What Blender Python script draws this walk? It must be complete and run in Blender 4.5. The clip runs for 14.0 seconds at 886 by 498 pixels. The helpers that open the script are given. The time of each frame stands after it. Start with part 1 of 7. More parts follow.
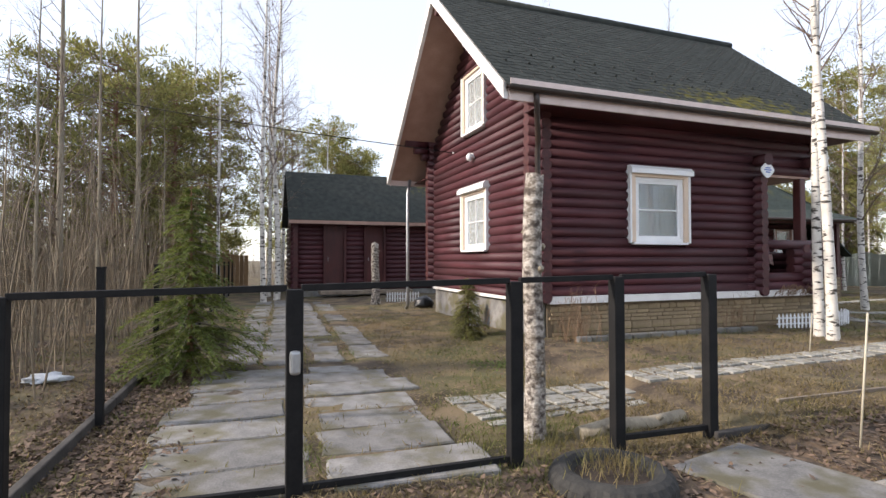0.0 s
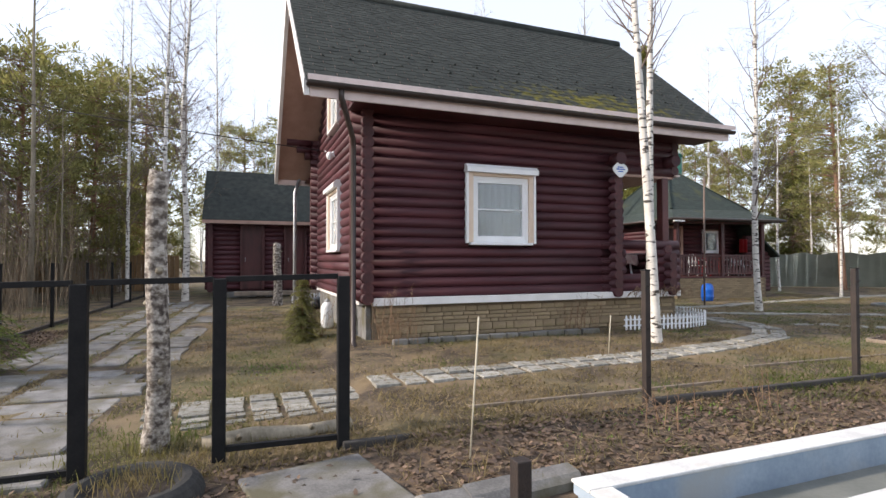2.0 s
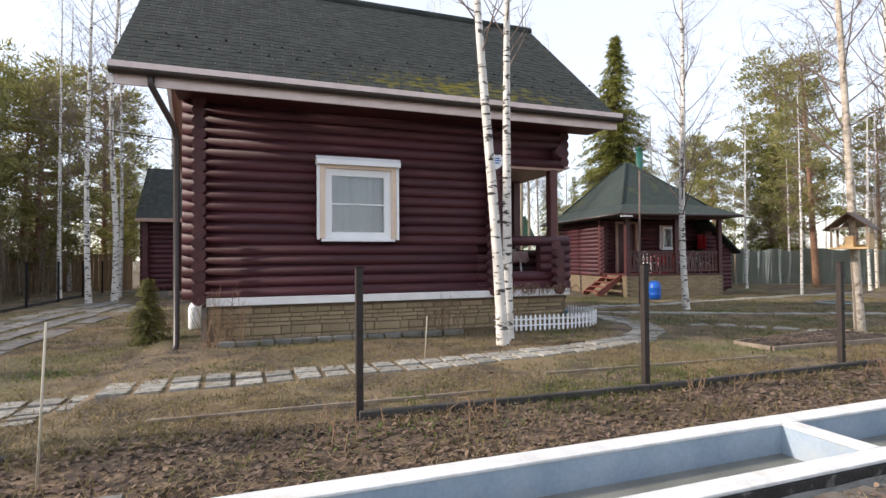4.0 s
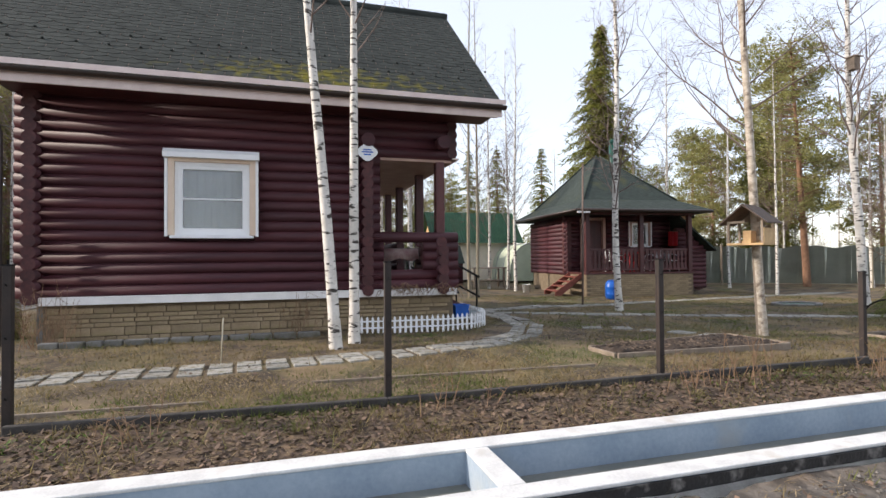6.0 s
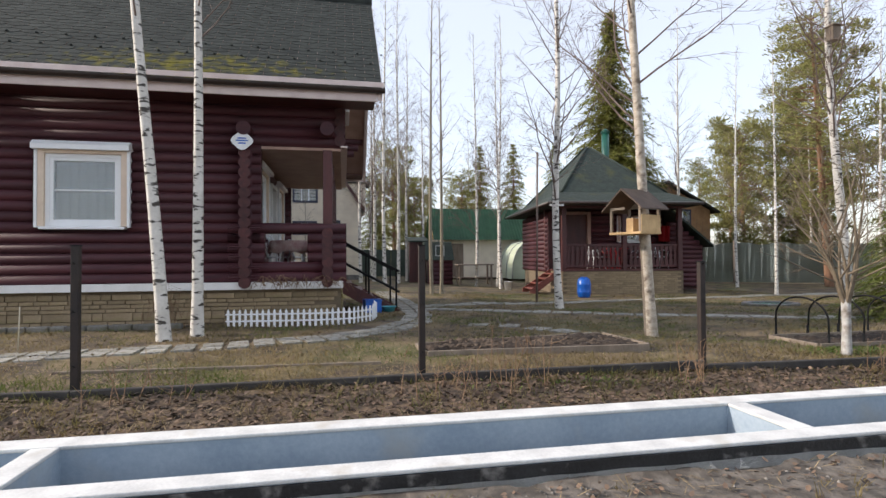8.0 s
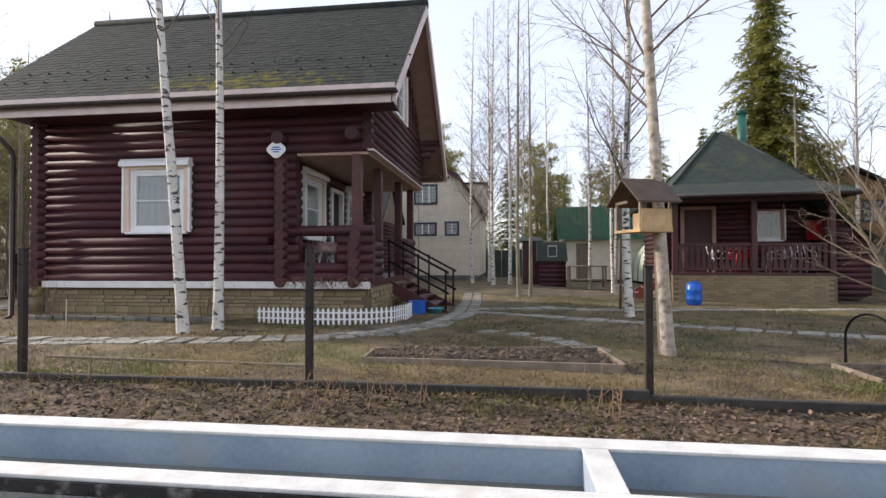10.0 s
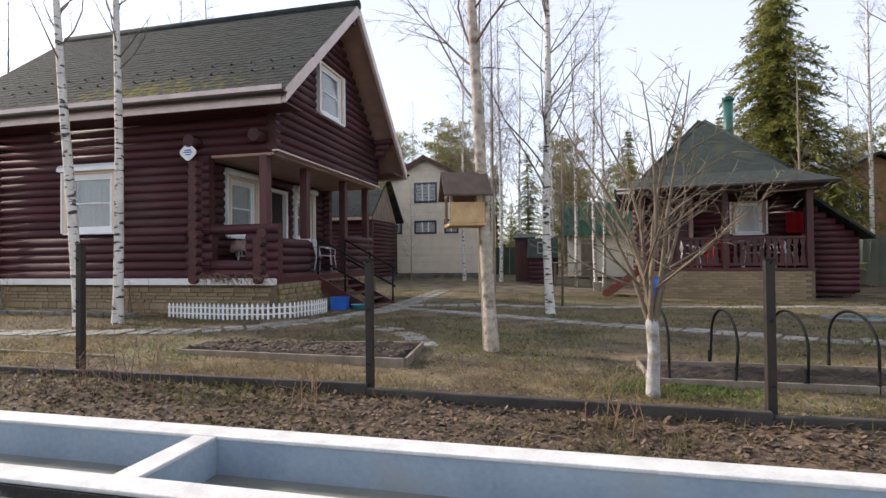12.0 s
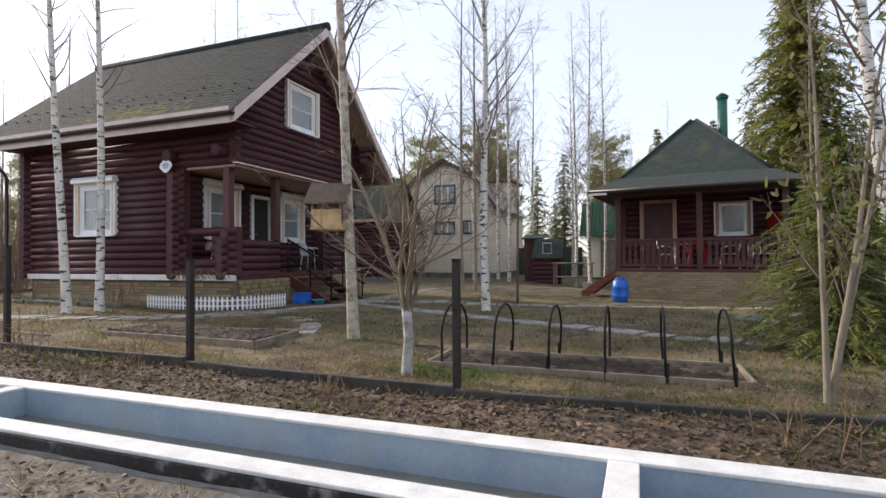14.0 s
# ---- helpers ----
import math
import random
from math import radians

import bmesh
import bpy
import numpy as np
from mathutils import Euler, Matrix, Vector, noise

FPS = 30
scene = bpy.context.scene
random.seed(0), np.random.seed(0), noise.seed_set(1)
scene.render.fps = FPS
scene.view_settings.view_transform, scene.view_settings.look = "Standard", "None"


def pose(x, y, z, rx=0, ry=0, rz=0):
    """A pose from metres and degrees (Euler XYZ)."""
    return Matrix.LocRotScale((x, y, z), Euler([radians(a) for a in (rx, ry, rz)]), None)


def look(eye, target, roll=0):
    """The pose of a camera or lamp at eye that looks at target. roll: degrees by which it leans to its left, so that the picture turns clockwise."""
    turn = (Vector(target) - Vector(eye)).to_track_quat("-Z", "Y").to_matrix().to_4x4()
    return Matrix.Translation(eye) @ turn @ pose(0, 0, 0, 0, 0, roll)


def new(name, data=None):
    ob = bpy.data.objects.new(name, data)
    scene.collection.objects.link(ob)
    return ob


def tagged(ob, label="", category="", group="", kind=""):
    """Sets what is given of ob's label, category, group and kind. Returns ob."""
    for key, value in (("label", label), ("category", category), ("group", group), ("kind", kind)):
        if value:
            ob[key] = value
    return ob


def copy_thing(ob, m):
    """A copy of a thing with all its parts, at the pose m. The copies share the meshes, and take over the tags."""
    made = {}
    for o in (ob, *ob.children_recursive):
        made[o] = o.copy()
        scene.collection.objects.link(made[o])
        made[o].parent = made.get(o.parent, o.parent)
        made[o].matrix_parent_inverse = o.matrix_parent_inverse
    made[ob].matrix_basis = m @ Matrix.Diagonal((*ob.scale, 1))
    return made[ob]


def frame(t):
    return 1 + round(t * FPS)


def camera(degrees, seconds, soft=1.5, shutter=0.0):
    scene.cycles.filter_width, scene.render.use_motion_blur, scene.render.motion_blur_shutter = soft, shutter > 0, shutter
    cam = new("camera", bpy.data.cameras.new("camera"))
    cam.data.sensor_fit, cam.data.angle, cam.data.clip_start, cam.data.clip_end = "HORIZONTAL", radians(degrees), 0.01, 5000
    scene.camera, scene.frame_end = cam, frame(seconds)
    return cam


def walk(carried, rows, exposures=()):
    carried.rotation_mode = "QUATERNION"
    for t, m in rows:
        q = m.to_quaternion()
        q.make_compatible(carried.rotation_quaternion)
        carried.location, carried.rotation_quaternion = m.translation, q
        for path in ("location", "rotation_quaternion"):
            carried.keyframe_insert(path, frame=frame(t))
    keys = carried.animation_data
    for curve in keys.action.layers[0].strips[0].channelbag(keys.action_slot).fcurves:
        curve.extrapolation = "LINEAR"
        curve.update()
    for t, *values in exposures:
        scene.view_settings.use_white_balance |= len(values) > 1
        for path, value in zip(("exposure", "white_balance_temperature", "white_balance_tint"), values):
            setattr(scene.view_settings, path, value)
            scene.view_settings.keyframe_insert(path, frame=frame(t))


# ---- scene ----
# ---- camera and walk ----
cam = camera(80.6, 14.0, soft=1.5)
PATH = [
    (0, (0.042, 0.265, 1.52), (0.737, 2.14, 1.563), -0.1),
    (0.5, (0.689, 0.086, 1.5), (1.376, 1.964, 1.542), -0.1),
    (1, (1.368, -0.134, 1.485), (2.045, 1.748, 1.528), -0.0),
    (1.5, (2.096, -0.304, 1.473), (2.789, 1.571, 1.515), -0.1),
    (2, (2.769, -0.545, 1.522), (3.49, 1.32, 1.566), -0.1),
    (2.5, (3.434, -0.68, 1.491), (4.153, 1.186, 1.536), -0.2),
    (5, (6.926, -1.11, 1.501), (7.55, 0.79, 1.528), -0.3),
    (5.5, (7.618, -1.144, 1.476), (8.216, 0.764, 1.499), -0.3),
    (6, (8.351, -1.329, 1.463), (8.928, 0.586, 1.495), -0.4),
    (6.5, (9.052, -1.459, 1.412), (9.601, 0.464, 1.438), -0.3),
    (7, (9.864, -1.61, 1.41), (10.387, 0.32, 1.43), -0.3),
    (7.5, (10.602, -1.602, 1.364), (11.083, 0.34, 1.388), -0.3),
    (8, (11.409, -1.568, 1.314), (11.783, 0.396, 1.345), -0.3),
    (8.5, (12.095, -1.56, 1.299), (12.287, 0.43, 1.332), -0.3),
    (11, (15.286, -1.018, 1.345), (14.88, 0.94, 1.371), -0.2),
    (11.5, (16.019, -0.928, 1.337), (15.584, 1.024, 1.356), -0.4),
    (12, (16.692, -0.828, 1.272), (16.238, 1.12, 1.301), -0.6),
    (12.5, (17.32, -0.837, 1.297), (16.821, 1.1, 1.32), -0.2),
    (13, (18.036, -0.855, 1.254), (17.47, 1.063, 1.281), -0.3),
    (13.5, (18.769, -0.784, 1.224), (18.082, 1.094, 1.252), -0.4),
    (14, (19.496, -0.885, 1.243), (18.793, 0.987, 1.275), -0.4),
]
walk(cam, [(t, look(eye, target, roll)) for t, eye, target, roll in PATH], exposures=[(0, 1.06, 6430, 14), (5, 1.04, 6450, 14), (7.5, 0.87, 6440, 13), (11, 0.93, 6500, 15), (14, 0.86, 6460, 15)])

# ---- world and sun ----
SUN_ELEV, SUN_FROM = 27.0, (-1.0, 0.20)
world = bpy.data.worlds.new("sky")
scene.world = world
world.use_nodes = True
sky = world.node_tree.nodes.new("ShaderNodeTexSky")
sky.sky_type = "NISHITA"
sky.sun_disc = False
sky.sun_elevation = radians(SUN_ELEV)
sky.sun_rotation = math.atan2(SUN_FROM[0], SUN_FROM[1])
sky.air_density, sky.dust_density, sky.ozone_density = 1.0, 0.7, 1.0
world.node_tree.nodes["Background"].inputs["Strength"].default_value = 0.15
veil = world.node_tree.nodes.new("ShaderNodeMixRGB")  # thin high cloud over the clear sky
veil.inputs["Fac"].default_value = 0.58
veil.inputs["Color2"].default_value = (4.3, 4.4, 4.55, 1)
world.node_tree.links.new(sky.outputs["Color"], veil.inputs["Color1"])
world.node_tree.links.new(veil.outputs["Color"], world.node_tree.nodes["Background"].inputs["Color"])
sun = new("sun", bpy.data.lights.new("sun", "SUN"))
sun.data.energy, sun.data.angle, sun.data.color = 2.9, radians(3.0), (1.0, 0.89, 0.75)
sd = Vector((SUN_FROM[0], SUN_FROM[1], 0)).normalized() * math.cos(radians(SUN_ELEV)) + Vector((0, 0, math.sin(radians(SUN_ELEV))))
sun.matrix_world = look(sd * 60, (0, 0, 0))


# ---- materials ----
def mat(name, c1, c2=None, rough=0.7, scale=6.0, fine=60.0, bump=0.25, metal=0.0, stretch=(1, 1, 1), rand=0.0, spec=0.5, c3=None, c3at=0.62, coarse=None, span=(0.52, 0.92)):
    m = bpy.data.materials.new(name)
    m.use_nodes = True
    nt = m.node_tree
    N, Lk = nt.nodes, nt.links.new
    b = N["Principled BSDF"]
    b.inputs["Roughness"].default_value = rough
    b.inputs["Metallic"].default_value = metal
    b.inputs["Specular IOR Level"].default_value = spec
    tc = N.new("ShaderNodeTexCoord")
    mp = N.new("ShaderNodeMapping")
    mp.inputs["Scale"].default_value = stretch
    Lk(tc.outputs["Object"], mp.inputs["Vector"])
    n1, n2 = N.new("ShaderNodeTexNoise"), N.new("ShaderNodeTexNoise")
    n1.inputs["Scale"].default_value, n2.inputs["Scale"].default_value = scale, fine
    n1.inputs["Detail"].default_value, n2.inputs["Detail"].default_value = 5, 3
    Lk(mp.outputs["Vector"], n1.inputs["Vector"])
    Lk(mp.outputs["Vector"], n2.inputs["Vector"])
    mixf = N.new("ShaderNodeMath")
    mixf.operation = "MULTIPLY_ADD"
    Lk(n2.outputs["Fac"], mixf.inputs[0])
    mixf.inputs[1].default_value = 0.45
    Lk(n1.outputs["Fac"], mixf.inputs[2])
    ramp = N.new("ShaderNodeValToRGB")
    ramp.color_ramp.elements[0].position, ramp.color_ramp.elements[1].position = span
    ramp.color_ramp.elements[0].color = (*c1, 1)
    ramp.color_ramp.elements[1].color = (*(c2 or [min(1, v * 1.35) for v in c1]), 1)
    Lk(mixf.outputs[0], ramp.inputs["Fac"])
    out = ramp.outputs["Color"]
    if c3:
        n3 = N.new("ShaderNodeTexNoise")
        n3.inputs["Scale"].default_value, n3.inputs["Detail"].default_value = coarse or scale * 0.3, 6
        Lk(tc.outputs["Object"], n3.inputs["Vector"])
        r3 = N.new("ShaderNodeValToRGB")
        r3.color_ramp.elements[0].position, r3.color_ramp.elements[1].position = c3at - 0.08, c3at + 0.08
        Lk(n3.outputs["Fac"], r3.inputs["Fac"])
        mx = N.new("ShaderNodeMixRGB")
        Lk(r3.outputs["Color"], mx.inputs["Fac"])
        Lk(out, mx.inputs["Color1"])
        mx.inputs["Color2"].default_value = (*c3, 1)
        out = mx.outputs["Color"]
    if rand:
        oi = N.new("ShaderNodeObjectInfo")
        ge = N.new("ShaderNodeNewGeometry")
        ad = N.new("ShaderNodeMath")
        ad.operation = "ADD"
        Lk(oi.outputs["Random"], ad.inputs[0])
        Lk(ge.outputs["Random Per Island"], ad.inputs[1])
        fr = N.new("ShaderNodeMath")
        fr.operation = "FRACT"
        Lk(ad.outputs[0], fr.inputs[0])
        mr = N.new("ShaderNodeMapRange")
        mr.inputs["To Min"].default_value, mr.inputs["To Max"].default_value = 1 - rand, 1 + rand
        Lk(fr.outputs[0], mr.inputs["Value"])
        hs = N.new("ShaderNodeHueSaturation")
        Lk(mr.outputs["Result"], hs.inputs["Value"])
        Lk(out, hs.inputs["Color"])
        out = hs.outputs["Color"]
    Lk(out, b.inputs["Base Color"])
    bp = N.new("ShaderNodeBump")
    bp.inputs["Strength"].default_value, bp.inputs["Distance"].default_value = bump, 0.02
    Lk(mixf.outputs[0], bp.inputs["Height"])
    Lk(bp.outputs["Normal"], b.inputs["Normal"])
    return m


M_LOG = mat("stained_log", (0.040, 0.0105, 0.0155), (0.082, 0.021, 0.027), 0.60, 3, 40, 0.2, stretch=(0.25, 3, 3), rand=0.2, spec=0.42)
M_LOGEND = mat("log_end_grain", (0.042, 0.011, 0.013), (0.085, 0.022, 0.021), 0.6, 12, 60, 0.3, rand=0.2)
M_WOODRED = mat("stained_board", (0.045, 0.012, 0.0125), (0.09, 0.023, 0.022), 0.5, 4, 50, 0.2, stretch=(1, 1, 0.3), rand=0.15)
M_SOFFIT = mat("soffit_board", (0.33, 0.20, 0.155), (0.43, 0.28, 0.22), 0.55, 3, 40, 0.1)
M_WHITE = mat("white_trim", (0.72, 0.70, 0.68), (0.82, 0.80, 0.78), 0.5, 4, 40, 0.08, c3=(0.55, 0.50, 0.46), c3at=0.72)
M_FASCIA = mat("fascia_trim", (0.62, 0.50, 0.47), (0.72, 0.60, 0.56), 0.5, 4, 40, 0.08)
M_PVC = mat("white_plastic", (0.78, 0.79, 0.80), (0.84, 0.85, 0.86), 0.3, 3, 20, 0.03)
M_CASING = mat("beige_casing", (0.66, 0.52, 0.40), (0.74, 0.60, 0.47), 0.5, 4, 30, 0.08)
M_STONE = mat("plinth_stone", (0.215, 0.155, 0.092), (0.35, 0.265, 0.165), 0.85, 7, 60, 0.5, rand=0.18, c3=(0.17, 0.14, 0.05), c3at=0.58, coarse=1.6)
M_MORTAR = mat("plinth_joint", (0.12, 0.092, 0.06), (0.19, 0.145, 0.095), 0.95, 9, 80, 0.4)
M_CONC = mat("weathered_concrete", (0.12, 0.117, 0.113), (0.24, 0.232, 0.222), 0.9, 3.5, 70, 0.35, c3=(0.11, 0.10, 0.06), c3at=0.55, coarse=2.6, rand=0.2, span=(0.56, 0.88))
M_PAVER = mat("path_slab", (0.21, 0.205, 0.18), (0.35, 0.34, 0.31), 0.9, 4, 60, 0.45, rand=0.25, c3=(0.14, 0.125, 0.08), c3at=0.57, coarse=2.5)
M_CURB = mat("dark_curb", (0.028, 0.025, 0.023), (0.065, 0.058, 0.052), 0.9, 4, 60, 0.4)
M_TROUGH = mat("bluish_primer", (0.24, 0.31, 0.385), (0.345, 0.415, 0.485), 0.75, 2.0, 30, 0.15, c3=(0.34, 0.36, 0.36), c3at=0.64, coarse=1.5)
M_TOPWHITE = mat("white_screed", (0.50, 0.50, 0.49), (0.68, 0.68, 0.66), 0.85, 5, 60, 0.3, c3=(0.48, 0.45, 0.40), c3at=0.68, coarse=3)
M_BITUMEN = mat("black_bitumen", (0.008, 0.008, 0.009), (0.022, 0.022, 0.024), 0.5, 5, 40, 0.5, c3=(0.20, 0.19, 0.18), c3at=0.64, coarse=9)
M_SILT = mat("wet_silt", (0.13, 0.135, 0.115), (0.20, 0.20, 0.175), 0.35, 2, 30, 0.1)
M_IRON = mat("black_painted_steel", (0.005, 0.005, 0.006), (0.012, 0.0115, 0.0115), 0.7, 8, 60, 0.15, spec=0.25)
M_RUST = mat("rusty_steel", (0.012, 0.009, 0.008), (0.032, 0.02, 0.015), 0.7, 8, 60, 0.3)
M_TYRE = mat("old_tyre", (0.012, 0.012, 0.012), (0.04, 0.038, 0.034), 0.85, 8, 60, 0.3)
M_SOIL = mat("dark_soil", (0.022, 0.016, 0.012), (0.06, 0.042, 0.03), 0.95, 6, 50, 0.8)
M_GREYWOOD = mat("weathered_wood", (0.16, 0.125, 0.095), (0.29, 0.235, 0.18), 0.85, 5, 60, 0.4, stretch=(1, 1, 0.3), rand=0.15)
M_NEWWOOD = mat("pale_wood", (0.42, 0.27, 0.13), (0.58, 0.40, 0.20), 0.7, 6, 60, 0.2, rand=0.1)
M_STEPWOOD = mat("red_step_wood", (0.14, 0.038, 0.027), (0.22, 0.065, 0.045), 0.7, 5, 60, 0.2)
M_SIDING = mat("cream_siding", (0.68, 0.60, 0.48), (0.80, 0.72, 0.58), 0.6, 2, 30, 0.1, rand=0.04)
M_GREENROOF = mat("green_metal_roof", (0.03, 0.11, 0.055), (0.05, 0.16, 0.085), 0.4, 2, 30, 0.05, c3=(0.09, 0.13, 0.07), c3at=0.65)
M_GREENPIPE = mat("green_pipe", (0.01, 0.085, 0.06), (0.02, 0.12, 0.085), 0.35, 3, 30, 0.05)
M_BLUE = mat("blue_plastic", (0.005, 0.085, 0.42), (0.01, 0.13, 0.55), 0.35, 4, 40, 0.05)
M_TEAL = mat("turquoise_plastic", (0.05, 0.32, 0.42), (0.08, 0.42, 0.5), 0.35, 4, 40, 0.05)
M_RED = mat("red_plastic", (0.42, 0.02, 0.03), (0.55, 0.03, 0.04), 0.45, 4, 40, 0.05)
# behind window panes this near-black stands in for the shade of a room
M_DARK = mat("dark_interior", (0.02, 0.016, 0.014), (0.03, 0.025, 0.02), 0.8, 4, 40, 0.1)
# grey-green of the glass's reflection, put on a sheet behind the pane
M_PANE_REFLECT = mat("grey_pane_reflection", (0.085, 0.10, 0.10), (0.155, 0.175, 0.175), 0.9, 3, 30, 0.2, stretch=(8, 8, 0.4))
M_GALV = mat("galvanised_metal", (0.30, 0.31, 0.32), (0.45, 0.46, 0.47), 0.45, 6, 40, 0.1, metal=0.7)
M_BROWNPIPE = mat("brown_gutter", (0.022, 0.014, 0.012), (0.04, 0.025, 0.02), 0.4, 5, 40, 0.05)


def roof_material():
    m = mat("dark_shingle", (0.030, 0.034, 0.032), (0.052, 0.058, 0.053), 0.95, 5, 120, 0.3, rand=0.07, spec=0.15)
    nt = m.node_tree
    N, Lk = nt.nodes, nt.links.new
    b = N["Principled BSDF"]
    base = b.inputs["Base Color"].links[0].from_socket
    tc = N.new("ShaderNodeTexCoord")
    sep = N.new("ShaderNodeSeparateXYZ")
    Lk(tc.outputs["Object"], sep.inputs[0])
    # moss colony low on the front slope
    dx = N.new("ShaderNodeMath"); dx.operation = "SUBTRACT"; Lk(sep.outputs["X"], dx.inputs[0]); dx.inputs[1].default_value = 9.0
    dx2 = N.new("ShaderNodeMath"); dx2.operation = "MULTIPLY"; Lk(dx.outputs[0], dx2.inputs[0]); dx2.inputs[1].default_value = 0.36
    ax = N.new("ShaderNodeMath"); ax.operation = "POWER"; Lk(dx2.outputs[0], ax.inputs[0]); ax.inputs[1].default_value = 2.0
    dz = N.new("ShaderNodeMath"); dz.operation = "SUBTRACT"; Lk(sep.outputs["Z"], dz.inputs[0]); dz.inputs[1].default_value = 4.45
    az = N.new("ShaderNodeMath"); az.operation = "POWER"; Lk(dz.outputs[0], az.inputs[0]); az.inputs[1].default_value = 2.0
    sm = N.new("ShaderNodeMath"); sm.operation = "MULTIPLY_ADD"; Lk(az.outputs[0], sm.inputs[0]); sm.inputs[1].default_value = 3.5; Lk(ax.outputs[0], sm.inputs[2])
    nz = N.new("ShaderNodeTexNoise"); nz.inputs["Scale"].default_value, nz.inputs["Detail"].default_value = 7, 8
    Lk(tc.outputs["Object"], nz.inputs["Vector"])
    f = N.new("ShaderNodeMath"); f.operation = "MULTIPLY_ADD"; Lk(sm.outputs[0], f.inputs[0]); f.inputs[1].default_value = -0.26; Lk(nz.outputs["Fac"], f.inputs[2])
    r = N.new("ShaderNodeValToRGB")
    r.color_ramp.elements[0].position, r.color_ramp.elements[1].position = 0.385, 0.68
    Lk(f.outputs[0], r.inputs["Fac"])
    mx = N.new("ShaderNodeMixRGB")
    Lk(r.outputs["Color"], mx.inputs["Fac"])
    Lk(base, mx.inputs["Color1"])
    mx.inputs["Color2"].default_value = (0.155, 0.138, 0.020, 1)
    Lk(mx.outputs["Color"], b.inputs["Base Color"])
    return m


M_ROOF = roof_material()


def glass_material():
    m = bpy.data.materials.new("window_glass")
    m.use_nodes = True
    b = m.node_tree.nodes["Principled BSDF"]
    b.inputs["Base Color"].default_value = (0.85, 0.9, 0.92, 1)
    b.inputs["Roughness"].default_value = 0.03
    b.inputs["Transmission Weight"].default_value = 0.8
    b.inputs["IOR"].default_value = 1.5
    return m


M_GLASS = glass_material()


def bark_material():
    m = mat("birch_bark", (0.52, 0.49, 0.44), (0.70, 0.67, 0.62), 0.75, 4, 30, 0.3, stretch=(1, 1, 1))
    nt = m.node_tree
    N, Lk = nt.nodes, nt.links.new
    b = N["Principled BSDF"]
    base = b.inputs["Base Color"].links[0].from_socket
    tc = N.new("ShaderNodeTexCoord")
    mp = N.new("ShaderNodeMapping")
    mp.inputs["Scale"].default_value = (5, 5, 15)
    Lk(tc.outputs["Object"], mp.inputs["Vector"])
    nz = N.new("ShaderNodeTexNoise")
    nz.inputs["Scale"].default_value, nz.inputs["Detail"].default_value = 1.3, 4
    Lk(mp.outputs["Vector"], nz.inputs["Vector"])
    r = N.new("ShaderNodeValToRGB")
    r.color_ramp.elements[0].position, r.color_ramp.elements[1].position = 0.555, 0.615
    Lk(nz.outputs["Fac"], r.inputs["Fac"])
    mx = N.new("ShaderNodeMixRGB")
    Lk(r.outputs["Color"], mx.inputs["Fac"])
    Lk(base, mx.inputs["Color1"])
    mx.inputs["Color2"].default_value = (0.05, 0.042, 0.035, 1)
    Lk(mx.outputs["Color"], b.inputs["Base Color"])
    return m


M_BARK = bark_material()
M_TANBARK = mat("tan_birch_bark", (0.30, 0.25, 0.19), (0.56, 0.50, 0.42), 0.8, 7, 40, 0.5, stretch=(1, 1, 1.6), c3=(0.16, 0.125, 0.095), c3at=0.60, coarse=9)
M_TWIG = mat("birch_twig", (0.12, 0.085, 0.07), (0.20, 0.15, 0.125), 0.85, 6, 40, 0.2)
M_GREYBARK = mat("grey_bark", (0.17, 0.145, 0.105), (0.31, 0.27, 0.20), 0.9, 6, 50, 0.5, stretch=(1, 1, 0.3))
M_PINEBARK = mat("pine_bark", (0.16, 0.085, 0.05), (0.27, 0.15, 0.09), 0.9, 6, 50, 0.5)
M_NEEDLE = mat("spruce_needles", (0.115, 0.135, 0.030), (0.29, 0.28, 0.075), 0.7, 3, 30, 0.2, rand=0.4)
M_NEEDLE2 = mat("pine_needles", (0.15, 0.165, 0.05), (0.33, 0.30, 0.105), 0.7, 3, 30, 0.2, rand=0.4)
M_BUD = mat("spring_buds", (0.10, 0.11, 0.03), (0.17, 0.16, 0.06), 0.8, 3, 30, 0.1, rand=0.4)
M_GRASS = mat("grass_blades", (0.15, 0.115, 0.048), (0.26, 0.205, 0.095), 0.8, 0.8, 9, 0.1, rand=0.4, c3=(0.085, 0.115, 0.02), c3at=0.54, coarse=0.7)
M_LEAF = mat("dead_leaves", (0.070, 0.044, 0.030), (0.165, 0.112, 0.078), 0.85, 3, 20, 0.2, rand=0.5)


def let_light_through(m, share):
    """Thin blades and needles pass part of the light."""
    nt = m.node_tree
    N, Lk = nt.nodes, nt.links.new
    b = N["Principled BSDF"]
    tr = N.new("ShaderNodeBsdfTranslucent")
    Lk(b.inputs["Base Color"].links[0].from_socket, tr.inputs["Color"])
    mx = N.new("ShaderNodeMixShader")
    mx.inputs["Fac"].default_value = share
    Lk(b.outputs[0], mx.inputs[1])
    Lk(tr.outputs[0], mx.inputs[2])
    Lk(mx.outputs[0], N["Material Output"].inputs["Surface"])


for leafy in (M_NEEDLE, M_NEEDLE2, M_BUD, M_GRASS):
    let_light_through(leafy, 0.45)


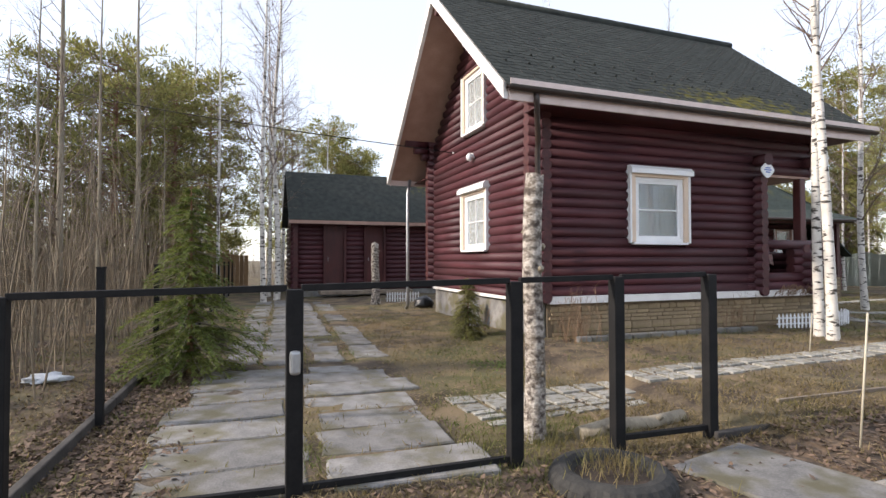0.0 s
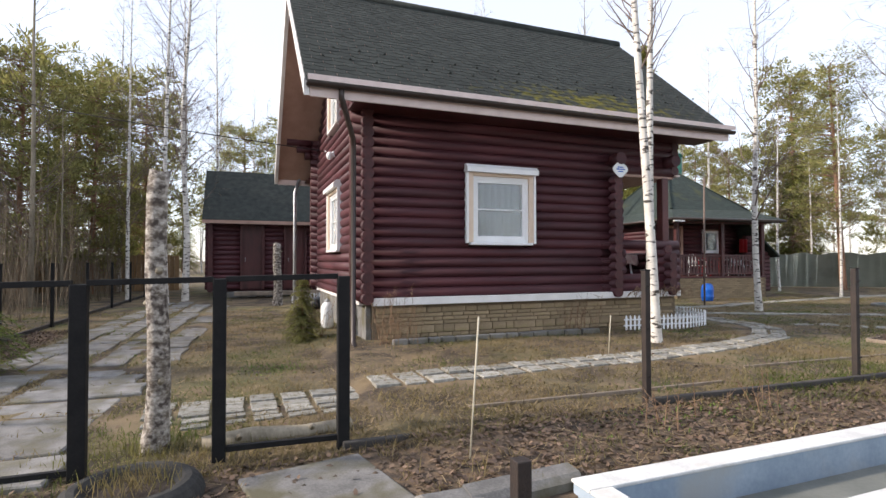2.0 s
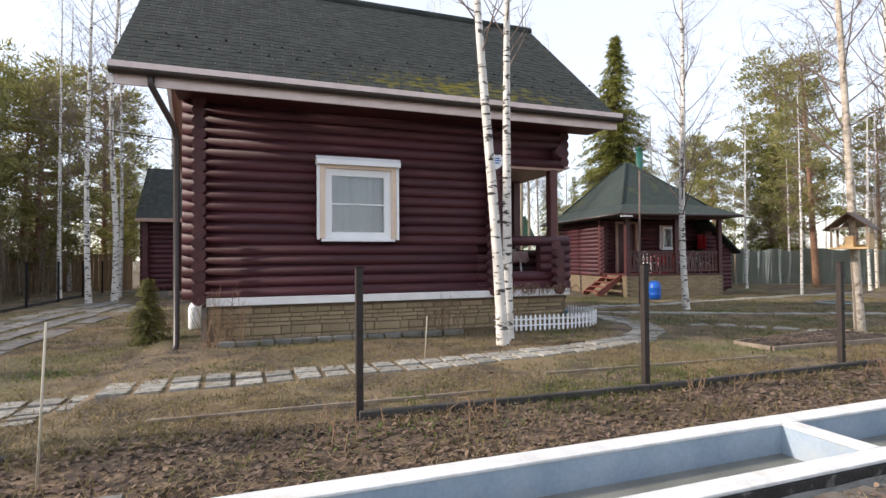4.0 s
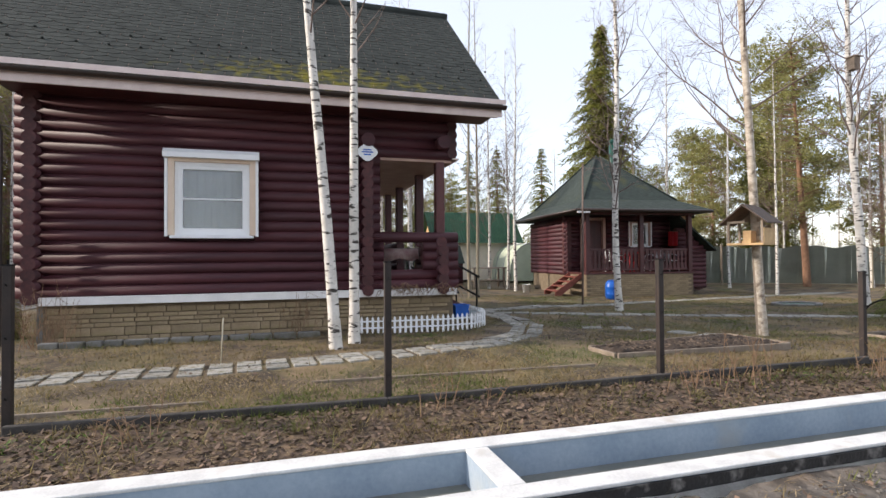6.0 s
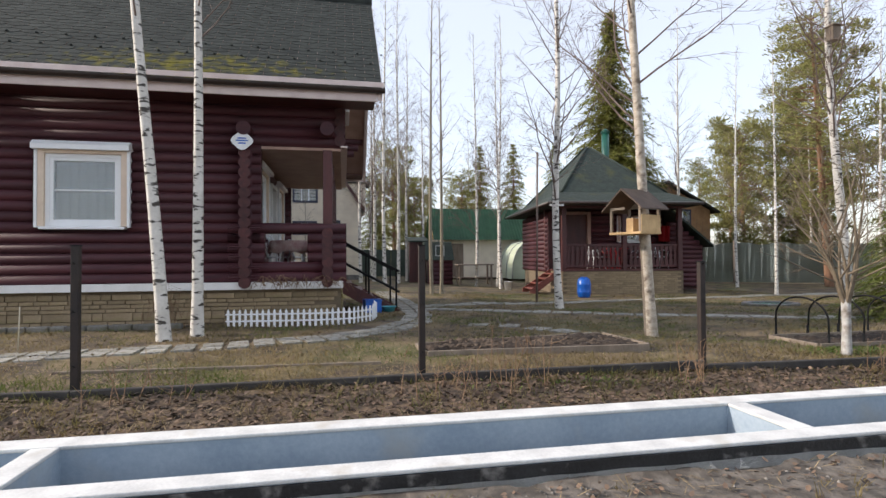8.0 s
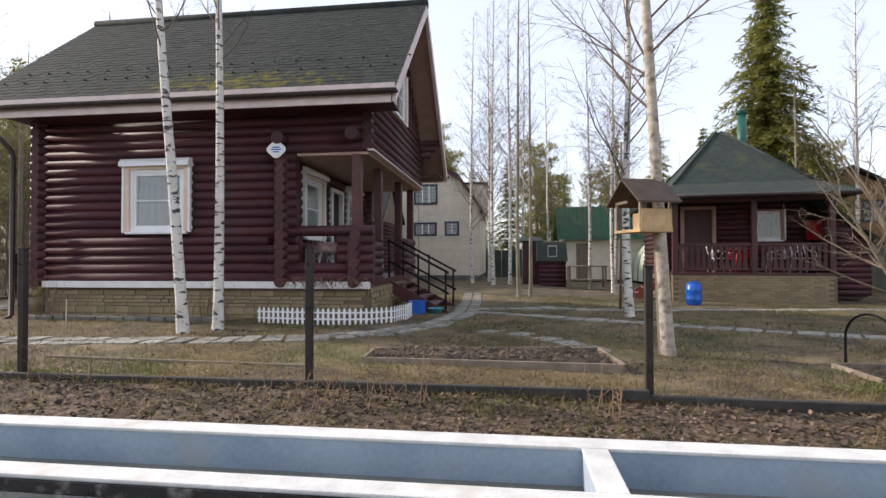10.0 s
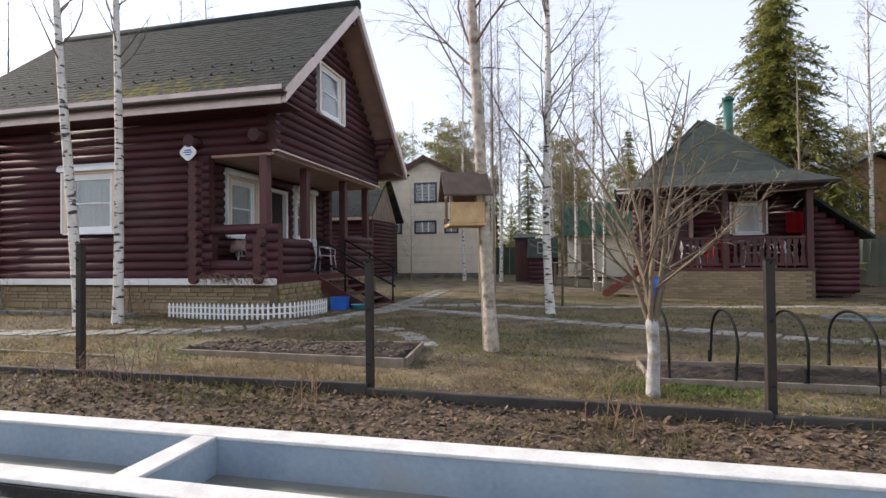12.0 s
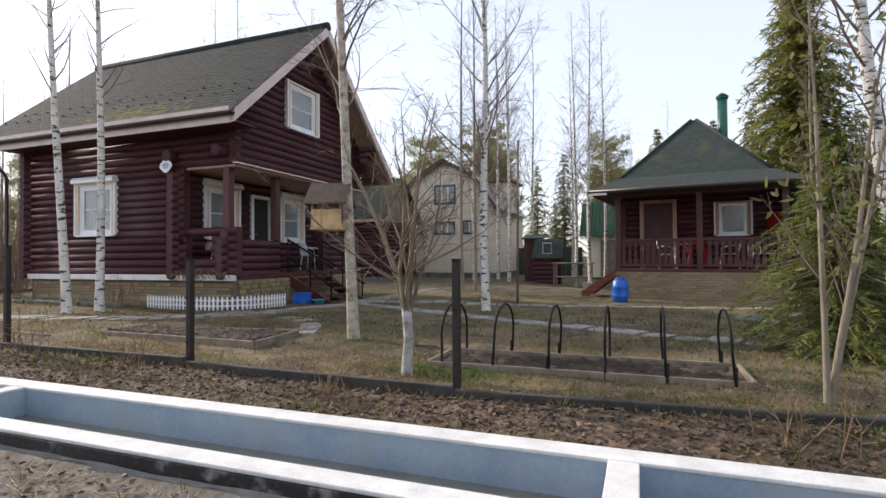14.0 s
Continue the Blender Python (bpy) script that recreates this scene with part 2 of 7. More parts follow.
def ground_material():
    m = mat("spring_ground", (0.042, 0.030, 0.021), (0.15, 0.113, 0.068), 0.95, 2.2, 38, 1.0, span=(0.58, 0.86), c3=(0.088, 0.090, 0.028), c3at=0.56, coarse=0.55)
    nt = m.node_tree
    N, Lk = nt.nodes, nt.links.new
    b = N["Principled BSDF"]
    base = b.inputs["Base Color"].links[0].from_socket
    tc = N.new("ShaderNodeTexCoord")
    nz = N.new("ShaderNodeTexNoise")
    nz.inputs["Scale"].default_value, nz.inputs["Detail"].default_value = 1.1, 9
    Lk(tc.outputs["Object"], nz.inputs["Vector"])
    r = N.new("ShaderNodeValToRGB")
    r.color_ramp.elements[0].position, r.color_ramp.elements[1].position = 0.5, 0.66
    Lk(nz.outputs["Fac"], r.inputs["Fac"])
    mx = N.new("ShaderNodeMixRGB")
    Lk(r.outputs["Color"], mx.inputs["Fac"])
    Lk(base, mx.inputs["Color1"])
    mx.inputs["Color2"].default_value = (0.185, 0.132, 0.075, 1)
    # bare soil on the verge, grey grit on the road side
    col = mx.outputs["Color"]
    sep = N.new("ShaderNodeSeparateXYZ")
    Lk(tc.outputs["Object"], sep.inputs[0])
    for edge0, edge1, dark, light in ((3.65, 3.05, (0.042, 0.030, 0.021), (0.175, 0.118, 0.072)), (1.8, 1.4, (0.07, 0.06, 0.05), (0.17, 0.146, 0.122))):
        wv = N.new("ShaderNodeMath"); wv.operation = "MULTIPLY_ADD"
        Lk(nz.outputs["Fac"], wv.inputs[0]); wv.inputs[1].default_value = 1.6; Lk(sep.outputs["Y"], wv.inputs[2])
        mr = N.new("ShaderNodeMapRange")
        mr.inputs["From Min"].default_value, mr.inputs["From Max"].default_value = edge0 + .8, edge1 + .8
        Lk(wv.outputs[0], mr.inputs["Value"])
        n4 = N.new("ShaderNodeTexNoise")
        n4.inputs["Scale"].default_value, n4.inputs["Detail"].default_value = 9, 10
        Lk(tc.outputs["Object"], n4.inputs["Vector"])
        rp = N.new("ShaderNodeValToRGB")
        rp.color_ramp.elements[0].position, rp.color_ramp.elements[1].position = .38, .66
        rp.color_ramp.elements[0].color, rp.color_ramp.elements[1].color = (*dark, 1), (*light, 1)
        Lk(n4.outputs["Fac"], rp.inputs["Fac"])
        m2 = N.new("ShaderNodeMixRGB")
        Lk(mr.outputs["Result"], m2.inputs["Fac"])
        Lk(col, m2.inputs["Color1"])
        Lk(rp.outputs["Color"], m2.inputs["Color2"])
        col = m2.outputs["Color"]
    Lk(col, b.inputs["Base Color"])
    return m


M_GROUND = ground_material()


# ---- building helpers ----
def thing(name, loc, label="", category="", group="", kind="", rz=0):
    ob = new(name)
    ob.empty_display_size = 0.2
    ob.matrix_world = pose(*loc, 0, 0, rz)
    return tagged(ob, label, category, group, kind)


def mesh_of(name, bm, material, smooth=False):
    me = bpy.data.meshes.new(name)
    bm.to_mesh(me)
    bm.free()
    for mm in material if isinstance(material, (list, tuple)) else [material]:
        me.materials.append(mm)
    if smooth:
        for p in me.polygons:
            p.use_smooth = True
    return me


def part(name, bm, material, parent=None, label="", smooth=False, kind=""):
    ob = new(name, mesh_of(name, bm, material, smooth) if not isinstance(bm, bpy.types.Mesh) else bm)
    if parent:
        ob.parent = parent
    return tagged(ob, label, kind=kind)


def box(bm, x0, x1, y0, y1, z0, z1, bevel=0.0):
    r = bmesh.ops.create_cube(bm, size=1.0, matrix=Matrix.Translation(((x0 + x1) / 2, (y0 + y1) / 2, (z0 + z1) / 2)) @ Matrix.Diagonal((x1 - x0, y1 - y0, z1 - z0, 1)))
    if bevel:
        es = list({e for v in r["verts"] for e in v.link_edges})
        bmesh.ops.bevel(bm, geom=es, offset=bevel, segments=2, affect="EDGES", profile=0.5)
    return bm


def boxm(x0, x1, y0, y1, z0, z1, bevel=0.0):
    return box(bmesh.new(), x0, x1, y0, y1, z0, z1, bevel)


def tube(bm, p, q, r0, r1=None, n=10, caps=True):
    p, q = Vector(p), Vector(q)
    r1 = r0 if r1 is None else r1
    d = q - p
    rot = d.to_track_quat("Z", "Y").to_matrix()
    rings = []
    for c, r in ((p, r0), (q, r1)):
        rings.append([bm.verts.new(c + rot @ Vector((r * math.cos(2 * math.pi * i / n), r * math.sin(2 * math.pi * i / n), 0))) for i in range(n)])
    for i in range(n):
        f = bm.faces.new((rings[0][i], rings[0][(i + 1) % n], rings[1][(i + 1) % n], rings[1][i]))
        f.smooth = True
    if caps:
        bm.faces.new(rings[0][::-1])
        bm.faces.new(rings[1])
    return bm


def path_tube(bm, pts, radii, n=8, caps=True):
    """One skin along a bent line."""
    rings = []
    pts = [Vector(p) for p in pts]
    for i, p in enumerate(pts):
        d = (pts[min(i + 1, len(pts) - 1)] - pts[max(i - 1, 0)]).normalized()
        a = d.orthogonal().normalized() if not rings else (ref - d * ref.dot(d)).normalized()
        ref = a
        b = d.cross(a)
        rings.append([bm.verts.new(p + radii[i] * (a * math.cos(2 * math.pi * k / n) + b * math.sin(2 * math.pi * k / n))) for k in range(n)])
    for r0, r1 in zip(rings, rings[1:]):
        for k in range(n):
            f = bm.faces.new((r0[k], r0[(k + 1) % n], r1[(k + 1) % n], r1[k]))
            f.smooth = True
    if caps:
        bm.faces.new(rings[0][::-1])
        bm.faces.new(rings[-1])
    return bm


def prism(bm, pts, axis, a0, a1):
    """An outline extruded along an axis ('x': points are y, z; 'y': points are x, z)."""
    def at(p, a):
        return (a, p[0], p[1]) if axis == "x" else (p[0], a, p[1])
    lo, hi = [bm.verts.new(at(p, a0)) for p in pts], [bm.verts.new(at(p, a1)) for p in pts]
    bm.faces.new(lo)
    bm.faces.new(hi[::-1])
    for i in range(len(pts)):
        j = (i + 1) % len(pts)
        bm.faces.new((lo[j], lo[i], hi[i], hi[j]))
    bmesh.ops.recalc_face_normals(bm, faces=bm.faces[:])
    return bm


# ---- ground ----
def gz(x, y):
    """The height of the ground."""
    base = 0.02 if y < 1.28 else 0.06 if y < 2.28 else 0.06 + 0.11 * min(1, (y - 2.28) / 0.9)
    if y > 3.3:
        base = 0.17 + 0.03 * min(1, (y - 3.3) / 2) - 0.05 * min(1, max(0, (y - 7) / 3))
    if y > 2.28:
        base -= 0.07 * min(1, max(0, (x - 12) / 5)) + 0.09 * min(1, max(0, (x - 15) / 3)) * min(1, max(0, (y - 9) / 4))
    if x < 4:
        base = min(base, 0.10 + 0.02 * max(0, min(1, (y - 3) / 10))) if y > 2 else base
    return base


def bumpy(x, y):
    r = 0.022 * noise.noise((x * 0.9, y * 0.9, 0)) + 0.013 * noise.noise((x * 3.1, y * 3.1, 4))
    far = max(0, math.hypot(x - 10, y - 8) - 30)
    flat = 0.25 if (9 < x < 26 and 14 < y < 20) else 1
    return r * flat + min(far * 0.004, 0.6)


def axis_steps(lo, hi, fine0, fine1, step, extra=()):
    xs = list(np.arange(fine0, fine1, step)) + list(extra)
    g, s = fine1, step
    while g < hi:
        xs.append(g)
        s *= 1.35
        g += s
    xs.append(hi)
    g, s = fine0, step
    while g > lo:
        s *= 1.35
        g -= s
        xs.append(max(g, lo))
    xs = sorted({round(float(v), 3) for v in xs})
    return xs


TROUGH_X0, TROUGH_X1 = 4.72, 34.0
gx = axis_steps(-600, 600, -8, 28, 0.22, (TROUGH_X0 + 0.05, TROUGH_X1))
gy = axis_steps(-400, 800, -5, 24, 0.22, (1.30, 1.38, 2.13, 2.21))
verts = []
for yy in gy:
    for xx in gx:
        inside = 1.33 < yy < 2.18 and TROUGH_X0 < xx < TROUGH_X1
        verts.append((xx, yy, -0.25 if inside else gz(xx, yy) + bumpy(xx, yy)))
nx = len(gx)
faces = [(j * nx + i, j * nx + i + 1, (j + 1) * nx + i + 1, (j + 1) * nx + i) for j in range(len(gy) - 1) for i in range(nx - 1)]
gm = bpy.data.meshes.new("ground")
gm.from_pydata(verts, [], faces)
gm.materials.append(M_GROUND)
for p in gm.polygons:
    p.use_smooth = True
tagged(new("ground", gm), "brown spring lawn with thatch, moss and bare soil", "ground", kind="structure")


# ---- log walls and windows ----
PITCH, LOG_R = 0.1722, 0.099
LOG_MESHES = {}


def log_mesh(length, r=LOG_R, axis="x"):
    key = (round(length, 3), r, axis)
    if key not in LOG_MESHES:
        bm = bmesh.new()
        e = (length / 2, 0, 0) if axis == "x" else (0, length / 2, 0)
        tube(bm, [-v for v in e], e, r, r, 14)
        bmesh.ops.recalc_face_normals(bm, faces=bm.faces[:])
        for f in bm.faces:
            if len(f.verts) > 4:
                f.material_index = 1
        LOG_MESHES[key] = mesh_of("log", bm, [M_LOG if axis == "x" else M_LOG_Y, M_LOGEND])
    return LOG_MESHES[key]


M_LOG_Y = mat("stained_log_across", (0.040, 0.0105, 0.0155), (0.082, 0.021, 0.027), 0.60, 3, 40, 0.2, stretch=(3, 0.25, 3), rand=0.2, spec=0.42)


def log_wall(parent, axis, at, a0, a1, z0, count, holes=(), half=0.0, spans=None):
    """Stacked logs along an axis; holes: (a0, a1, z0, z1); spans: the ends row by row."""
    for i in range(count):
        z = z0 + half + PITCH * (i + 0.5)
        lo, hi = spans(z) if spans else (a0, a1)
        cuts = sorted((h0, h1) for h0, h1, hz0, hz1 in holes if hz0 - 0.02 < z < hz1 + 0.02)
        pieces, s = [], lo
        for h0, h1 in cuts:
            if h0 > s:
                pieces.append((s, min(h0, hi)))
            s = max(s, h1)
        if s < hi:
            pieces.append((s, hi))
        for p0, p1 in pieces:
            if p1 - p0 < 0.06:
                continue
            ob = part("log", log_mesh(p1 - p0, axis=axis), None, parent)
            c = (p0 + p1) / 2
            ob.location = (c, at, z) if axis == "x" else (at, c, z)
            ob.rotation_euler = ((random.choice((0, 1, 2, 3)) * 1.57, 0, 0) if axis == "x" else (0, random.choice((0, 1, 2, 3)) * 1.57, 0))


def window(parent, m, w, h, label, box_top=True, bars=1, cross=False, casing=M_CASING, pane_tone_sheet=M_PANE_REFLECT):
    """A window in its own plane: x along the wall, -y outwards, z up from its foot; w and h over the casing."""
    c, ct = 0.095, 0.055
    bm = bmesh.new()
    for x0, x1, z0, z1 in ((0, c, 0, h), (w - c, w, 0, h), (c, w - c, h - ct, h)):
        box(bm, x0, x1, -0.10, 0.10, z0, z1, 0.006)
    ob = part("window", bm, casing, parent, label)
    ob.matrix_local = m
    f = 0.115 if w > 1.0 else 0.08
    for nm, d0, d1, q, g in (("window_frame", -0.055, 0.05, 0.0, f * .52), ("sash", -0.04, 0.03, f * .5, f)):
        fr = bmesh.new()
        x0, x1, z0, z1 = c + q, w - c - q, q, h - ct - q
        t = g - q
        for a0, a1, b0, b1 in ((x0, x0 + t, z0, z1), (x1 - t, x1, z0, z1), (x0 + t, x1 - t, z1 - t, z1), (x0 + t, x1 - t, z0, z0 + t)):
            box(fr, a0, a1, d0, d1, b0, b1)
        part(nm, fr, M_PVC, ob)
    gw0, gw1, gz0, gz1 = c + f, w - c - f, f, h - ct - f
    nb = bars + 1
    for k in range(nb):
        za, zb = gz0 + (gz1 - gz0) * k / nb, gz0 + (gz1 - gz0) * (k + 1) / nb
        pn = part("pane", boxm(gw0, gw1, -0.012, -0.004, za, zb), M_GLASS, ob)
        pn.visible_shadow = False
        if k:
            part("glazing_bar", boxm(gw0, gw1, -0.03, 0.01, za - 0.012, za + 0.012), M_PVC, ob)
    if cross:
        part("glazing_bar", boxm((gw0 + gw1) / 2 - 0.012, (gw0 + gw1) / 2 + 0.012, -0.03, 0.01, gz0, gz1), M_PVC, ob)
    # added pleated sheet: its colour carries the glass reflection, with M_DARK the unlit room
    cb = bmesh.new()
    n = 22
    top = [cb.verts.new((gw0 + (gw1 - gw0) * k / n, 0.06 + 0.018 * math.sin(k * 1.9), gz1 + 0.05)) for k in range(n + 1)]
    bot = [cb.verts.new((gw0 + (gw1 - gw0) * k / n, 0.06 + 0.026 * math.sin(k * 1.9 + 0.3), gz0 - 0.03)) for k in range(n + 1)]
    for k in range(n):
        cb.faces.new((top[k], bot[k], bot[k + 1], top[k + 1])).smooth = True
    bmesh.ops.solidify(cb, geom=cb.faces[:], thickness=0.006)
    part("pane_tone_sheet", cb, pane_tone_sheet, ob, "added pleated sheet behind the glass, reflection or room dark in its colour")
    for x0, x1 in ((-0.045, 0.0), (w, w + 0.045)):
        part("guide_rail", boxm(x0, x1, -0.115, 0.02, -0.02, h, 0.006), M_PVC, ob)
    part("window_sill", boxm(0.03, w - 0.03, -0.13, 0.02, -0.05, -0.005, 0.008), M_PVC, ob)
    if box_top:
        sb = bmesh.new()
        prism(sb, [(-0.19, h), (-0.19, h + 0.08), (-0.13, h + 0.145), (0.02, h + 0.145), (0.02, h)], "x", -0.06, w + 0.06)
        part("shutter_box", sb, M_PVC, ob, "white roller shutter box")
    return ob


def face_minus_x(x, y, z):
    """Wall facing -x: the window's x runs along -y."""
    return pose(x, y, z, 0, 0, -90)


def face_plus_x(x, y, z):
    return pose(x, y, z, 0, 0, 90)


# ---- main house ----
HX0, HX1, HXP, HY0, HY1 = 4.70, 9.74, 11.38, 8.08, 13.4
PZ, LZ = 0.78, 0.89
RIDGE_Y, RIDGE_Z, SLOPE = 10.62, 7.24, 0.90
RX0, RX1, EY0, EY1 = 3.62, 12.05, 7.27, 14.35


def roof_z(y):
    return RIDGE_Z - SLOPE * abs(y - RIDGE_Y)


house = thing("log_house", (0, 0, 0), "dark red two-storey log house with dark shingle gable roof", "house")
plinth = part("plinth", boxm(HX0 + 0.12, HXP - 0.02, HY0 - 0.04, HY1 + 0.05, 0.0, PZ), M_MORTAR, house, "brown stone-clad plinth")
part("water_table", boxm(HX0 + 0.10, HXP + 0.02, HY0 - 0.17, HY0 - 0.02, PZ - 0.01, LZ + 0.005, 0.006), M_WHITE, house, "white metal drip board")
part("water_table", boxm(HX0 - 0.08, HX0 + 0.06, HY0 + 0.1, HY1, PZ - 0.01, LZ + 0.005, 0.006), M_WHITE, house, "white metal drip board")
part("plinth_end", boxm(HX0 + 0.02, HX0 + 0.11, HY0 + 0.0, HY1 + 0.05, 0.0, PZ - 0.02), M_CONC, house, "bare concrete plinth side")
part("porch_floor", boxm(HX1 - 0.05, HXP - 0.05, HY0 + 0.05, HY1, PZ + 0.01, LZ + 0.01), M_WOODRED, house)

WIN_F = (6.54, 7.87, 1.85, 3.10)
front = part("wall", boxm(HX0 + 0.06, HX1 - 0.06, HY0 + 0.06, HY0 + 0.15, LZ, 1.86), M_LOG, house, "front log wall")
core = bmesh.new()
for x0, x1, z0, z1 in ((HX0 + .06, WIN_F[0] + .1, 1.86, 4.3), (WIN_F[1] - .1, HX1 - .06, 1.86, 4.3), (WIN_F[0] + .1, WIN_F[1] - .1, 3.06, 4.3)):
    box(core, x0, x1, HY0 + 0.077, HY0 + 0.15, z0, z1)
part("wall_core", core, M_LOG, house)
log_wall(front, "x", HY0, HX0 - 0.25, HX1 + 0.25, LZ, 14, [(WIN_F[0] + 0.02, WIN_F[1] - 0.02, WIN_F[2], WIN_F[3])])
log_wall(front, "x", HY0, HX0 - 0.25, HXP + 0.05, LZ + 14 * PITCH, 8)
window(house, pose(WIN_F[0], HY0 - 0.04, WIN_F[2]), WIN_F[1] - WIN_F[0], WIN_F[3] - WIN_F[2], "white window with beige casing and roller shutter box")

# left gable wall
WIN_E = (9.95, 11.25, 1.75, 3.0)
WIN_EA = (10.05, 11.2, 4.35, 5.65)
left = part("wall", boxm(HX0 + 0.075, HX0 + 0.15, HY0 + 0.16, HY1, LZ, 1.8), M_LOG_Y, house, "sunlit gable log wall")
cl = bmesh.new()
for y0, y1, z0, z1 in ((HY0 + .16, WIN_E[0] + .1, 1.8, 3.0), (WIN_E[1] - .1, HY1, 1.8, 3.0), (HY0 + .16, HY1, 3.0, 4.35)):
    box(cl, HX0 + 0.077, HX0 + 0.15, y0, y1, z0, z1)
prism(cl, [(WIN_EA[0] + 0.08, 4.35), (WIN_EA[0] + 0.08, roof_z(WIN_EA[0]) - .3), (HY0 + .2, 4.35)], "x", HX0 + .077, HX0 + .15)
prism(cl, [(WIN_EA[1] - 0.08, 4.35), (HY1 - .1, 4.35), (WIN_EA[1] - 0.08, roof_z(WIN_EA[1]) - .3)], "x", HX0 + .077, HX0 + .15)
prism(cl, [(WIN_EA[0] + .08, 5.6), (WIN_EA[1] - .08, 5.6), (WIN_EA[1] - .08, 6.35), (RIDGE_Y, 6.8), (WIN_EA[0] + .08, 6.35)], "x", HX0 + .077, HX0 + .15)
part("wall_core", cl, M_LOG_Y, house)


def gable_span(z):
    d = (RIDGE_Z - 0.28 - z) / SLOPE
    return (max(HY0 - 0.25, RIDGE_Y - d), min(HY1 + 0.25, RIDGE_Y + d)) if z < 4.6 else (RIDGE_Y - d, RIDGE_Y + d)


log_wall(left, "y", HX0, 0, 0, LZ, 36, [(WIN_E[0] + .02, WIN_E[1] - .02, WIN_E[2], WIN_E[3]), (WIN_EA[0] + .02, WIN_EA[1] - .02, WIN_EA[2], WIN_EA[3])], half=-PITCH / 2, spans=gable_span)
window(house, face_minus_x(HX0 - 0.04, WIN_E[1], WIN_E[2]), WIN_E[1] - WIN_E[0], WIN_E[3] - WIN_E[2], "white window with roller shutter box", cross=True)
window(house, face_minus_x(HX0 - 0.04, WIN_EA[1], WIN_EA[2]), WIN_EA[1] - WIN_EA[0], WIN_EA[3] - WIN_EA[2], "white attic window", box_top=False, cross=True)
# back wall
back = part("wall", boxm(HX0 + 0.15, HX1, HY1 - 0.1, HY1 - 0.02, LZ, 4.1), M_LOG, house, "rear log wall")
log_wall(back, "x", HY1, HX0 - 0.25, HX1 + 0.25, LZ, 22)

# wall between rooms and porch
PW1, PW2, PD = (8.75, 9.85, 1.75, 3.02), (11.55, 12.6, 1.75, 3.02), (10.3, 11.15, 0.9, 2.95)
pw = part("wall", boxm(HX1 - 0.15, HX1 - 0.075, HY0 + 0.16, PW1[0] + .1, LZ, 3.3), M_LOG_Y, house, "log wall behind the porch")
pc = bmesh.new()
for y0, y1, z0, z1 in ((PW1[0] + .1, PW1[1] - .1, LZ, PW1[2] + .05), (PW1[0] + .1, PW1[1] - .1, PW1[3] - .05, 3.3), (PW1[1] - .1, PD[0] + .05, LZ, 3.3), (PD[0] + .05, PD[1] - .05, PD[3] - .05, 3.3),
                       (PD[1] - .05, PW2[0] + .1, LZ, 3.3), (PW2[0] + .1, PW2[1] - .1, LZ, PW2[2] + .05), (PW2[0] + .1, PW2[1] - .1, PW2[3] - .05, 3.3), (PW2[1] - .1, HY1, LZ, 3.3)):
    box(pc, HX1 - 0.15, HX1 - 0.077, y0, y1, z0, z1)
part("wall_core", pc, M_LOG_Y, house)
log_wall(pw, "y", HX1, HY0 - 0.25, HY1 + 0.2, LZ, 14, [(h[0] + .02, h[1] - .02, h[2], h[3]) for h in (PW1, PW2, PD)], half=-PITCH / 2)
for h in (PW1, PW2):
    window(house, face_plus_x(HX1 + 0.04, h[0], h[2]), h[1] - h[0], h[3] - h[2], "white porch window with roller shutter box")
dr = part("door", boxm(HX1 - 0.02, HX1 + 0.04, PD[0] + .08, PD[1] - .08, LZ + .01, PD[3] - .08, 0.01), M_DARK, house, "dark closed house door")
db = bmesh.new()
for y0, y1, z0, z1 in ((PD[0], PD[0] + .09, LZ, PD[3]), (PD[1] - .09, PD[1], LZ, PD[3]), (PD[0] + .09, PD[1] - .09, PD[3] - .09, PD[3])):
    box(db, HX1 + 0.0, HX1 + 0.15, y0, y1, z0, z1, 0.008)
part("door_casing", db, M_WHITE, dr)
part("door_handle", tube(bmesh.new(), (HX1 + .08, PD[0] + .16, 1.9), (HX1 + .08, PD[0] + .28, 1.9), 0.012), M_GALV, dr)

# upper gable wall over the porch
WIN_G = (9.70, 10.97, 4.48, 5.64)
gab = part("wall", boxm(HXP - 0.18, HXP - 0.10, HY0 + .1, HY1, 3.32, 4.4), M_LOG_Y, house, "upper gable log wall over the porch")
gc = bmesh.new()
prism(gc, [(WIN_G[0] + .08, 4.4), (WIN_G[0] + .08, roof_z(WIN_G[0]) - .3), (HY0 + .3, 4.4)], "x", HXP - .18, HXP - .1)
prism(gc, [(WIN_G[1] - .08, 4.4), (HY1 - .2, 4.4), (WIN_G[1] - .08, roof_z(WIN_G[1]) - .3)], "x", HXP - .18, HXP - .1)
prism(gc, [(WIN_G[0] + .08, 5.7), (WIN_G[1] - .08, 5.7), (WIN_G[1] - .08, 6.55), (RIDGE_Y, 6.8), (WIN_G[0] + .08, 6.0)], "x", HXP - .18, HXP - .1)
part("wall_core", gc, M_LOG_Y, house)


def gable_span_r(z):
    d = (RIDGE_Z - 0.28 - z) / SLOPE
    return (max(HY0 - 0.1, RIDGE_Y - d), min(HY1 + 0.1, RIDGE_Y + d))


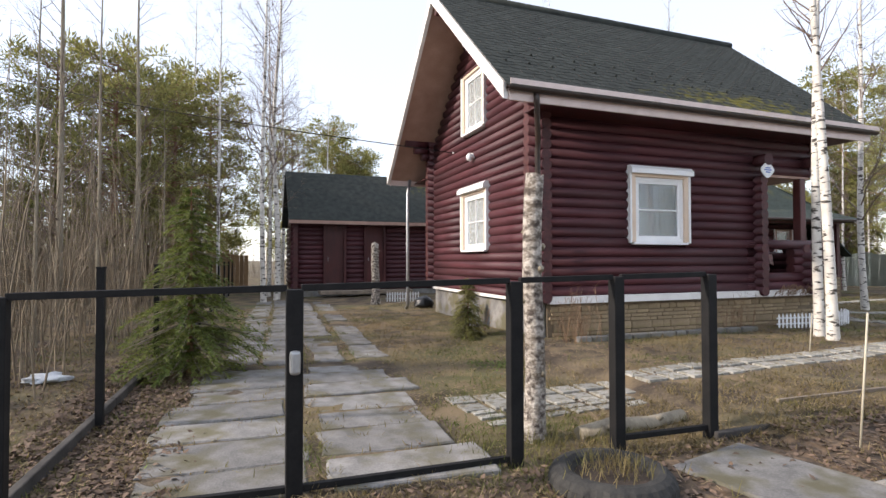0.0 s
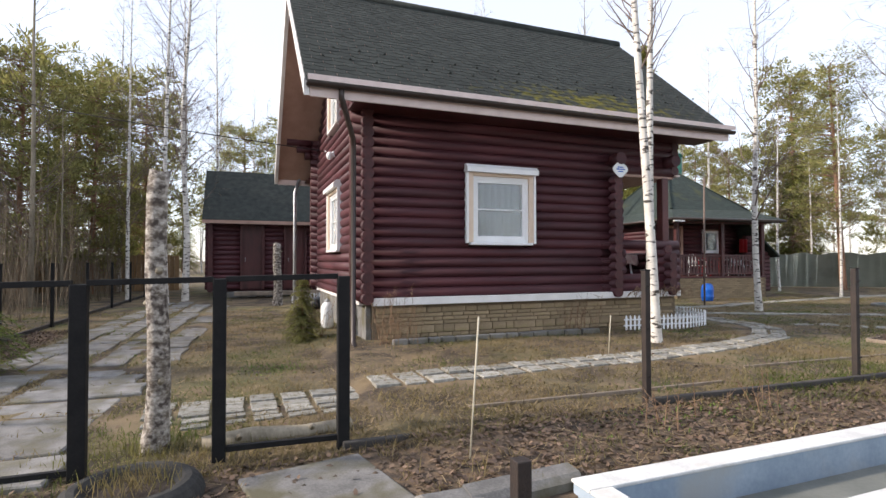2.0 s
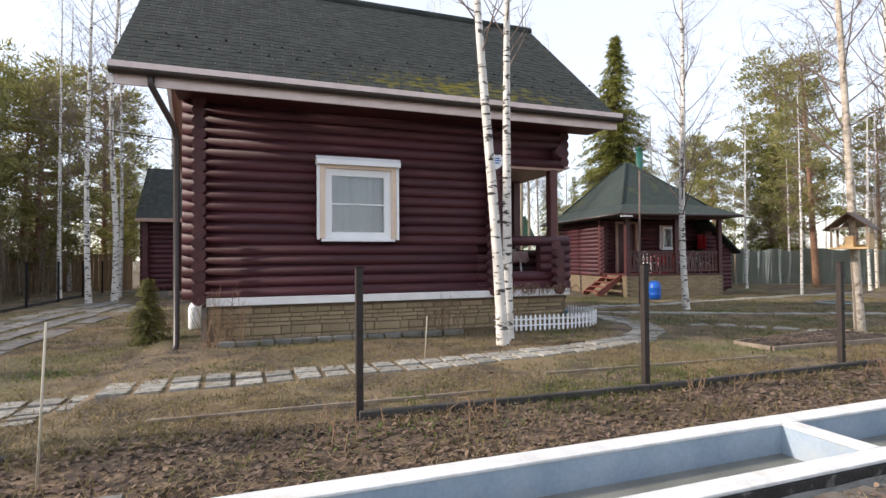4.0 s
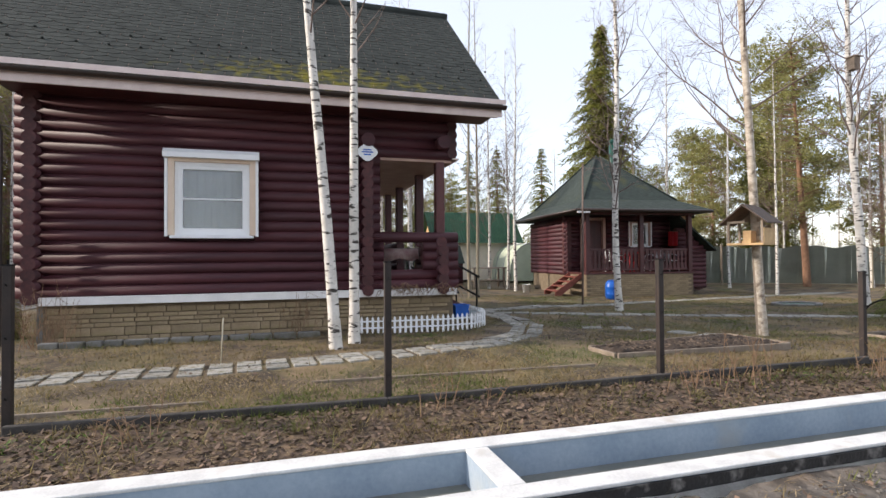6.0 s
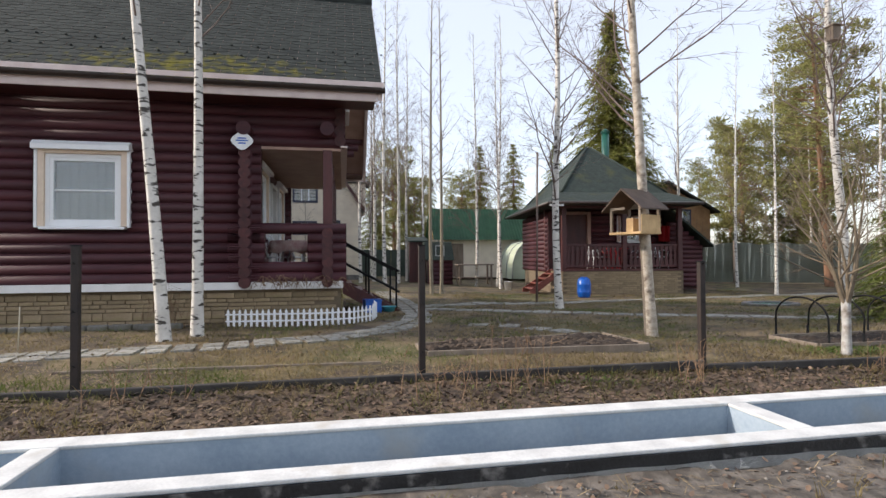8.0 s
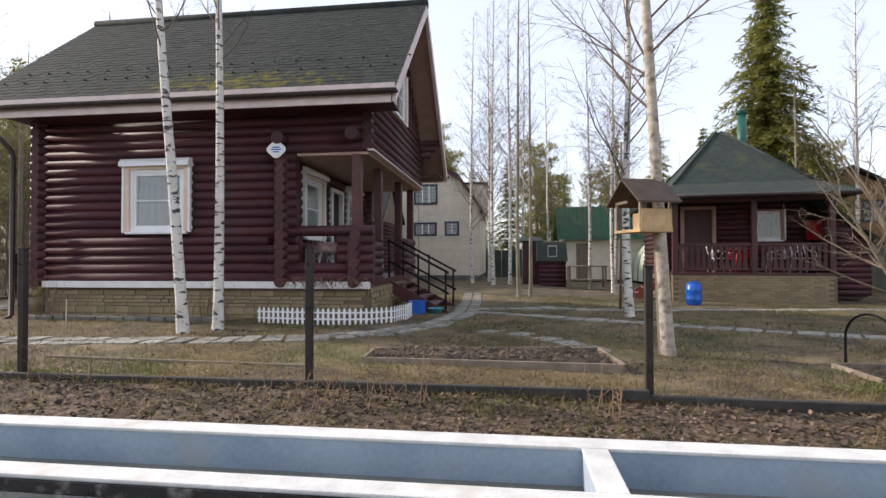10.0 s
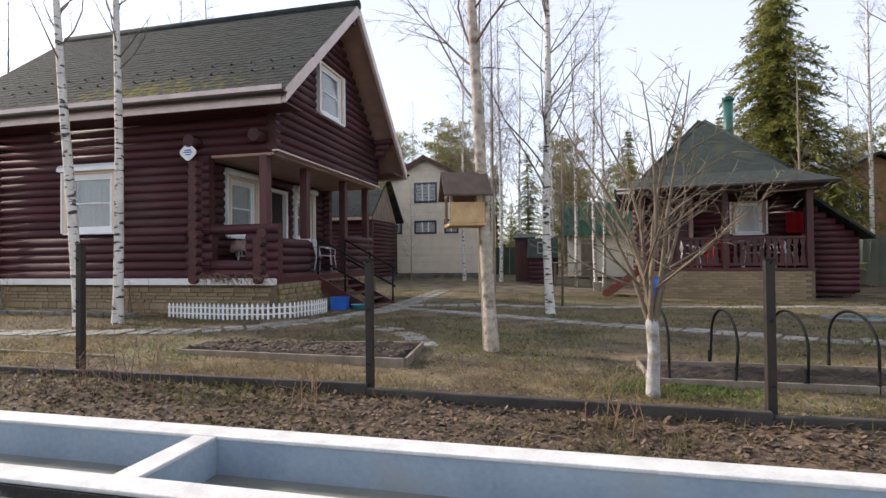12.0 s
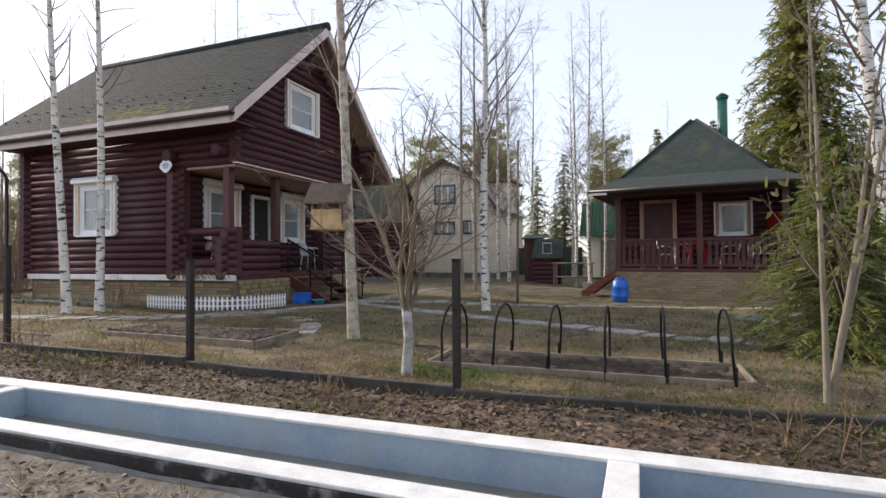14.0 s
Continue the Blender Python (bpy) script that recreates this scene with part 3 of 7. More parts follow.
log_wall(gab, "y", HXP - 0.03, 0, 0, 3.33, 22, [(WIN_G[0] + .02, WIN_G[1] - .02, WIN_G[2], WIN_G[3])], spans=gable_span_r)
window(house, face_plus_x(HXP + 0.03, WIN_G[0], WIN_G[2]), WIN_G[1] - WIN_G[0], WIN_G[3] - WIN_G[2], "white attic window", box_top=False)
part("porch_ceiling", boxm(HX1 - .1, HXP - .02, HY0 - .02, HY1 + .1, 3.24, 3.30), M_SOFFIT, house, "pale brown boarded porch ceiling")
part("drip_edge", boxm(HXP - .02, HXP + .10, HY0 - .1, HY1 + .1, 3.295, 3.325), M_FASCIA, house)

# porch rails of logs and posts
rail = part("porch_rail", boxm(HX1 + .1, HXP - .25, HY0 - .03, HY0 + .03, LZ, LZ + .3), M_LOG, house, "log balustrade of the porch")
log_wall(rail, "x", HY0, HX1 - .3, HXP + .08, LZ, 6, [(10.05, 10.78, 1.27, 1.74)])
RAILX = 11.13
rail2 = part("porch_rail", boxm(RAILX - .03, RAILX + .03, HY0 + .1, 9.4, LZ, LZ + .3), M_LOG_Y, house, "log balustrade of the porch")
log_wall(rail2, "y", RAILX, HY0 - .25, 9.75, LZ, 5, half=-PITCH / 2)
log_wall(rail2, "y", RAILX, HY0 - .12, 8.45, LZ + 5 * PITCH, 1, half=-PITCH / 2)
rail3 = part("porch_rail", boxm(RAILX - .03, RAILX + .03, 11.9, 13.3, LZ, LZ + .3), M_LOG_Y, house, "log balustrade of the porch")
log_wall(rail3, "y", RAILX, 11.6, HY1 + .2, LZ, 6, half=-PITCH / 2)
for yy in (8.12, 9.68, 11.72, 13.25):
    part("porch_post", boxm(RAILX - .085, RAILX + .085, yy - .085, yy + .085, 1.7 if yy < 11 else LZ, 3.25, 0.015), M_WOODRED, house)
part("purlin", tube(bmesh.new(), (RAILX, HY0 - .35, 3.57), (RAILX, HY0 + .1, 3.57), .12, n=16), [M_LOG], house)
part("purlin", tube(bmesh.new(), (HX1, HY0 - .35, 3.53), (HX1, HY0 + .1, 3.53), .12, n=16), [M_LOG], house)

# roof
rt = 0.16
for sgn, ye, nm in ((-1, EY0, "front"), (1, EY1, "rear")):
    rb = bmesh.new()
    ze = roof_z(ye)
    prism(rb, [(RIDGE_Y, RIDGE_Z - rt), (RIDGE_Y, RIDGE_Z), (ye, ze), (ye, ze - rt)] , "x", RX0 + .05, RX1 - .05)
    rf = part("roof", rb, M_SOFFIT, house, "dark shingle roof slope with moss")
    # shingle tabs
    d = Vector((0, ye - RIDGE_Y, ze - RIDGE_Z))
    length = d.length
    d.normalize()
    nrm = Vector((0, sgn * SLOPE, 1)).normalized()
    sv, sf = [], []
    rows, cols = int(length / 0.145), int((RX1 - RX0) / 0.333)
    for r in range(rows + 1):
        s1 = min(length + .15, (r + 1) * (length + .15) / (rows + 1) + .02)
        s0 = max(0.0, r * (length + .15) / (rows + 1) - .02)
        off = 0.1665 * (r % 2)
        for c in range(-1, cols + 1):
            x0 = RX0 + off + c * 0.333 + .004
            x1 = min(x0 + 0.325, RX1)
            x0 = max(x0, RX0)
            if x1 - x0 < .03:
                continue
            j = random.uniform(-.004, .004)
            lift = 0.009 + random.uniform(0, .003)
            o = Vector((0, RIDGE_Y, RIDGE_Z))
            a, b = o + d * s0 + nrm * .004, o + d * (s1 + j) + nrm * lift
            a2, b2 = o + d * (s1 + j) + nrm * .001, None
            w = x1 - x0
            k = len(sv)
            sv += [(x0, a.y, a.z), (x1, a.y, a.z), (x1, b.y - d.y * .05, b.z - d.z * .05), (x1 - w * .22, b.y, b.z), (x0 + w * .22, b.y, b.z), (x0, b.y - d.y * .05, b.z - d.z * .05),
                   (x1 - w * .22, a2.y, a2.z), (x0 + w * .22, a2.y, a2.z), (x1, a2.y - d.y * .05, a2.z - d.z * .05), (x0, a2.y - d.y * .05, a2.z - d.z * .05)]
            sf += [(k, k + 1, k + 2, k + 3, k + 4, k + 5), (k + 4, k + 3, k + 6, k + 7), (k + 3, k + 2, k + 8, k + 6), (k + 5, k + 4, k + 7, k + 9)]
    sm = bpy.data.meshes.new("shingles")
    sm.from_pydata(sv, [], sf)
    sm.materials.append(M_ROOF)
    so = new("shingles", sm)
    so.parent = rf
    tagged(so, "dark grey-green bitumen shingles", kind="stuff")
    # barge boards and fascia
    for xb in (RX0, RX1 - .06):
        bb = bmesh.new()
        prism(bb, [(RIDGE_Y, RIDGE_Z - .02), (RIDGE_Y, RIDGE_Z - .27), (ye, ze - .27), (ye, ze - .02)], "x", xb - .01, xb + .07)
        part("barge_board", bb, M_WHITE if xb < 5 else M_FASCIA, rf)
    part("fascia", boxm(RX0 + .08, RX1 - .08, ye - .02, ye + .02, ze - .285, ze - .10, 0.004), M_FASCIA, rf, "pale fascia board")
    part("drip_edge", boxm(RX0 + .03, RX1 + .02, min(ye + sgn * .155, ye + sgn * .165), max(ye + sgn * .155, ye + sgn * .165), ze - .085, ze - .002), M_FASCIA, rf, "pale metal drip edge")
    part("soffit", boxm(HX0 - .3, RX1 - .1, min(ye + sgn * -.03, HY0 if sgn < 0 else HY1), max(ye + sgn * -.03, HY0 - .05 if sgn < 0 else HY1 + .1), ze - .22, ze - .19), M_WOODRED, rf)
    yc, zc = ye + sgn * .085, ze - .095
    arc = [math.pi * (1 + k / 8) for k in range(9)]
    gb = prism(bmesh.new(), [(yc + .065 * math.cos(a), zc + .065 * math.sin(a)) for a in arc] + [(yc + .057 * math.cos(a), zc + .057 * math.sin(a)) for a in arc[::-1]], "x", RX0 + .02, RX1 + .05)
    part("gutter", gb, M_BROWNPIPE, rf, "dark brown rain gutter")
rc = bmesh.new()
path_tube(rc, [(RX0 - .02, RIDGE_Y, RIDGE_Z - .02), (RX1 + .02, RIDGE_Y, RIDGE_Z - .02)], [.11, .11], 10)
part("ridge_cap", rc, M_ROOF, house)
dp = bmesh.new()
path_tube(dp, [(4.15, EY0 - .06, 4.12), (4.15, EY0 - .06, 3.95), (4.40, 7.6, 3.45), (4.42, 7.65, 3.3), (4.42, 7.65, .25), (4.42, 7.5, .16)], [.045] * 6, 10)
part("downpipe", dp, M_BROWNPIPE, house, "brown rain downpipe")
dp = bmesh.new()
path_tube(dp, [(4.30, EY1 + .06, 4.0), (4.30, EY1 + .06, 3.85), (4.16, 14.1, 3.5), (4.12, 14.05, 3.35), (4.12, 14.05, .3), (4.12, 14.2, .2)], [.045] * 6, 10)
part("downpipe", dp, M_GALV, house, "pale metal rain downpipe")


# ---- concrete trough beside the road ----
trough = thing("foundation_trough", (TROUGH_X0, 1.78, 0), "bluish concrete channel with white rims, black bitumen outside", "channel")
trough.matrix_world = pose(0, 0, 0)
TZ = 0.155
part("wall", boxm(TROUGH_X0, TROUGH_X1, 2.08, 2.24, -.3, TZ - .025), M_TROUGH, trough, "far channel wall")
part("wall", boxm(TROUGH_X0, TROUGH_X1, 1.3, 1.44, -.3, TZ - .025), M_TROUGH, trough, "near channel wall")
part("rim", boxm(TROUGH_X0 - .01, TROUGH_X1, 2.07, 2.255, TZ - .025, TZ, .008), M_TOPWHITE, trough)
part("rim", boxm(TROUGH_X0 - .01, TROUGH_X1, 1.29, 1.452, TZ - .025, TZ, .008), M_TOPWHITE, trough)
part("bitumen_coat", boxm(TROUGH_X0 - .012, TROUGH_X1, 1.28, 1.298, -.3, TZ - .028), M_BITUMEN, trough)
part("bed", boxm(TROUGH_X0 + .1, TROUGH_X1, 1.44, 2.08, -.3, -.09), M_SILT, trough, "shallow wet silt")
for xt in (TROUGH_X0, 9.53, 14.38, 19.33, 24.2, 29.0):
    part("cross_wall", boxm(xt, xt + .15, 1.44, 2.08, -.3, TZ - .026), M_TROUGH, trough)
    part("rim", boxm(xt - .005, xt + .155, 1.454, 2.068, TZ - .025, TZ - .002, .006), M_TOPWHITE, trough)

mem = bmesh.new()
lo, hi = [], []
for k in range(241):
    x = 8.0 + .07 * k
    w = max(.004, .05 + .07 * noise.noise((x * .9, 3, 0)) + .03 * noise.noise((x * 4, 7, 0)))
    z = gz(x, 1.2) + bumpy(x, 1.24) + .012
    lo.append(mem.verts.new((x, 1.275, z + .03)))
    hi.append(mem.verts.new((x, 1.27 - w, z + .012 * noise.noise((x * 6, 1, 0)))))
for k in range(240):
    mem.faces.new((hi[k], hi[k + 1], lo[k + 1], lo[k])).smooth = True
bmesh.ops.solidify(mem, geom=mem.faces[:], thickness=.006)
part("membrane", mem, M_TOPWHITE, trough, "pale membrane edge at the channel's foot")

# ---- front fence: curb and posts ----
FENCE = [(3.50, 3.46), (6.35, 3.39), (9.22, 3.28), (12.13, 3.30), (15.09, 3.31), (18.07, 3.22), (21.16, 3.42), (24.2, 3.5)]
for k, ((xa, ya), (xb, yb)) in enumerate(zip(FENCE, FENCE[1:])):
    L = math.hypot(xb - xa, yb - ya)
    bm = boxm(-.01, L - .012, -.03, .03, -.1, .095, .012)
    cb = part("curb", bm, M_CURB)
    cb.matrix_world = pose(xa, ya - .05, gz(xa, ya) - .03, 0, 0, math.degrees(math.atan2(yb - ya, xb - xa)))
    tagged(cb, "dark weathered curb board along the fence", "curb", "curb boards of the front fence")
for k, (xa, ya) in enumerate(FENCE[1:]):
    pt = thing("fence_post", (xa, ya, gz(xa, ya) - .1), "rusty dark steel fence post with welded hooks", "fence post", "posts of the front fence")
    part("post", boxm(-.03, .03, -.03, .03, 0, 1.35 if xa < 13 else 1.22, .004), M_RUST, pt)
    part("cap", boxm(-.033, .033, -.033, .033, 1.35 if xa < 13 else 1.22, 1.362 if xa < 13 else 1.232), M_IRON, pt)
    for hz in (.35, .8, 1.2):
        part("hook", tube(bmesh.new(), (.0, -.028, hz), (.0, -.06, hz + .02), .005, n=6), M_IRON, pt)

# ---- gate and wicket ----
gate = thing("double_gate", (0.3, 3.85, 0), "black steel gate frame of wide posts and thin rails", "gate")
gate.matrix_world = pose(0, 0, 0)
GP = [(-1.20, 3.66), (0.30, 3.55), (1.78, 3.52), (2.63, 3.50), (3.50, 3.46)]


def gate_post(x, y, z0, z1, w=0.085):
    return part("post", boxm(x - w / 2, x + w / 2, y - .04, y + .04, z0, z1, .006), M_IRON, gate)


for k, (x, y) in enumerate(GP):
    gate_post(x, y, 0.02 if k not in (1,) else -.02, (1.33, 1.345, 1.37, 1.395, 1.405)[k], .10 if k < 3 else .09)
for (xa, ya), (xb, yb), lower in ((GP[0], GP[1], True), (GP[1], GP[2], True), (GP[2], GP[3], False), (GP[3], GP[4], True)):
    za, zb = 1.33 + .016 * (xa + 1.2), 1.33 + .016 * (xb + 1.2)
    for z0, z1 in (((.15, .15), (za, zb)) if xb < 2 else ((.19, .19), (za, zb)) if lower else ((za, zb),)):
        L = math.hypot(xb - xa, z1 - z0)
        o = part("rail", boxm(.04, L - .04, -.02, .02, -.02, .02, .003), M_IRON, gate)
        o.matrix_local = pose(xa, ya, z0, 0, -math.degrees(math.atan2(z1 - z0, xb - xa)), math.degrees(math.atan2(yb - ya, xb - xa)))
part("lock_bag", boxm(.268, .332, 3.465, 3.51, .84, .985, .02), M_GALV, gate, "grey padlock cover")

# left boundary fence
for k in range(9):
    xa, ya = -1.14 + 0.06 * k, 5.45 + 2.45 * k
    pt = thing("fence_post", (xa, ya, gz(xa, ya) - .1), "black steel post of the side fence", "fence post", "posts of the side fence")
    part("post", boxm(-.03, .03, -.03, .03, 0, 1.45, .004), M_IRON, pt)
    part("cap", boxm(-.034, .034, -.034, .034, 1.45, 1.465), M_IRON, pt)
for k in range(8):
    xa, ya = -1.24 + .06 * k, 3.66 + 2.45 * k
    cb = part("curb", boxm(-.03, .03, 0, 2.44, -.1, .12, .01), M_CURB)
    cb.matrix_world = pose(xa, ya, .08, 0, 0, -1.4)
    tagged(cb, "dark plank edging of the side fence", "curb", "edging of the side fence")

# ---- driveway of concrete slabs ----
drive = thing("driveway", (0, 0, 0), "driveway of cracked grey concrete slabs in two tracks", "driveway", kind="structure")
random.seed(5)
SLABS = []
y = 3.55
while y < 7.4:
    ln = random.uniform(.46, .56)
    for xl, xr in ((-.66, .36), (.56, 1.58)):
        SLABS.append((xl + random.uniform(-.12, .06), xr + random.uniform(-.08, .1), y + random.uniform(-.03, .03), ln))
    y += ln + random.uniform(.03, .08)
for xl, xr in ((-.50, -.04), (.04, .50), (.66, 1.12), (1.26, 1.72)):
    y = 7.6 + random.uniform(0, .3)
    while y < 18.5:
        ln = random.uniform(1.0, 1.25)
        SLABS.append((xl + random.uniform(-.03, .03), xr + random.uniform(-.03, .03), y, ln))
        y += ln + random.uniform(.03, .07)
for xl, xr, y, ln in SLABS:
    shift = .055 * (y - 4)
    mx, ex = (xl + xr) / 2, random.uniform(-.035, .035)
    outline = [(xl, 0), (mx, random.uniform(-.025, .025)), (xr + ex, random.uniform(-.03, .03)), (xr + random.uniform(-.05, .03), ln * .5), (xr, ln), (mx, ln + random.uniform(-.025, .025)), (xl + ex, ln), (xl + random.uniform(-.04, .04), ln * .5)]
    bm = bmesh.new()
    lo = [bm.verts.new((px, py, -.1)) for px, py in outline]
    hi = [bm.verts.new((px, py, 0)) for px, py in outline]
    hi2 = [bm.verts.new((px + (mx - px) * .03, py + (ln / 2 - py) * .04, .012)) for px, py in outline]
    for a, b in ((lo, hi), (hi, hi2)):
        for i in range(8):
            bm.faces.new((a[i], a[(i + 1) % 8], b[(i + 1) % 8], b[i]))
    bm.faces.new(hi2)
    sl = part("slab", bm, M_CONC, drive)
    xm = mx + shift
    sl.location = (shift, y, gz(xm, y + ln / 2) + max(bumpy(xm - .3, y + ln / 2), bumpy(xm + .3, y + ln / 2), bumpy(xm, y)) - .004)
    sl.rotation_euler = (random.uniform(-.012, .012), random.uniform(-.012, .012), -.05)

road_slab = part("concrete_slab", boxm(-.42, .42, -.75, .55, -.06, .02, .015), M_CONC)
road_slab.matrix_world = pose(3.28, 2.65, .10, 0, 0, 12)
tagged(road_slab, "pale concrete slab lying before the wicket gate", "slab")
block = thing("concrete_block", (0, 0, 0), "broken pale concrete kerb at the channel's end", "block")
kb = bmesh.new()
prism(kb, [(-.10, -.25), (-.10, .10), (-.06, .135), (.07, .14), (.10, .10), (.10, -.25)], "x", -.42, .36)
for v in kb.verts:
    v.co += Vector((1, .6, .5)) * .02 * noise.noise(v.co * 5)
part("kerb", kb, M_CONC, block).matrix_local = pose(4.46, 2.36, .02, 0, -1, 3)
kb = bmesh.new()
prism(kb, [(-.26, -.2), (-.24, .05), (-.12, .11), (.12, .12), (.2, .07), (.22, -.2)], "x", -.17, .17)
for v in kb.verts:
    v.co += Vector((.8, 1, .6)) * .03 * noise.noise(v.co * 6 + Vector((3, 0, 0)))
part("rubble", kb, M_CONC, block, "crumbling concrete end piece").matrix_local = pose(3.93, 2.26, .03, 0, 3, 14)
bol = thing("chain_bollard", (3.88, 1.42, 0), "short rusty steel post with a slack chain", "bollard")
part("post", boxm(-.035, .035, -.035, .035, 0, .68, .005), M_RUST, bol)
prev = None
for k in range(17):
    u = k / 16
    p = Vector((-.04 - u * .75, -.02 + u * .28, .36 - .32 * (1 - (1 - u) ** 2)))
    if prev is not None:
        part("chain_link", tube(bmesh.new(), prev, p, .009 if k % 2 else .006, n=6), M_GALV, bol)
    prev = p


# ---- stepping path ----
def slab_path(label, pts, width, step, rows=2, seed=1, gap=.03):
    random.seed(seed)
    base = thing("pavement", (0, 0, 0), label, "path", kind="structure")
    P = [Vector((x, y, 0)) for x, y in pts]
    s = 0
    for a, b in zip(P, P[1:]):
        d = (b - a)
        L = d.length
        d.normalize()
        nn = Vector((-d.y, d.x, 0))
        while s < L:
            for r in range(rows):
                c = a + d * (s + step * .5 * (1 + .0 * r)) + nn * ((r - (rows - 1) / 2) * width / rows)
                w, l = width / rows - gap - random.uniform(0, .03), step - gap - random.uniform(0, .04)
                sb = part("slab", PATH_MESH, None, base)
                sb.scale = (l, w, 1)
                sb.location = (c.x, c.y, gz(c.x, c.y) + bumpy(c.x, c.y) + .008 + random.uniform(-.008, .005))
                sb.rotation_euler = (random.uniform(-.02, .02), random.uniform(-.02, .02), math.atan2(d.y, d.x) + random.uniform(-.04, .04))
            s += step
        s -= L
    return base


PATH_MESH = mesh_of("slab", boxm(-.5, .5, -.5, .5, -.05, .012, .012), M_PAVER)
slab_path("garden path of pale square concrete pavers", [(1.9, 5.02), (4.5, 5.06), (7.0, 5.16), (9.0, 5.3), (10.3, 5.5), (11.2, 5.8), (12.1, 6.5), (12.6, 7.4), (12.85, 8.6), (12.95, 10.2), (12.9, 12.6), (12.7, 16)], .58, .31, 2, 2, .035)
slab_path("patch of small worn cobbles by the gate", [(1.95, 4.55), (3.5, 4.62)], .5, .3, 3, 8, .05)
slab_path("narrow paver path to the bath house", [(13.1, 10.9), (15.0, 11.4), (17.5, 12.1), (19.2, 12.7), (24.8, 13.3), (29, 13.6)], .5, .4, 2, 3)
slab_path("narrow paver path across the lawn", [(13.1, 10.2), (14.8, 9.45), (16.5, 8.6), (18.0, 7.85), (20.0, 6.95), (23.5, 5.9), (27, 5.2)], .42, .42, 1, 4)
slab_path("loose stepping stones beside the flower bed", [(13.4, 7.0), (14.1, 6.7), (14.6, 6.2), (14.9, 5.6)], .45, .5, 1, 6, .12)


# ---- beds ----
def bed(label, pts, board_h=.09, soil=True, fill=.065):
    b = thing("garden_bed", (0, 0, 0), label, "garden bed")
    z = gz(*pts[0]) - .01
    for (xa, ya), (xb, yb) in zip(pts, pts[1:] + pts[:1]):
        L = math.hypot(xb - xa, yb - ya)
        o = part("board", boxm(.02, L - .02, -.016, .016, -.05, board_h - .02, .004), M_GREYWOOD, b)
        o.matrix_local = pose(xa, ya, z, 0, 0, math.degrees(math.atan2(yb - ya, xb - xa)))
    if soil:
        bm = bmesh.new()
        n = 60
        cx = sum(p[0] for p in pts) / 4
        g = [[None] * (n + 1) for _ in range(n + 1)]
        A, B, C, D = [Vector((*p, 0)) for p in pts]
        for i in range(n + 1):
            for j in range(n + 1):
                u, v = .02 + .96 * i / n, .04 + .92 * j / n
                p = (A * (1 - u) + B * u) * (1 - v) + (D * (1 - u) + C * u) * v
                g[i][j] = bm.verts.new((p.x, p.y, z + fill + .035 * noise.noise((p.x * 5, p.y * 5, 1)) + .05 * noise.noise((p.x * 14, p.y * 14, 2)) + .03 * noise.noise((p.x * 27, p.y * 27, 3)) - (.12 if i in (0, n) or j in (0, n) else 0)))
        for i in range(n):
            for j in range(n):
                bm.faces.new((g[i][j], g[i + 1][j], g[i + 1][j + 1], g[i][j + 1])).smooth = True
        part("soil", bm, M_SOIL, b, "dug dark soil")
    return b


bed("flower bed of dug soil edged with grey boards", [(12.33, 4.35), (15.10, 4.27), (15.0, 5.3), (12.3, 4.95)])
bed("vegetable bed edged with grey boards", [(17.42, 4.15), (20.4, 4.17), (20.4, 5.0), (17.42, 4.97)], fill=.03)
pl = part("plank", boxm(-1.6, 1.6, -.015, .015, -.05, .012, .006), M_GREYWOOD)
pl.matrix_world = pose(10.2, 4.1, gz(10, 4) + .02, 0, 0, -3)
tagged(pl, "thin grey plank edging in the grass", "plank")
pl2 = part("plank", boxm(-1.5, 1.5, -.015, .015, -.05, .012, .006), M_GREYWOOD)
pl2.matrix_world = pose(6.2, 3.75, gz(6, 4) + .02, 0, 0, -2)
tagged(pl2, "thin grey plank edging in the grass", "plank")
for k in range(6):
    x = 17.58 + .535 * k
    h = thing("bed_hoop", (x, 4.58, gz(x, 4.58)), "black plastic hoop arching over the vegetable bed", "hoop", "hoops over the vegetable bed")
    pts = [(random.uniform(-.02, .02), -.42, -.12)] + [(.03 * math.sin(k), -.42 * math.cos(a), .33 + .29 * math.sin(a)) for a in [math.pi * i / 14 for i in range(15)]] + [(0, .42, -.12)]
    part("hoop", path_tube(bmesh.new(), pts, [.0125] * len(pts), 8), M_IRON, h)
    part("stake", tube(bmesh.new(), (0, -.42, -.1), (0, -.42, .17), .015), M_IRON, h)
    part("stake", tube(bmesh.new(), (0, .42, -.1), (0, .42, .17), .015), M_IRON, h)

# border stones in front of the plinth
edge = thing("border", (0, 0, 0), "low stone border before the house plinth", "border")
x = 5.0
random.seed(3)
while x < 8.9:
    w = random.uniform(.22, .4)
    o = part("stone", boxm(0, w - .02, -.06, .06, -.05, .09, .02), M_CONC, edge)
    o.location = (x, 7.42 + random.uniform(-.02, .02), gz(x, 7.4))
    o.rotation_euler = (0, 0, random.uniform(-.05, .05))
    x += w

# moss and weeds in the joints of the driveway are listed here for the grass
JOINTS = [(xl, xr, y, ln) for xl, xr, y, ln in SLABS]

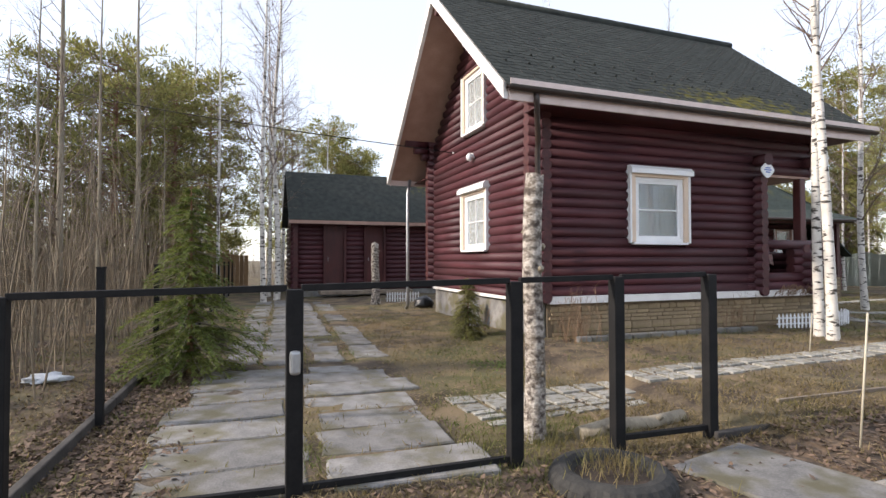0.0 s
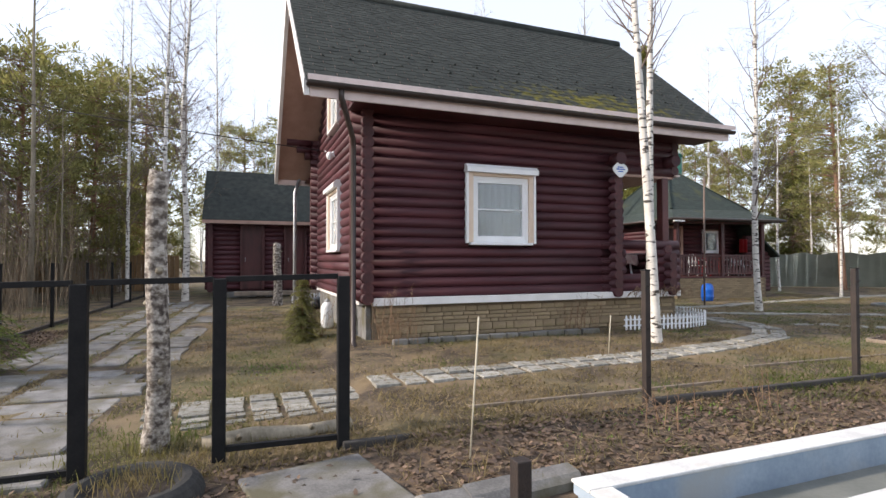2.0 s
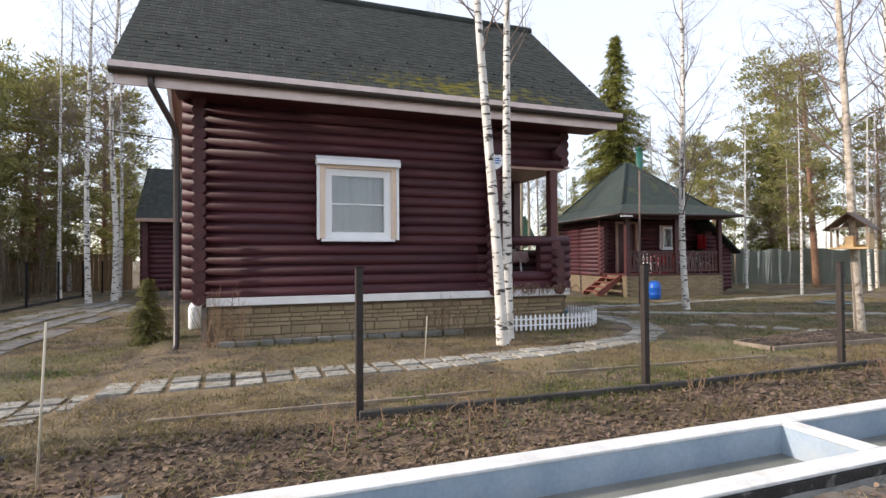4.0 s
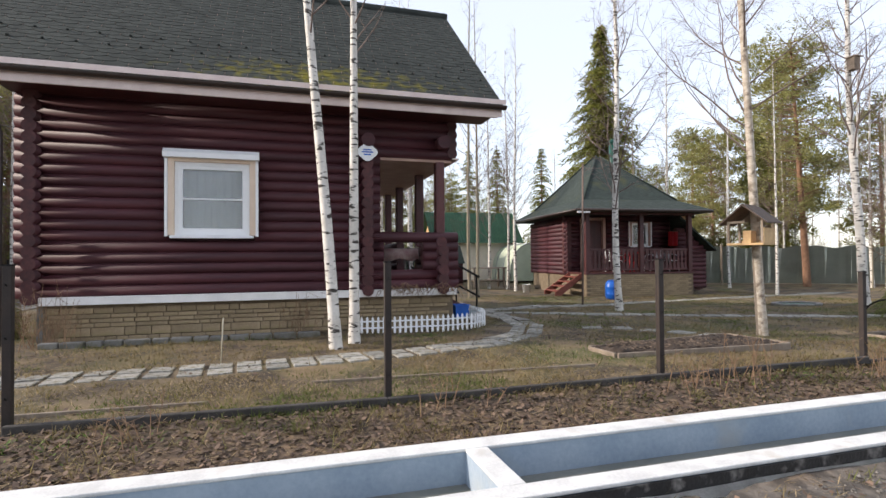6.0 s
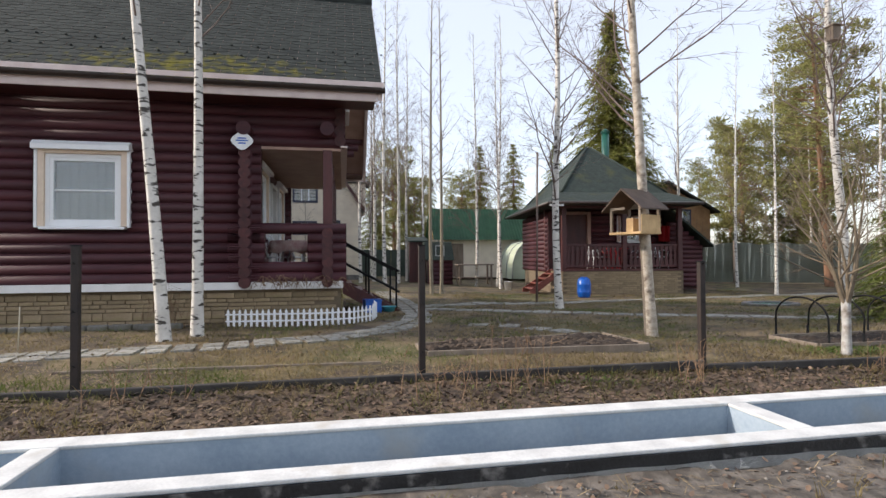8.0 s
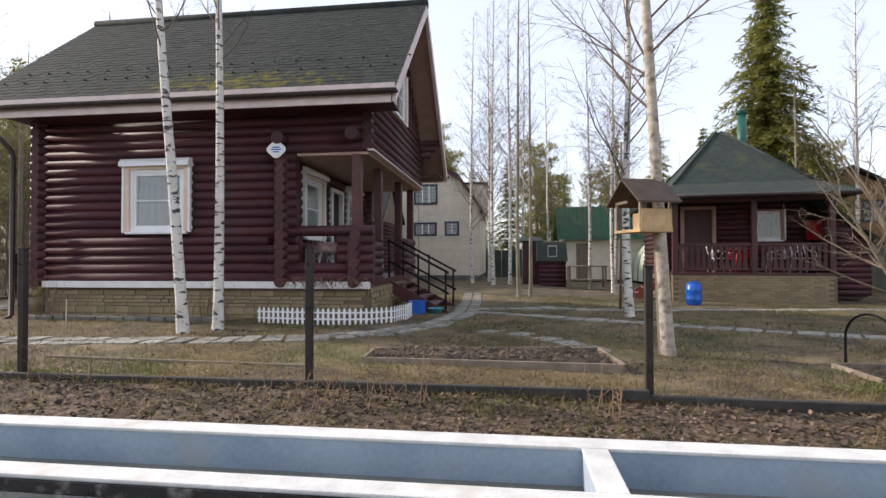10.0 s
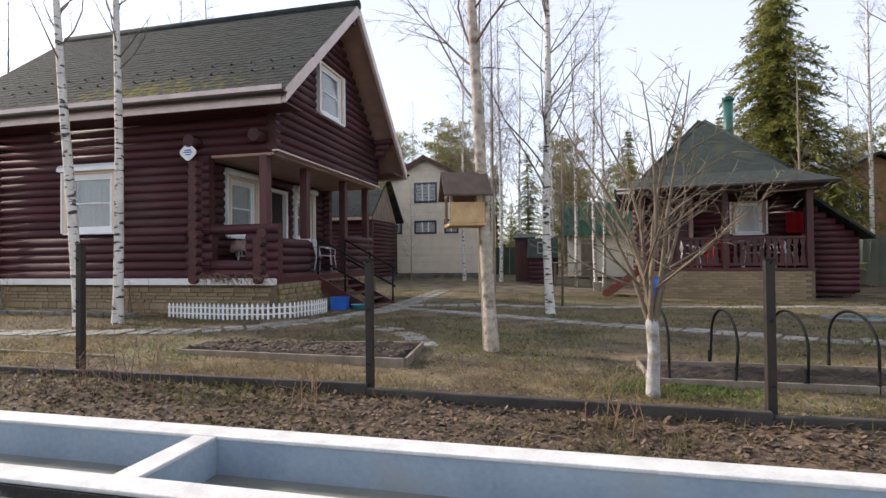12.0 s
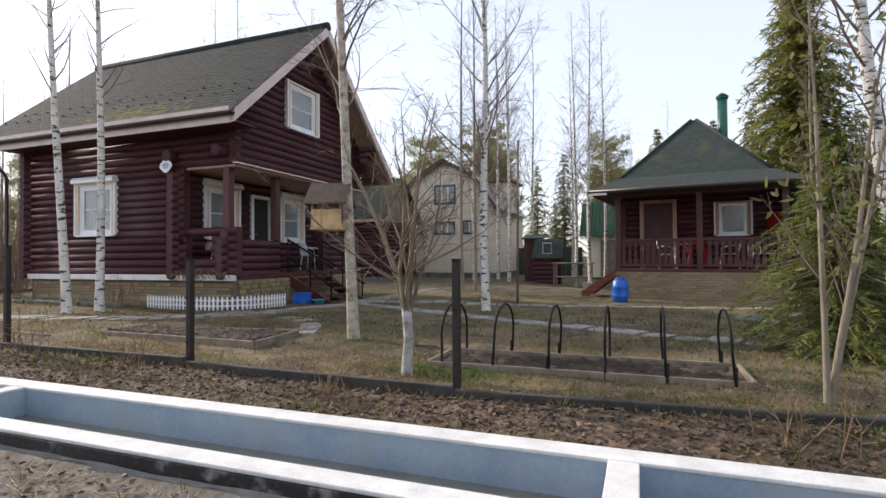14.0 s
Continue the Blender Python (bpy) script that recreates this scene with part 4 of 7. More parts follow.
# small garden pond
pond = thing("garden_pond", (21.75, 9.6, gz(21.9, 9.8)), "small oval pond with a pale stone rim", "pond")
for k in range(18):
    a = 2 * math.pi * k / 18
    o = part("rim_stone", boxm(-.1, .1, -.07, .07, -.05, .09, .02), M_CONC, pond)
    o.matrix_local = pose(.62 * math.cos(a), .45 * math.sin(a), 0, 0, 0, math.degrees(math.atan2(.45 * math.cos(a), -.62 * math.sin(a))))
pw_ = bmesh.new()
bmesh.ops.create_circle(pw_, cap_ends=True, segments=28, radius=1, matrix=Matrix.Translation((0, 0, .05)) @ Matrix.Diagonal((.58, .41, 1, 1)))
bmesh.ops.solidify(pw_, geom=pw_.faces[:], thickness=.04)
M_LINER = mat("pond_liner", (0.10, 0.22, 0.18), (0.16, 0.30, 0.25), 0.2, 3, 30, 0.05)
part("liner", pw_, M_LINER, pond, "green plastic liner")


# ---- house details ----
def stone_cladding(parent, axis, at, a0, a1, z0, z1, seed, sgn=-1):
    """Irregular cut stones proud of the joint bed."""
    random.seed(seed)
    meshes = []
    for w in (.16, .22, .28, .36, .46):
        for h in (.07, .10, .14):
            d = (w / 2 - .006, .016, h / 2 - .006)
            bm = boxm(-d[0], d[0], -d[1], d[1], -d[2], d[2], .006) if axis == "x" else boxm(-d[1], d[1], -d[0], d[0], -d[2], d[2], .006)
            meshes.append((w, h, mesh_of("stone", bm, M_STONE)))
    z = z0
    while z < z1 - .04:
        h = random.choice((.07, .10, .14, .10))
        if z + h > z1:
            break
        a = a0 + random.uniform(0, .1)
        while a < a1 - .15:
            w, hh, me = random.choice([m for m in meshes if m[1] == h])
            if a + w > a1:
                break
            o = part("stone", me, None, parent)
            off = sgn * (.012 + random.uniform(-.006, .008))
            o.location = (a + w / 2, at + off, z + h / 2) if axis == "x" else (at + off, a + w / 2, z + h / 2)
            a += w
        z += h


stone_cladding(plinth, "x", HY0 - .04, HX0 + .14, HXP - .03, .1, PZ - .01, 11)
stone_cladding(plinth, "y", HXP - .02, HY0, 12.8, .1, PZ - .01, 12, 1)

sign = thing("house_sign", (9.72, HY0 - .33, 3.31), "white oval house sign with blue lettering", "sign")
sb = bmesh.new()
ring = []
for k in range(28):
    a = 2 * math.pi * k / 28
    r = .155 + .014 * math.cos(4 * a) + (.05 if k == 7 else .025 if k in (6, 8) else 0)
    ring.append((r * 1.08 * math.cos(a), r * .95 * math.sin(a)))
prism(sb, ring, "y", -.008, .008)
part("plate", sb, M_PVC, sign)
for zz, ww in ((.04, .07), (.0, .10), (-.045, .06)):
    part("lettering", boxm(-ww, ww, -.012, -.009, zz - .011, zz + .011), M_BLUE, sign)
part("bracket", boxm(-.02, .02, .008, .09, -.02, .02), M_GALV, sign)

lamp = thing("wall_lamp", (HX0 - .12, 10.68, 3.8), "small white round wall lamp with bracket", "lamp")
part("mount", boxm(-.01, .06, -.05, .05, -.06, .06, .01), M_PVC, lamp)
g = bmesh.new()
bmesh.ops.create_uvsphere(g, u_segments=14, v_segments=10, radius=.075, matrix=Matrix.Translation((-.06, 0, -.04)) @ Matrix.Diagonal((1, 1, 1.2, 1)))
part("globe", g, M_PVC, lamp, smooth=True)

# corbelled wall-head logs and ridge log ends under the overhangs
for i, (xl, xr) in enumerate(((4.3, 11.7), (4.1, 11.83), (3.85, 11.95))):
    for yy in (HY1, HY0):
        z = LZ + (19.5 + i) * PITCH
        for xa, xb in ((xl, HX0 - .2), (HXP + .02 if yy == HY0 else HX1 + .2, xr)):
            if yy == HY0:
                continue
            o = part("corbel_log", log_mesh(round(xb - xa, 2)), None, house)
            o.location = ((xa + xb) / 2, yy, z)
for xa, xb in ((3.72, HX0), (HXP - .1, 11.95)):
    o = part("ridge_log", log_mesh(round(xb - xa, 2)), None, house)
    o.location = ((xa + xb) / 2, RIDGE_Y, RIDGE_Z - .42)
# snow guards on the front slope
sgb = bmesh.new()
prism(sgb, [(-.012, 0), (.02, 0), (.0, .03), (-.012, .022)], "x", -.018, .018)
SGM = mesh_of("snow_guard", sgb, M_ROOF)
for r in range(2):
    for k in range(19):
        y = EY0 + .62 + .32 * r
        o = part("snow_guard", SGM, None, house)
        o.location = (RX0 + .35 + .44 * k + .22 * r, y, roof_z(y) + .02)
        o.rotation_euler = (math.atan(SLOPE), 0, 0)

# porch stairs
st = thing("porch_stairs", (0, 0, 0), "dark brown wooden porch stairs with thin handrails", "stairs")
SY0, SY1 = 9.95, 11.45
for k in range(5):
    z = .76 - .15 * k
    x = 11.32 + .24 * k
    part("tread", boxm(x, x + .27, SY0 + .05, SY1 - .05, z - .04, z, .006), M_WOODRED, st)
for yy in (SY0, SY1):
    sg = bmesh.new()
    prism(sg, [(11.25, .62), (11.25, .84), (11.35, .84), (12.62, .16), (12.62, -.02), (12.4, -.02)], "y", yy - .035, yy + .035)
    part("stringer", sg, M_WOODRED, st)
    for x0, z0 in ((11.3, .7), (11.95, .42), (12.55, .02)):
        part("baluster", tube(bmesh.new(), (x0, yy, z0), (x0, yy, z0 + 1.0), .022, n=8), M_IRON, st)
    for dz in (.55, 1.0):
        part("handrail", tube(bmesh.new(), (11.28, yy, .72 + dz), (12.62, yy, .0 + dz), .025, n=8), M_IRON, st)


def tub(name, loc, r0, r1, h, m, label, cat):
    t = thing(name, loc, label, cat)
    bm = bmesh.new()
    n = 24
    prof = [(r0 * .96, 0), (r1, h), (r1 + .02, h), (r1 + .02, h - .025), (r1 - .015, h - .03), (r0 * .9, .02)]
    rings = [[bm.verts.new((r * math.cos(2 * math.pi * k / n), r * math.sin(2 * math.pi * k / n), z)) for k in range(n)] for r, z in [prof[0], prof[1], prof[2], (r1 - .012, h - .004), prof[5]]]
    for a, b in zip(rings, rings[1:]):
        for k in range(n):
            bm.faces.new((a[k], a[(k + 1) % n], b[(k + 1) % n], b[k])).smooth = True
    bm.faces.new(rings[0][::-1])
    bm.faces.new(rings[-1])
    part("basin", bm, m, t)
    return t


bx = thing("storage_box", (12.0, 9.55, gz(11.8, 9.4) - .005), "blue plastic storage box beside the stairs", "box", rz=10)
bb = bmesh.new()
for x0, x1, y0, y1, z0, z1 in ((-.28, .28, -.2, .2, 0, .03), (-.28, -.25, -.2, .2, .03, .32), (.25, .28, -.2, .2, .03, .32), (-.25, .25, -.2, -.17, .03, .32), (-.25, .25, .17, .2, .03, .32)):
    box(bb, x0, x1, y0, y1, z0, z1)
part("body", bb, M_BLUE, bx)
rm = bmesh.new()
for x0, x1, y0, y1 in ((-.3, .3, -.22, -.2), (-.3, .3, .2, .22), (-.3, -.28, -.2, .2), (.28, .3, -.2, .2)):
    box(rm, x0, x1, y0, y1, .29, .325)
part("rim", rm, M_BLUE, bx)
bx.matrix_world = bx.matrix_world @ Matrix.Diagonal((.6, .7, .85, 1))
tub("wash_basin", (12.36, 9.7, gz(12.3, 9.5) + .0), .12, .16, .11, M_TEAL, "turquoise plastic basin on the ground", "basin")


# white plastic picket fence round the porch corner
def picket_run(pts, label, h=.30, step=.085, group="white picket border"):
    P = [Vector((x, y, 0)) for x, y in pts]
    for a, b in zip(P, P[1:]):
        L = (b - a).length
        t = thing("picket_fence", (a.x, a.y, gz(a.x, a.y) - .01), label, "fence", group, rz=math.degrees(math.atan2(b.y - a.y, b.x - a.x)))
        n = max(2, int(L / step))
        for k in range(n):
            x = L * (k + .5) / n
            o = part("picket", PICKET[h], None, t)
            o.location = (x, 0, 0)
        for z in (.09, h - .1):
            part("rail", boxm(0, L, .006, .016, z, z + .025), M_PVC, t)


PICKET = {}
for hh in (.30, .34):
    pb = bmesh.new()
    prism(pb, [(-.02, -.03), (.02, -.03), (.02, hh - .04), (0, hh), (-.02, hh - .04)], "y", -.005, .005)
    PICKET[hh] = mesh_of("picket", pb, M_PVC)
picket_run([(9.52, 7.44), (10.25, 7.36), (11.0, 7.32), (11.55, 7.42), (11.9, 7.75), (12.02, 8.3), (12.0, 8.95)], "low white plastic picket edging round the porch")
picket_run([(4.3, 17.2), (5.4, 17.0)], "low white plastic picket edging before the shed", .34)


# porch furniture
def plastic_chair(loc, rz, m, label, group):
    c = thing("garden_chair", loc, label, "chair", group, rz=rz)
    part("seat", boxm(-.22, .22, -.21, .21, .41, .44, .012), m, c)
    bk = bmesh.new()
    for k in range(5):
        x = -.18 + .09 * k
        path_tube(bk, [(x, .2, .44), (x * 1.03, .26, .65), (x * .8, .31, .86)], [.014] * 3, 6)
    part("backrest", bk, m, c)
    part("top_rail", path_tube(bmesh.new(), [(-.22, .2, .44), (-.21, .27, .74), (-.12, .31, .87), (.12, .31, .87), (.21, .27, .74), (.22, .2, .44)], [.018] * 6, 8), m, c)
    for sx in (-1, 1):
        part("armrest", path_tube(bmesh.new(), [(sx * .23, .25, .66), (sx * .26, .0, .66), (sx * .25, -.2, .6), (sx * .23, -.2, .42)], [.016] * 4, 6), m, c)
        for sy in (-1, 1):
            part("leg", tube(bmesh.new(), (sx * .2, sy * .19, .41), (sx * .24, sy * .24, 0), .02, .016, 8), m, c)
    return c


def round_table(loc, m, label, cloth=None, sx=1.0):
    t = thing("garden_table", loc, label, "table")
    part("tabletop", tube(bmesh.new(), (0, 0, .70), (0, 0, .73), .4 * sx, n=28), m, t)
    for k in range(4):
        a = math.pi / 4 + k * math.pi / 2
        part("leg", tube(bmesh.new(), (.25 * math.cos(a), .25 * math.sin(a), .70), (.33 * math.cos(a), .33 * math.sin(a), 0), .02, n=8), m, t)
    if cloth:
        bm = bmesh.new()
        n = 40
        r1 = [bm.verts.new((.41 * sx * math.cos(2 * math.pi * k / n), .41 * sx * math.sin(2 * math.pi * k / n), .736)) for k in range(n)]
        r2 = [bm.verts.new(((.43 + .025 * math.sin(k * 1.6)) * sx * math.cos(2 * math.pi * k / n), (.43 + .025 * math.sin(k * 1.6)) * sx * math.sin(2 * math.pi * k / n), .52 + .03 * math.sin(k * .9))) for k in range(n)]
        bm.faces.new(r1)
        for k in range(n):
            bm.faces.new((r1[k], r2[k], r2[(k + 1) % n], r1[(k + 1) % n])).smooth = True
        bmesh.ops.solidify(bm, geom=bm.faces[:], thickness=.004)
        cl = thing("tablecloth", loc, "pink and white cloth draped over the porch table", "tablecloth")
        part("cloth", bm, cloth, cl)
    return t


M_PINK = mat("pink_cloth", (0.55, 0.30, 0.30), (0.75, 0.62, 0.58), 0.9, 9, 60, 0.1)
PF = LZ + .012
round_table((10.45, 8.75, PF), M_PVC, "round white plastic table on the porch", M_PINK)
plastic_chair((10.05, 9.15, PF), 40, M_PVC, "white plastic garden chair on the porch", "porch chairs")
plastic_chair((10.35, 12.3, PF), 100, M_PVC, "white plastic garden chair on the porch", "porch chairs")

# gas bottle and bag at the gable plinth
gas = thing("gas_bottle", (4.42, 10.3, gz(4.4, 10.3)), "white gas bottle standing against the plinth", "gas bottle")
gbm = bmesh.new()
path_tube(gbm, [(0, 0, 0), (0, 0, .03), (0, 0, .42), (0, 0, .50), (0, 0, .54)], [.11, .13, .13, .09, .04], 18)
part("body", gbm, M_PVC, gas)
part("valve", tube(bmesh.new(), (0, 0, .54), (0, 0, .60), .025, n=10), M_GALV, gas)
part("collar", tube(bmesh.new(), (0, 0, .50), (0, 0, .58), .06, .055, 14, False), M_GALV, gas)


def lumpy(r, sx, sy, sz, seed, amp=.25, sub=3):
    bm = bmesh.new()
    bmesh.ops.create_icosphere(bm, subdivisions=sub, radius=r)
    for v in bm.verts:
        n = noise.noise(v.co * (2.2 / r) + Vector((seed, 0, 0)))
        v.co *= 1 + amp * n
        v.co.x *= sx; v.co.y *= sy; v.co.z *= sz
        if v.co.z < 0:
            v.co.z *= .4
    for f in bm.faces:
        f.smooth = True
    return bm


M_BAG = mat("black_bag", (0.008, 0.009, 0.011), (0.02, 0.022, 0.025), 0.35, 8, 60, 0.6)
M_WHITEBAG = mat("white_sack", (0.45, 0.47, 0.50), (0.66, 0.68, 0.70), 0.6, 8, 60, 0.6)
bag = part("rubbish_bag", lumpy(.26, 1.1, .9, 1, 3), M_BAG)
bag.matrix_world = pose(4.8, 14.7, gz(4, 12) + .08)
tagged(bag, "full black rubbish bag lying by the gable", "bag")
wb = part("plastic_sack", lumpy(.17, 1.3, .9, .4, 8, .6), M_WHITEBAG)
wb.matrix_world = pose(-2.12, 7.5, gz(-2.6, 7.6) + .05)
tagged(wb, "crumpled white plastic sack among leaves", "sack")

# ---- tyre planter ----
ty = thing("tyre_planter", (2.18, 3.0, gz(2.1, 3.2) - .075), "old black tyre half sunk as a planter", "planter")
tb = bmesh.new()
nu, nv = 64, 14
grid = []
for i in range(nu):
    a = 2 * math.pi * i / nu
    row = []
    for j in range(nv):
        b = 2 * math.pi * j / nv
        rr = .30 + .085 * math.cos(b) * (1.12 if (i % 2 and math.cos(b) > .3) else 1)
        row.append(tb.verts.new((rr * math.cos(a), rr * math.sin(a), .10 + .105 * math.sin(b))))
    grid.append(row)
for i in range(nu):
    for j in range(nv):
        tb.faces.new((grid[i][j], grid[(i + 1) % nu][j], grid[(i + 1) % nu][(j + 1) % nv], grid[i][(j + 1) % nv]))
part("tyre", tb, M_TYRE, ty)
sbm = bmesh.new()
bmesh.ops.create_circle(sbm, cap_ends=True, segments=24, radius=.27, matrix=Matrix.Translation((0, 0, .15)))
bmesh.ops.solidify(sbm, geom=sbm.faces[:], thickness=.03)
part("soil", sbm, M_SOIL, ty)

# ---- shed at the end of the drive ----
shed = thing("shed", (0, 0, 0), "red log shed with two brown doors, dark roof", "shed")
SX0, SX1, SY, SYB = 2.05, 8.6, 21.0, 24.6
sw = part("wall", boxm(SX0 + .1, SX1, SY + .09, SY + .15, .25, 2.9), M_LOG, shed, "log front of the shed")
log_wall(sw, "x", SY, SX0 - .18, SX1 + .18, .42, 14, [(3.12, 3.96, .4, 2.75), (4.72, 5.56, .4, 2.75)])
sl = part("wall", boxm(SX0 + .09, SX0 + .15, SY + .15, SYB, .25, 2.9), M_LOG_Y, shed)
log_wall(sl, "y", SX0, SY - .18, SYB + .15, .42, 14, half=-PITCH / 2)
for x0 in (3.14, 4.74):
    d = part("door", boxm(x0 + .05, x0 + .75, SY - .02, SY + .06, .42, 2.7, .008), M_WOODRED, shed, "brown plank door")
    dc = bmesh.new()
    for a, b, z0, z1 in ((x0 - .04, x0 + .05, .4, 2.8), (x0 + .75, x0 + .84, .4, 2.8), (x0 + .05, x0 + .75, 2.7, 2.8)):
        box(dc, a, b, SY - .13, SY + .05, z0, z1, .006)
    part("door_frame", dc, M_WOODRED, d)
    part("door_handle", tube(bmesh.new(), (x0 + .14, SY - .06, 1.4), (x0 + .14, SY - .06, 1.55), .012), M_GALV, d)
part("deck", boxm(2.9, 6.5, 20.1, 20.85, .22, .34, .01), M_GREYWOOD, shed, "low wooden deck")
part("foundation", boxm(SX0, SX1, SY, SYB, 0, .32), M_CONC, shed)
RS = .83
rs = bmesh.new()
prism(rs, [(20.55, 2.88), (22.9, 4.92), (25.2, 2.95), (25.2, 2.83), (22.9, 4.78), (20.55, 2.76)], "x", SX0 - .27, SX1 + .3)
part("roof", rs, M_ROOF, shed, "dark felt gable roof")
part("fascia", boxm(SX0 - .27, SX1 + .3, 20.52, 20.548, 2.74, 2.86), M_SOFFIT, shed)
sr = part("wall", boxm(SX1 - .15, SX1 - .09, SY + .15, SYB, .25, 2.9), M_LOG_Y, shed)
log_wall(sr, "y", SX1, SY - .18, SYB + .15, .42, 14, half=-PITCH / 2)
gs = bmesh.new()
prism(gs, [(SY - .1, 2.8), (SYB + .1, 2.8), (22.9, 4.72)], "x", SX1 - .05, SX1 + .05)
part("gable", gs, M_GREYWOOD, shed)
gs = bmesh.new()
prism(gs, [(SY + .1, 2.8), (SYB, 2.8), (22.9, 4.75)], "x", SX0 - .05, SX0 + .05)
part("gable", gs, M_WOODRED, shed)

shed.matrix_world = Matrix.Translation((-.36, 0, 0)) @ Matrix.Diagonal((1, 1, 1.065, 1))

# ---- bath house ----
bath = thing("bath_house", (0, 0, 0), "dark red log bath house with hipped shingle roof", "house")
BX0, BX1, BYF, BYW, BYB = 19.05, 23.40, 14.9, 16.6, 20.3
bp = part("plinth", boxm(BX0, BX1, BYF, BYB, -.15, .80), M_MORTAR, bath, "tan brick plinth")
part("porch_floor", boxm(BX0 - .03, BX1 + .03, BYF - .03, BYW, .80, .86, .008), M_WOODRED, bath)
bl = part("wall", boxm(BX0 + .1, BX0 + .16, BYW, BYB, .8, 3.1), M_LOG_Y, bath, "sunlit side log wall")
log_wall(bl, "y", BX0 + .03, BYW - .2, BYB + .2, .82, 13, half=-PITCH / 2)
bf = part("wall", boxm(BX0 + .16, BX1, BYW + .09, BYW + .15, .86, 3.1), M_LOG, bath, "log wall behind the porch")
log_wall(bf, "x", BYW, BX0 - .15, BX1 + .15, .84, 13, [(19.62, 20.62, .8, 2.98), (21.75, 22.6, 1.9, 2.82)])
part("wall", boxm(BX1 - .15, BX1 - .02, BYW + .15, BYB, .8, 3.1), M_LOG_Y, bath)
bd = part("door", boxm(19.7, 20.54, BYW - .02, BYW + .06, .86, 2.9, .008), M_WOODRED, bath, "dark door")
bc = bmesh.new()
for a, b, z0, z1 in ((19.58, 19.7, .86, 3.0), (20.54, 20.66, .86, 3.0), (19.7, 20.54, 2.9, 3.0)):
    box(bc, a, b, BYW - .14, BYW + .04, z0, z1, .006)
part("door_casing", bc, M_SOFFIT, bd)
# no curtain here: the near-black sheet paints the dark room behind the pane
window(bath, pose(21.72, BYW - .04, 1.87), .92, .98, "small window with pale brown casing", box_top=False, bars=0, casing=M_SOFFIT, pane_tone_sheet=M_DARK)
for xx in (BX0 + .08, 21.3, BX1 - .08):
    part("porch_post", boxm(xx - .08, xx + .08, BYF + .02, BYF + .18, .86, 3.1, .012), M_WOODRED, bath)
part("beam", boxm(BX0 - .1, BX1 + .1, BYF, BYF + .16, 3.0, 3.14, .01), M_WOODRED, bath)
rl = part("balustrade", boxm(BX0 + .16, BX1 - .16, BYF + .06, BYF + .14, 1.66, 1.74, .008), M_WOODRED, bath, "boarded porch balustrade with cut-outs")
part("bottom_rail", boxm(BX0 + .16, BX1 - .16, BYF + .07, BYF + .13, .93, 1.0, .006), M_WOODRED, rl)
bal = bmesh.new()
prism(bal, [(-.062, 0), (.062, 0), (.062, .16), (.03, .26), (.055, .34), (.02, .44), (.062, .56), (.062, .66), (-.062, .66), (-.062, .56), (-.02, .44), (-.055, .34), (-.03, .26), (-.062, .16)], "y", -.012, .012)
BALM = mesh_of("baluster", bal, M_WOODRED)
nb = 25
for k in range(nb):
    x = BX0 + .24 + (BX1 - BX0 - .48) * k / (nb - 1)
    if abs(x - 21.3) > .1:
        o = part("baluster", BALM, None, rl)
        o.location = (x, BYF + .1, 1.0)
# tan bricks of the plinth front
BRK = mesh_of("brick", boxm(-.12, .12, -.01, .01, -.034, .034, .005), M_STONE)
random.seed(9)
for r in range(11):
    z = -.01 + .075 * r
    x = BX0 + .14 + (.125 if r % 2 else 0)
    while x < BX1 - .1:
        o = part("brick", BRK, None, bp)
        o.location = (x, BYF - .004 + random.uniform(-.003, .003), z)
        x += .25
# hipped roof, bell-cast
ex0, ex1, ey0, ey1, ez = 18.42, 23.80, 14.28, 21.3, 3.14
ap0, ap1 = Vector((21.05, 18.0, 5.74)), Vector((21.25, 18.3, 5.74))
rb = bmesh.new()
lowc = [(ex0, ey0), (ex1, ey0), (ex1, ey1), (ex0, ey1)]


def ring_at(f, z):
    return [rb.verts.new((21.15 + (x - 21.15) * f, 18.1 + (y - 18.1) * f, z)) for x, y in lowc]


r0, r1, r2, r3 = ring_at(1.0, ez - .06), ring_at(1.0, ez + .02), ring_at(.72, ez + .46), ring_at(.03, 5.74)
for a, b in ((r0, r1), (r1, r2), (r2, r3)):
    for k in range(4):
        rb.faces.new((a[k], a[(k + 1) % 4], b[(k + 1) % 4], b[k]))
rb.faces.new(r3)
rb.faces.new(r0[::-1])
M_BROOF = mat("bath_shingle", (0.013, 0.022, 0.018), (0.028, 0.042, 0.035), 0.9, 5, 90, 0.6, c3=(0.05, 0.055, 0.02), c3at=0.66, coarse=1.2)
brf = part("roof", rb, M_BROOF, bath, "dark green shingle hipped roof")
for k in range(4):
    a, b = lowc[k], lowc[(k + 1) % 4]
    part("hip_ridge", tube(bmesh.new(), (21.15 + (a[0] - 21.15) * .72, 18.1 + (a[1] - 18.1) * .72, ez + .46), (21.15 + (a[0] - 21.15) * .03, 18.1 + (a[1] - 18.1) * .03, 5.75), .05, n=6), M_BROOF, brf)
    part("gutter", tube(bmesh.new(), (a[0], a[1], ez - .03), (b[0], b[1], ez - .03), .055, n=8), M_BROWNPIPE, brf)
part("eave_corner", boxm(ex0 + .02, ex0 + .5, ey0 - .02, ey0 + .05, ez - .14, ez - .065), M_WHITE, brf, "pale eave corner board")
ch = thing("chimney", (22.0, 18.3, 4.4), "green metal stove chimney with cap", "chimney")
part("pipe", tube(bmesh.new(), (0, 0, -.2), (0, 0, 2.05), .15, n=18), M_GREENPIPE, ch)
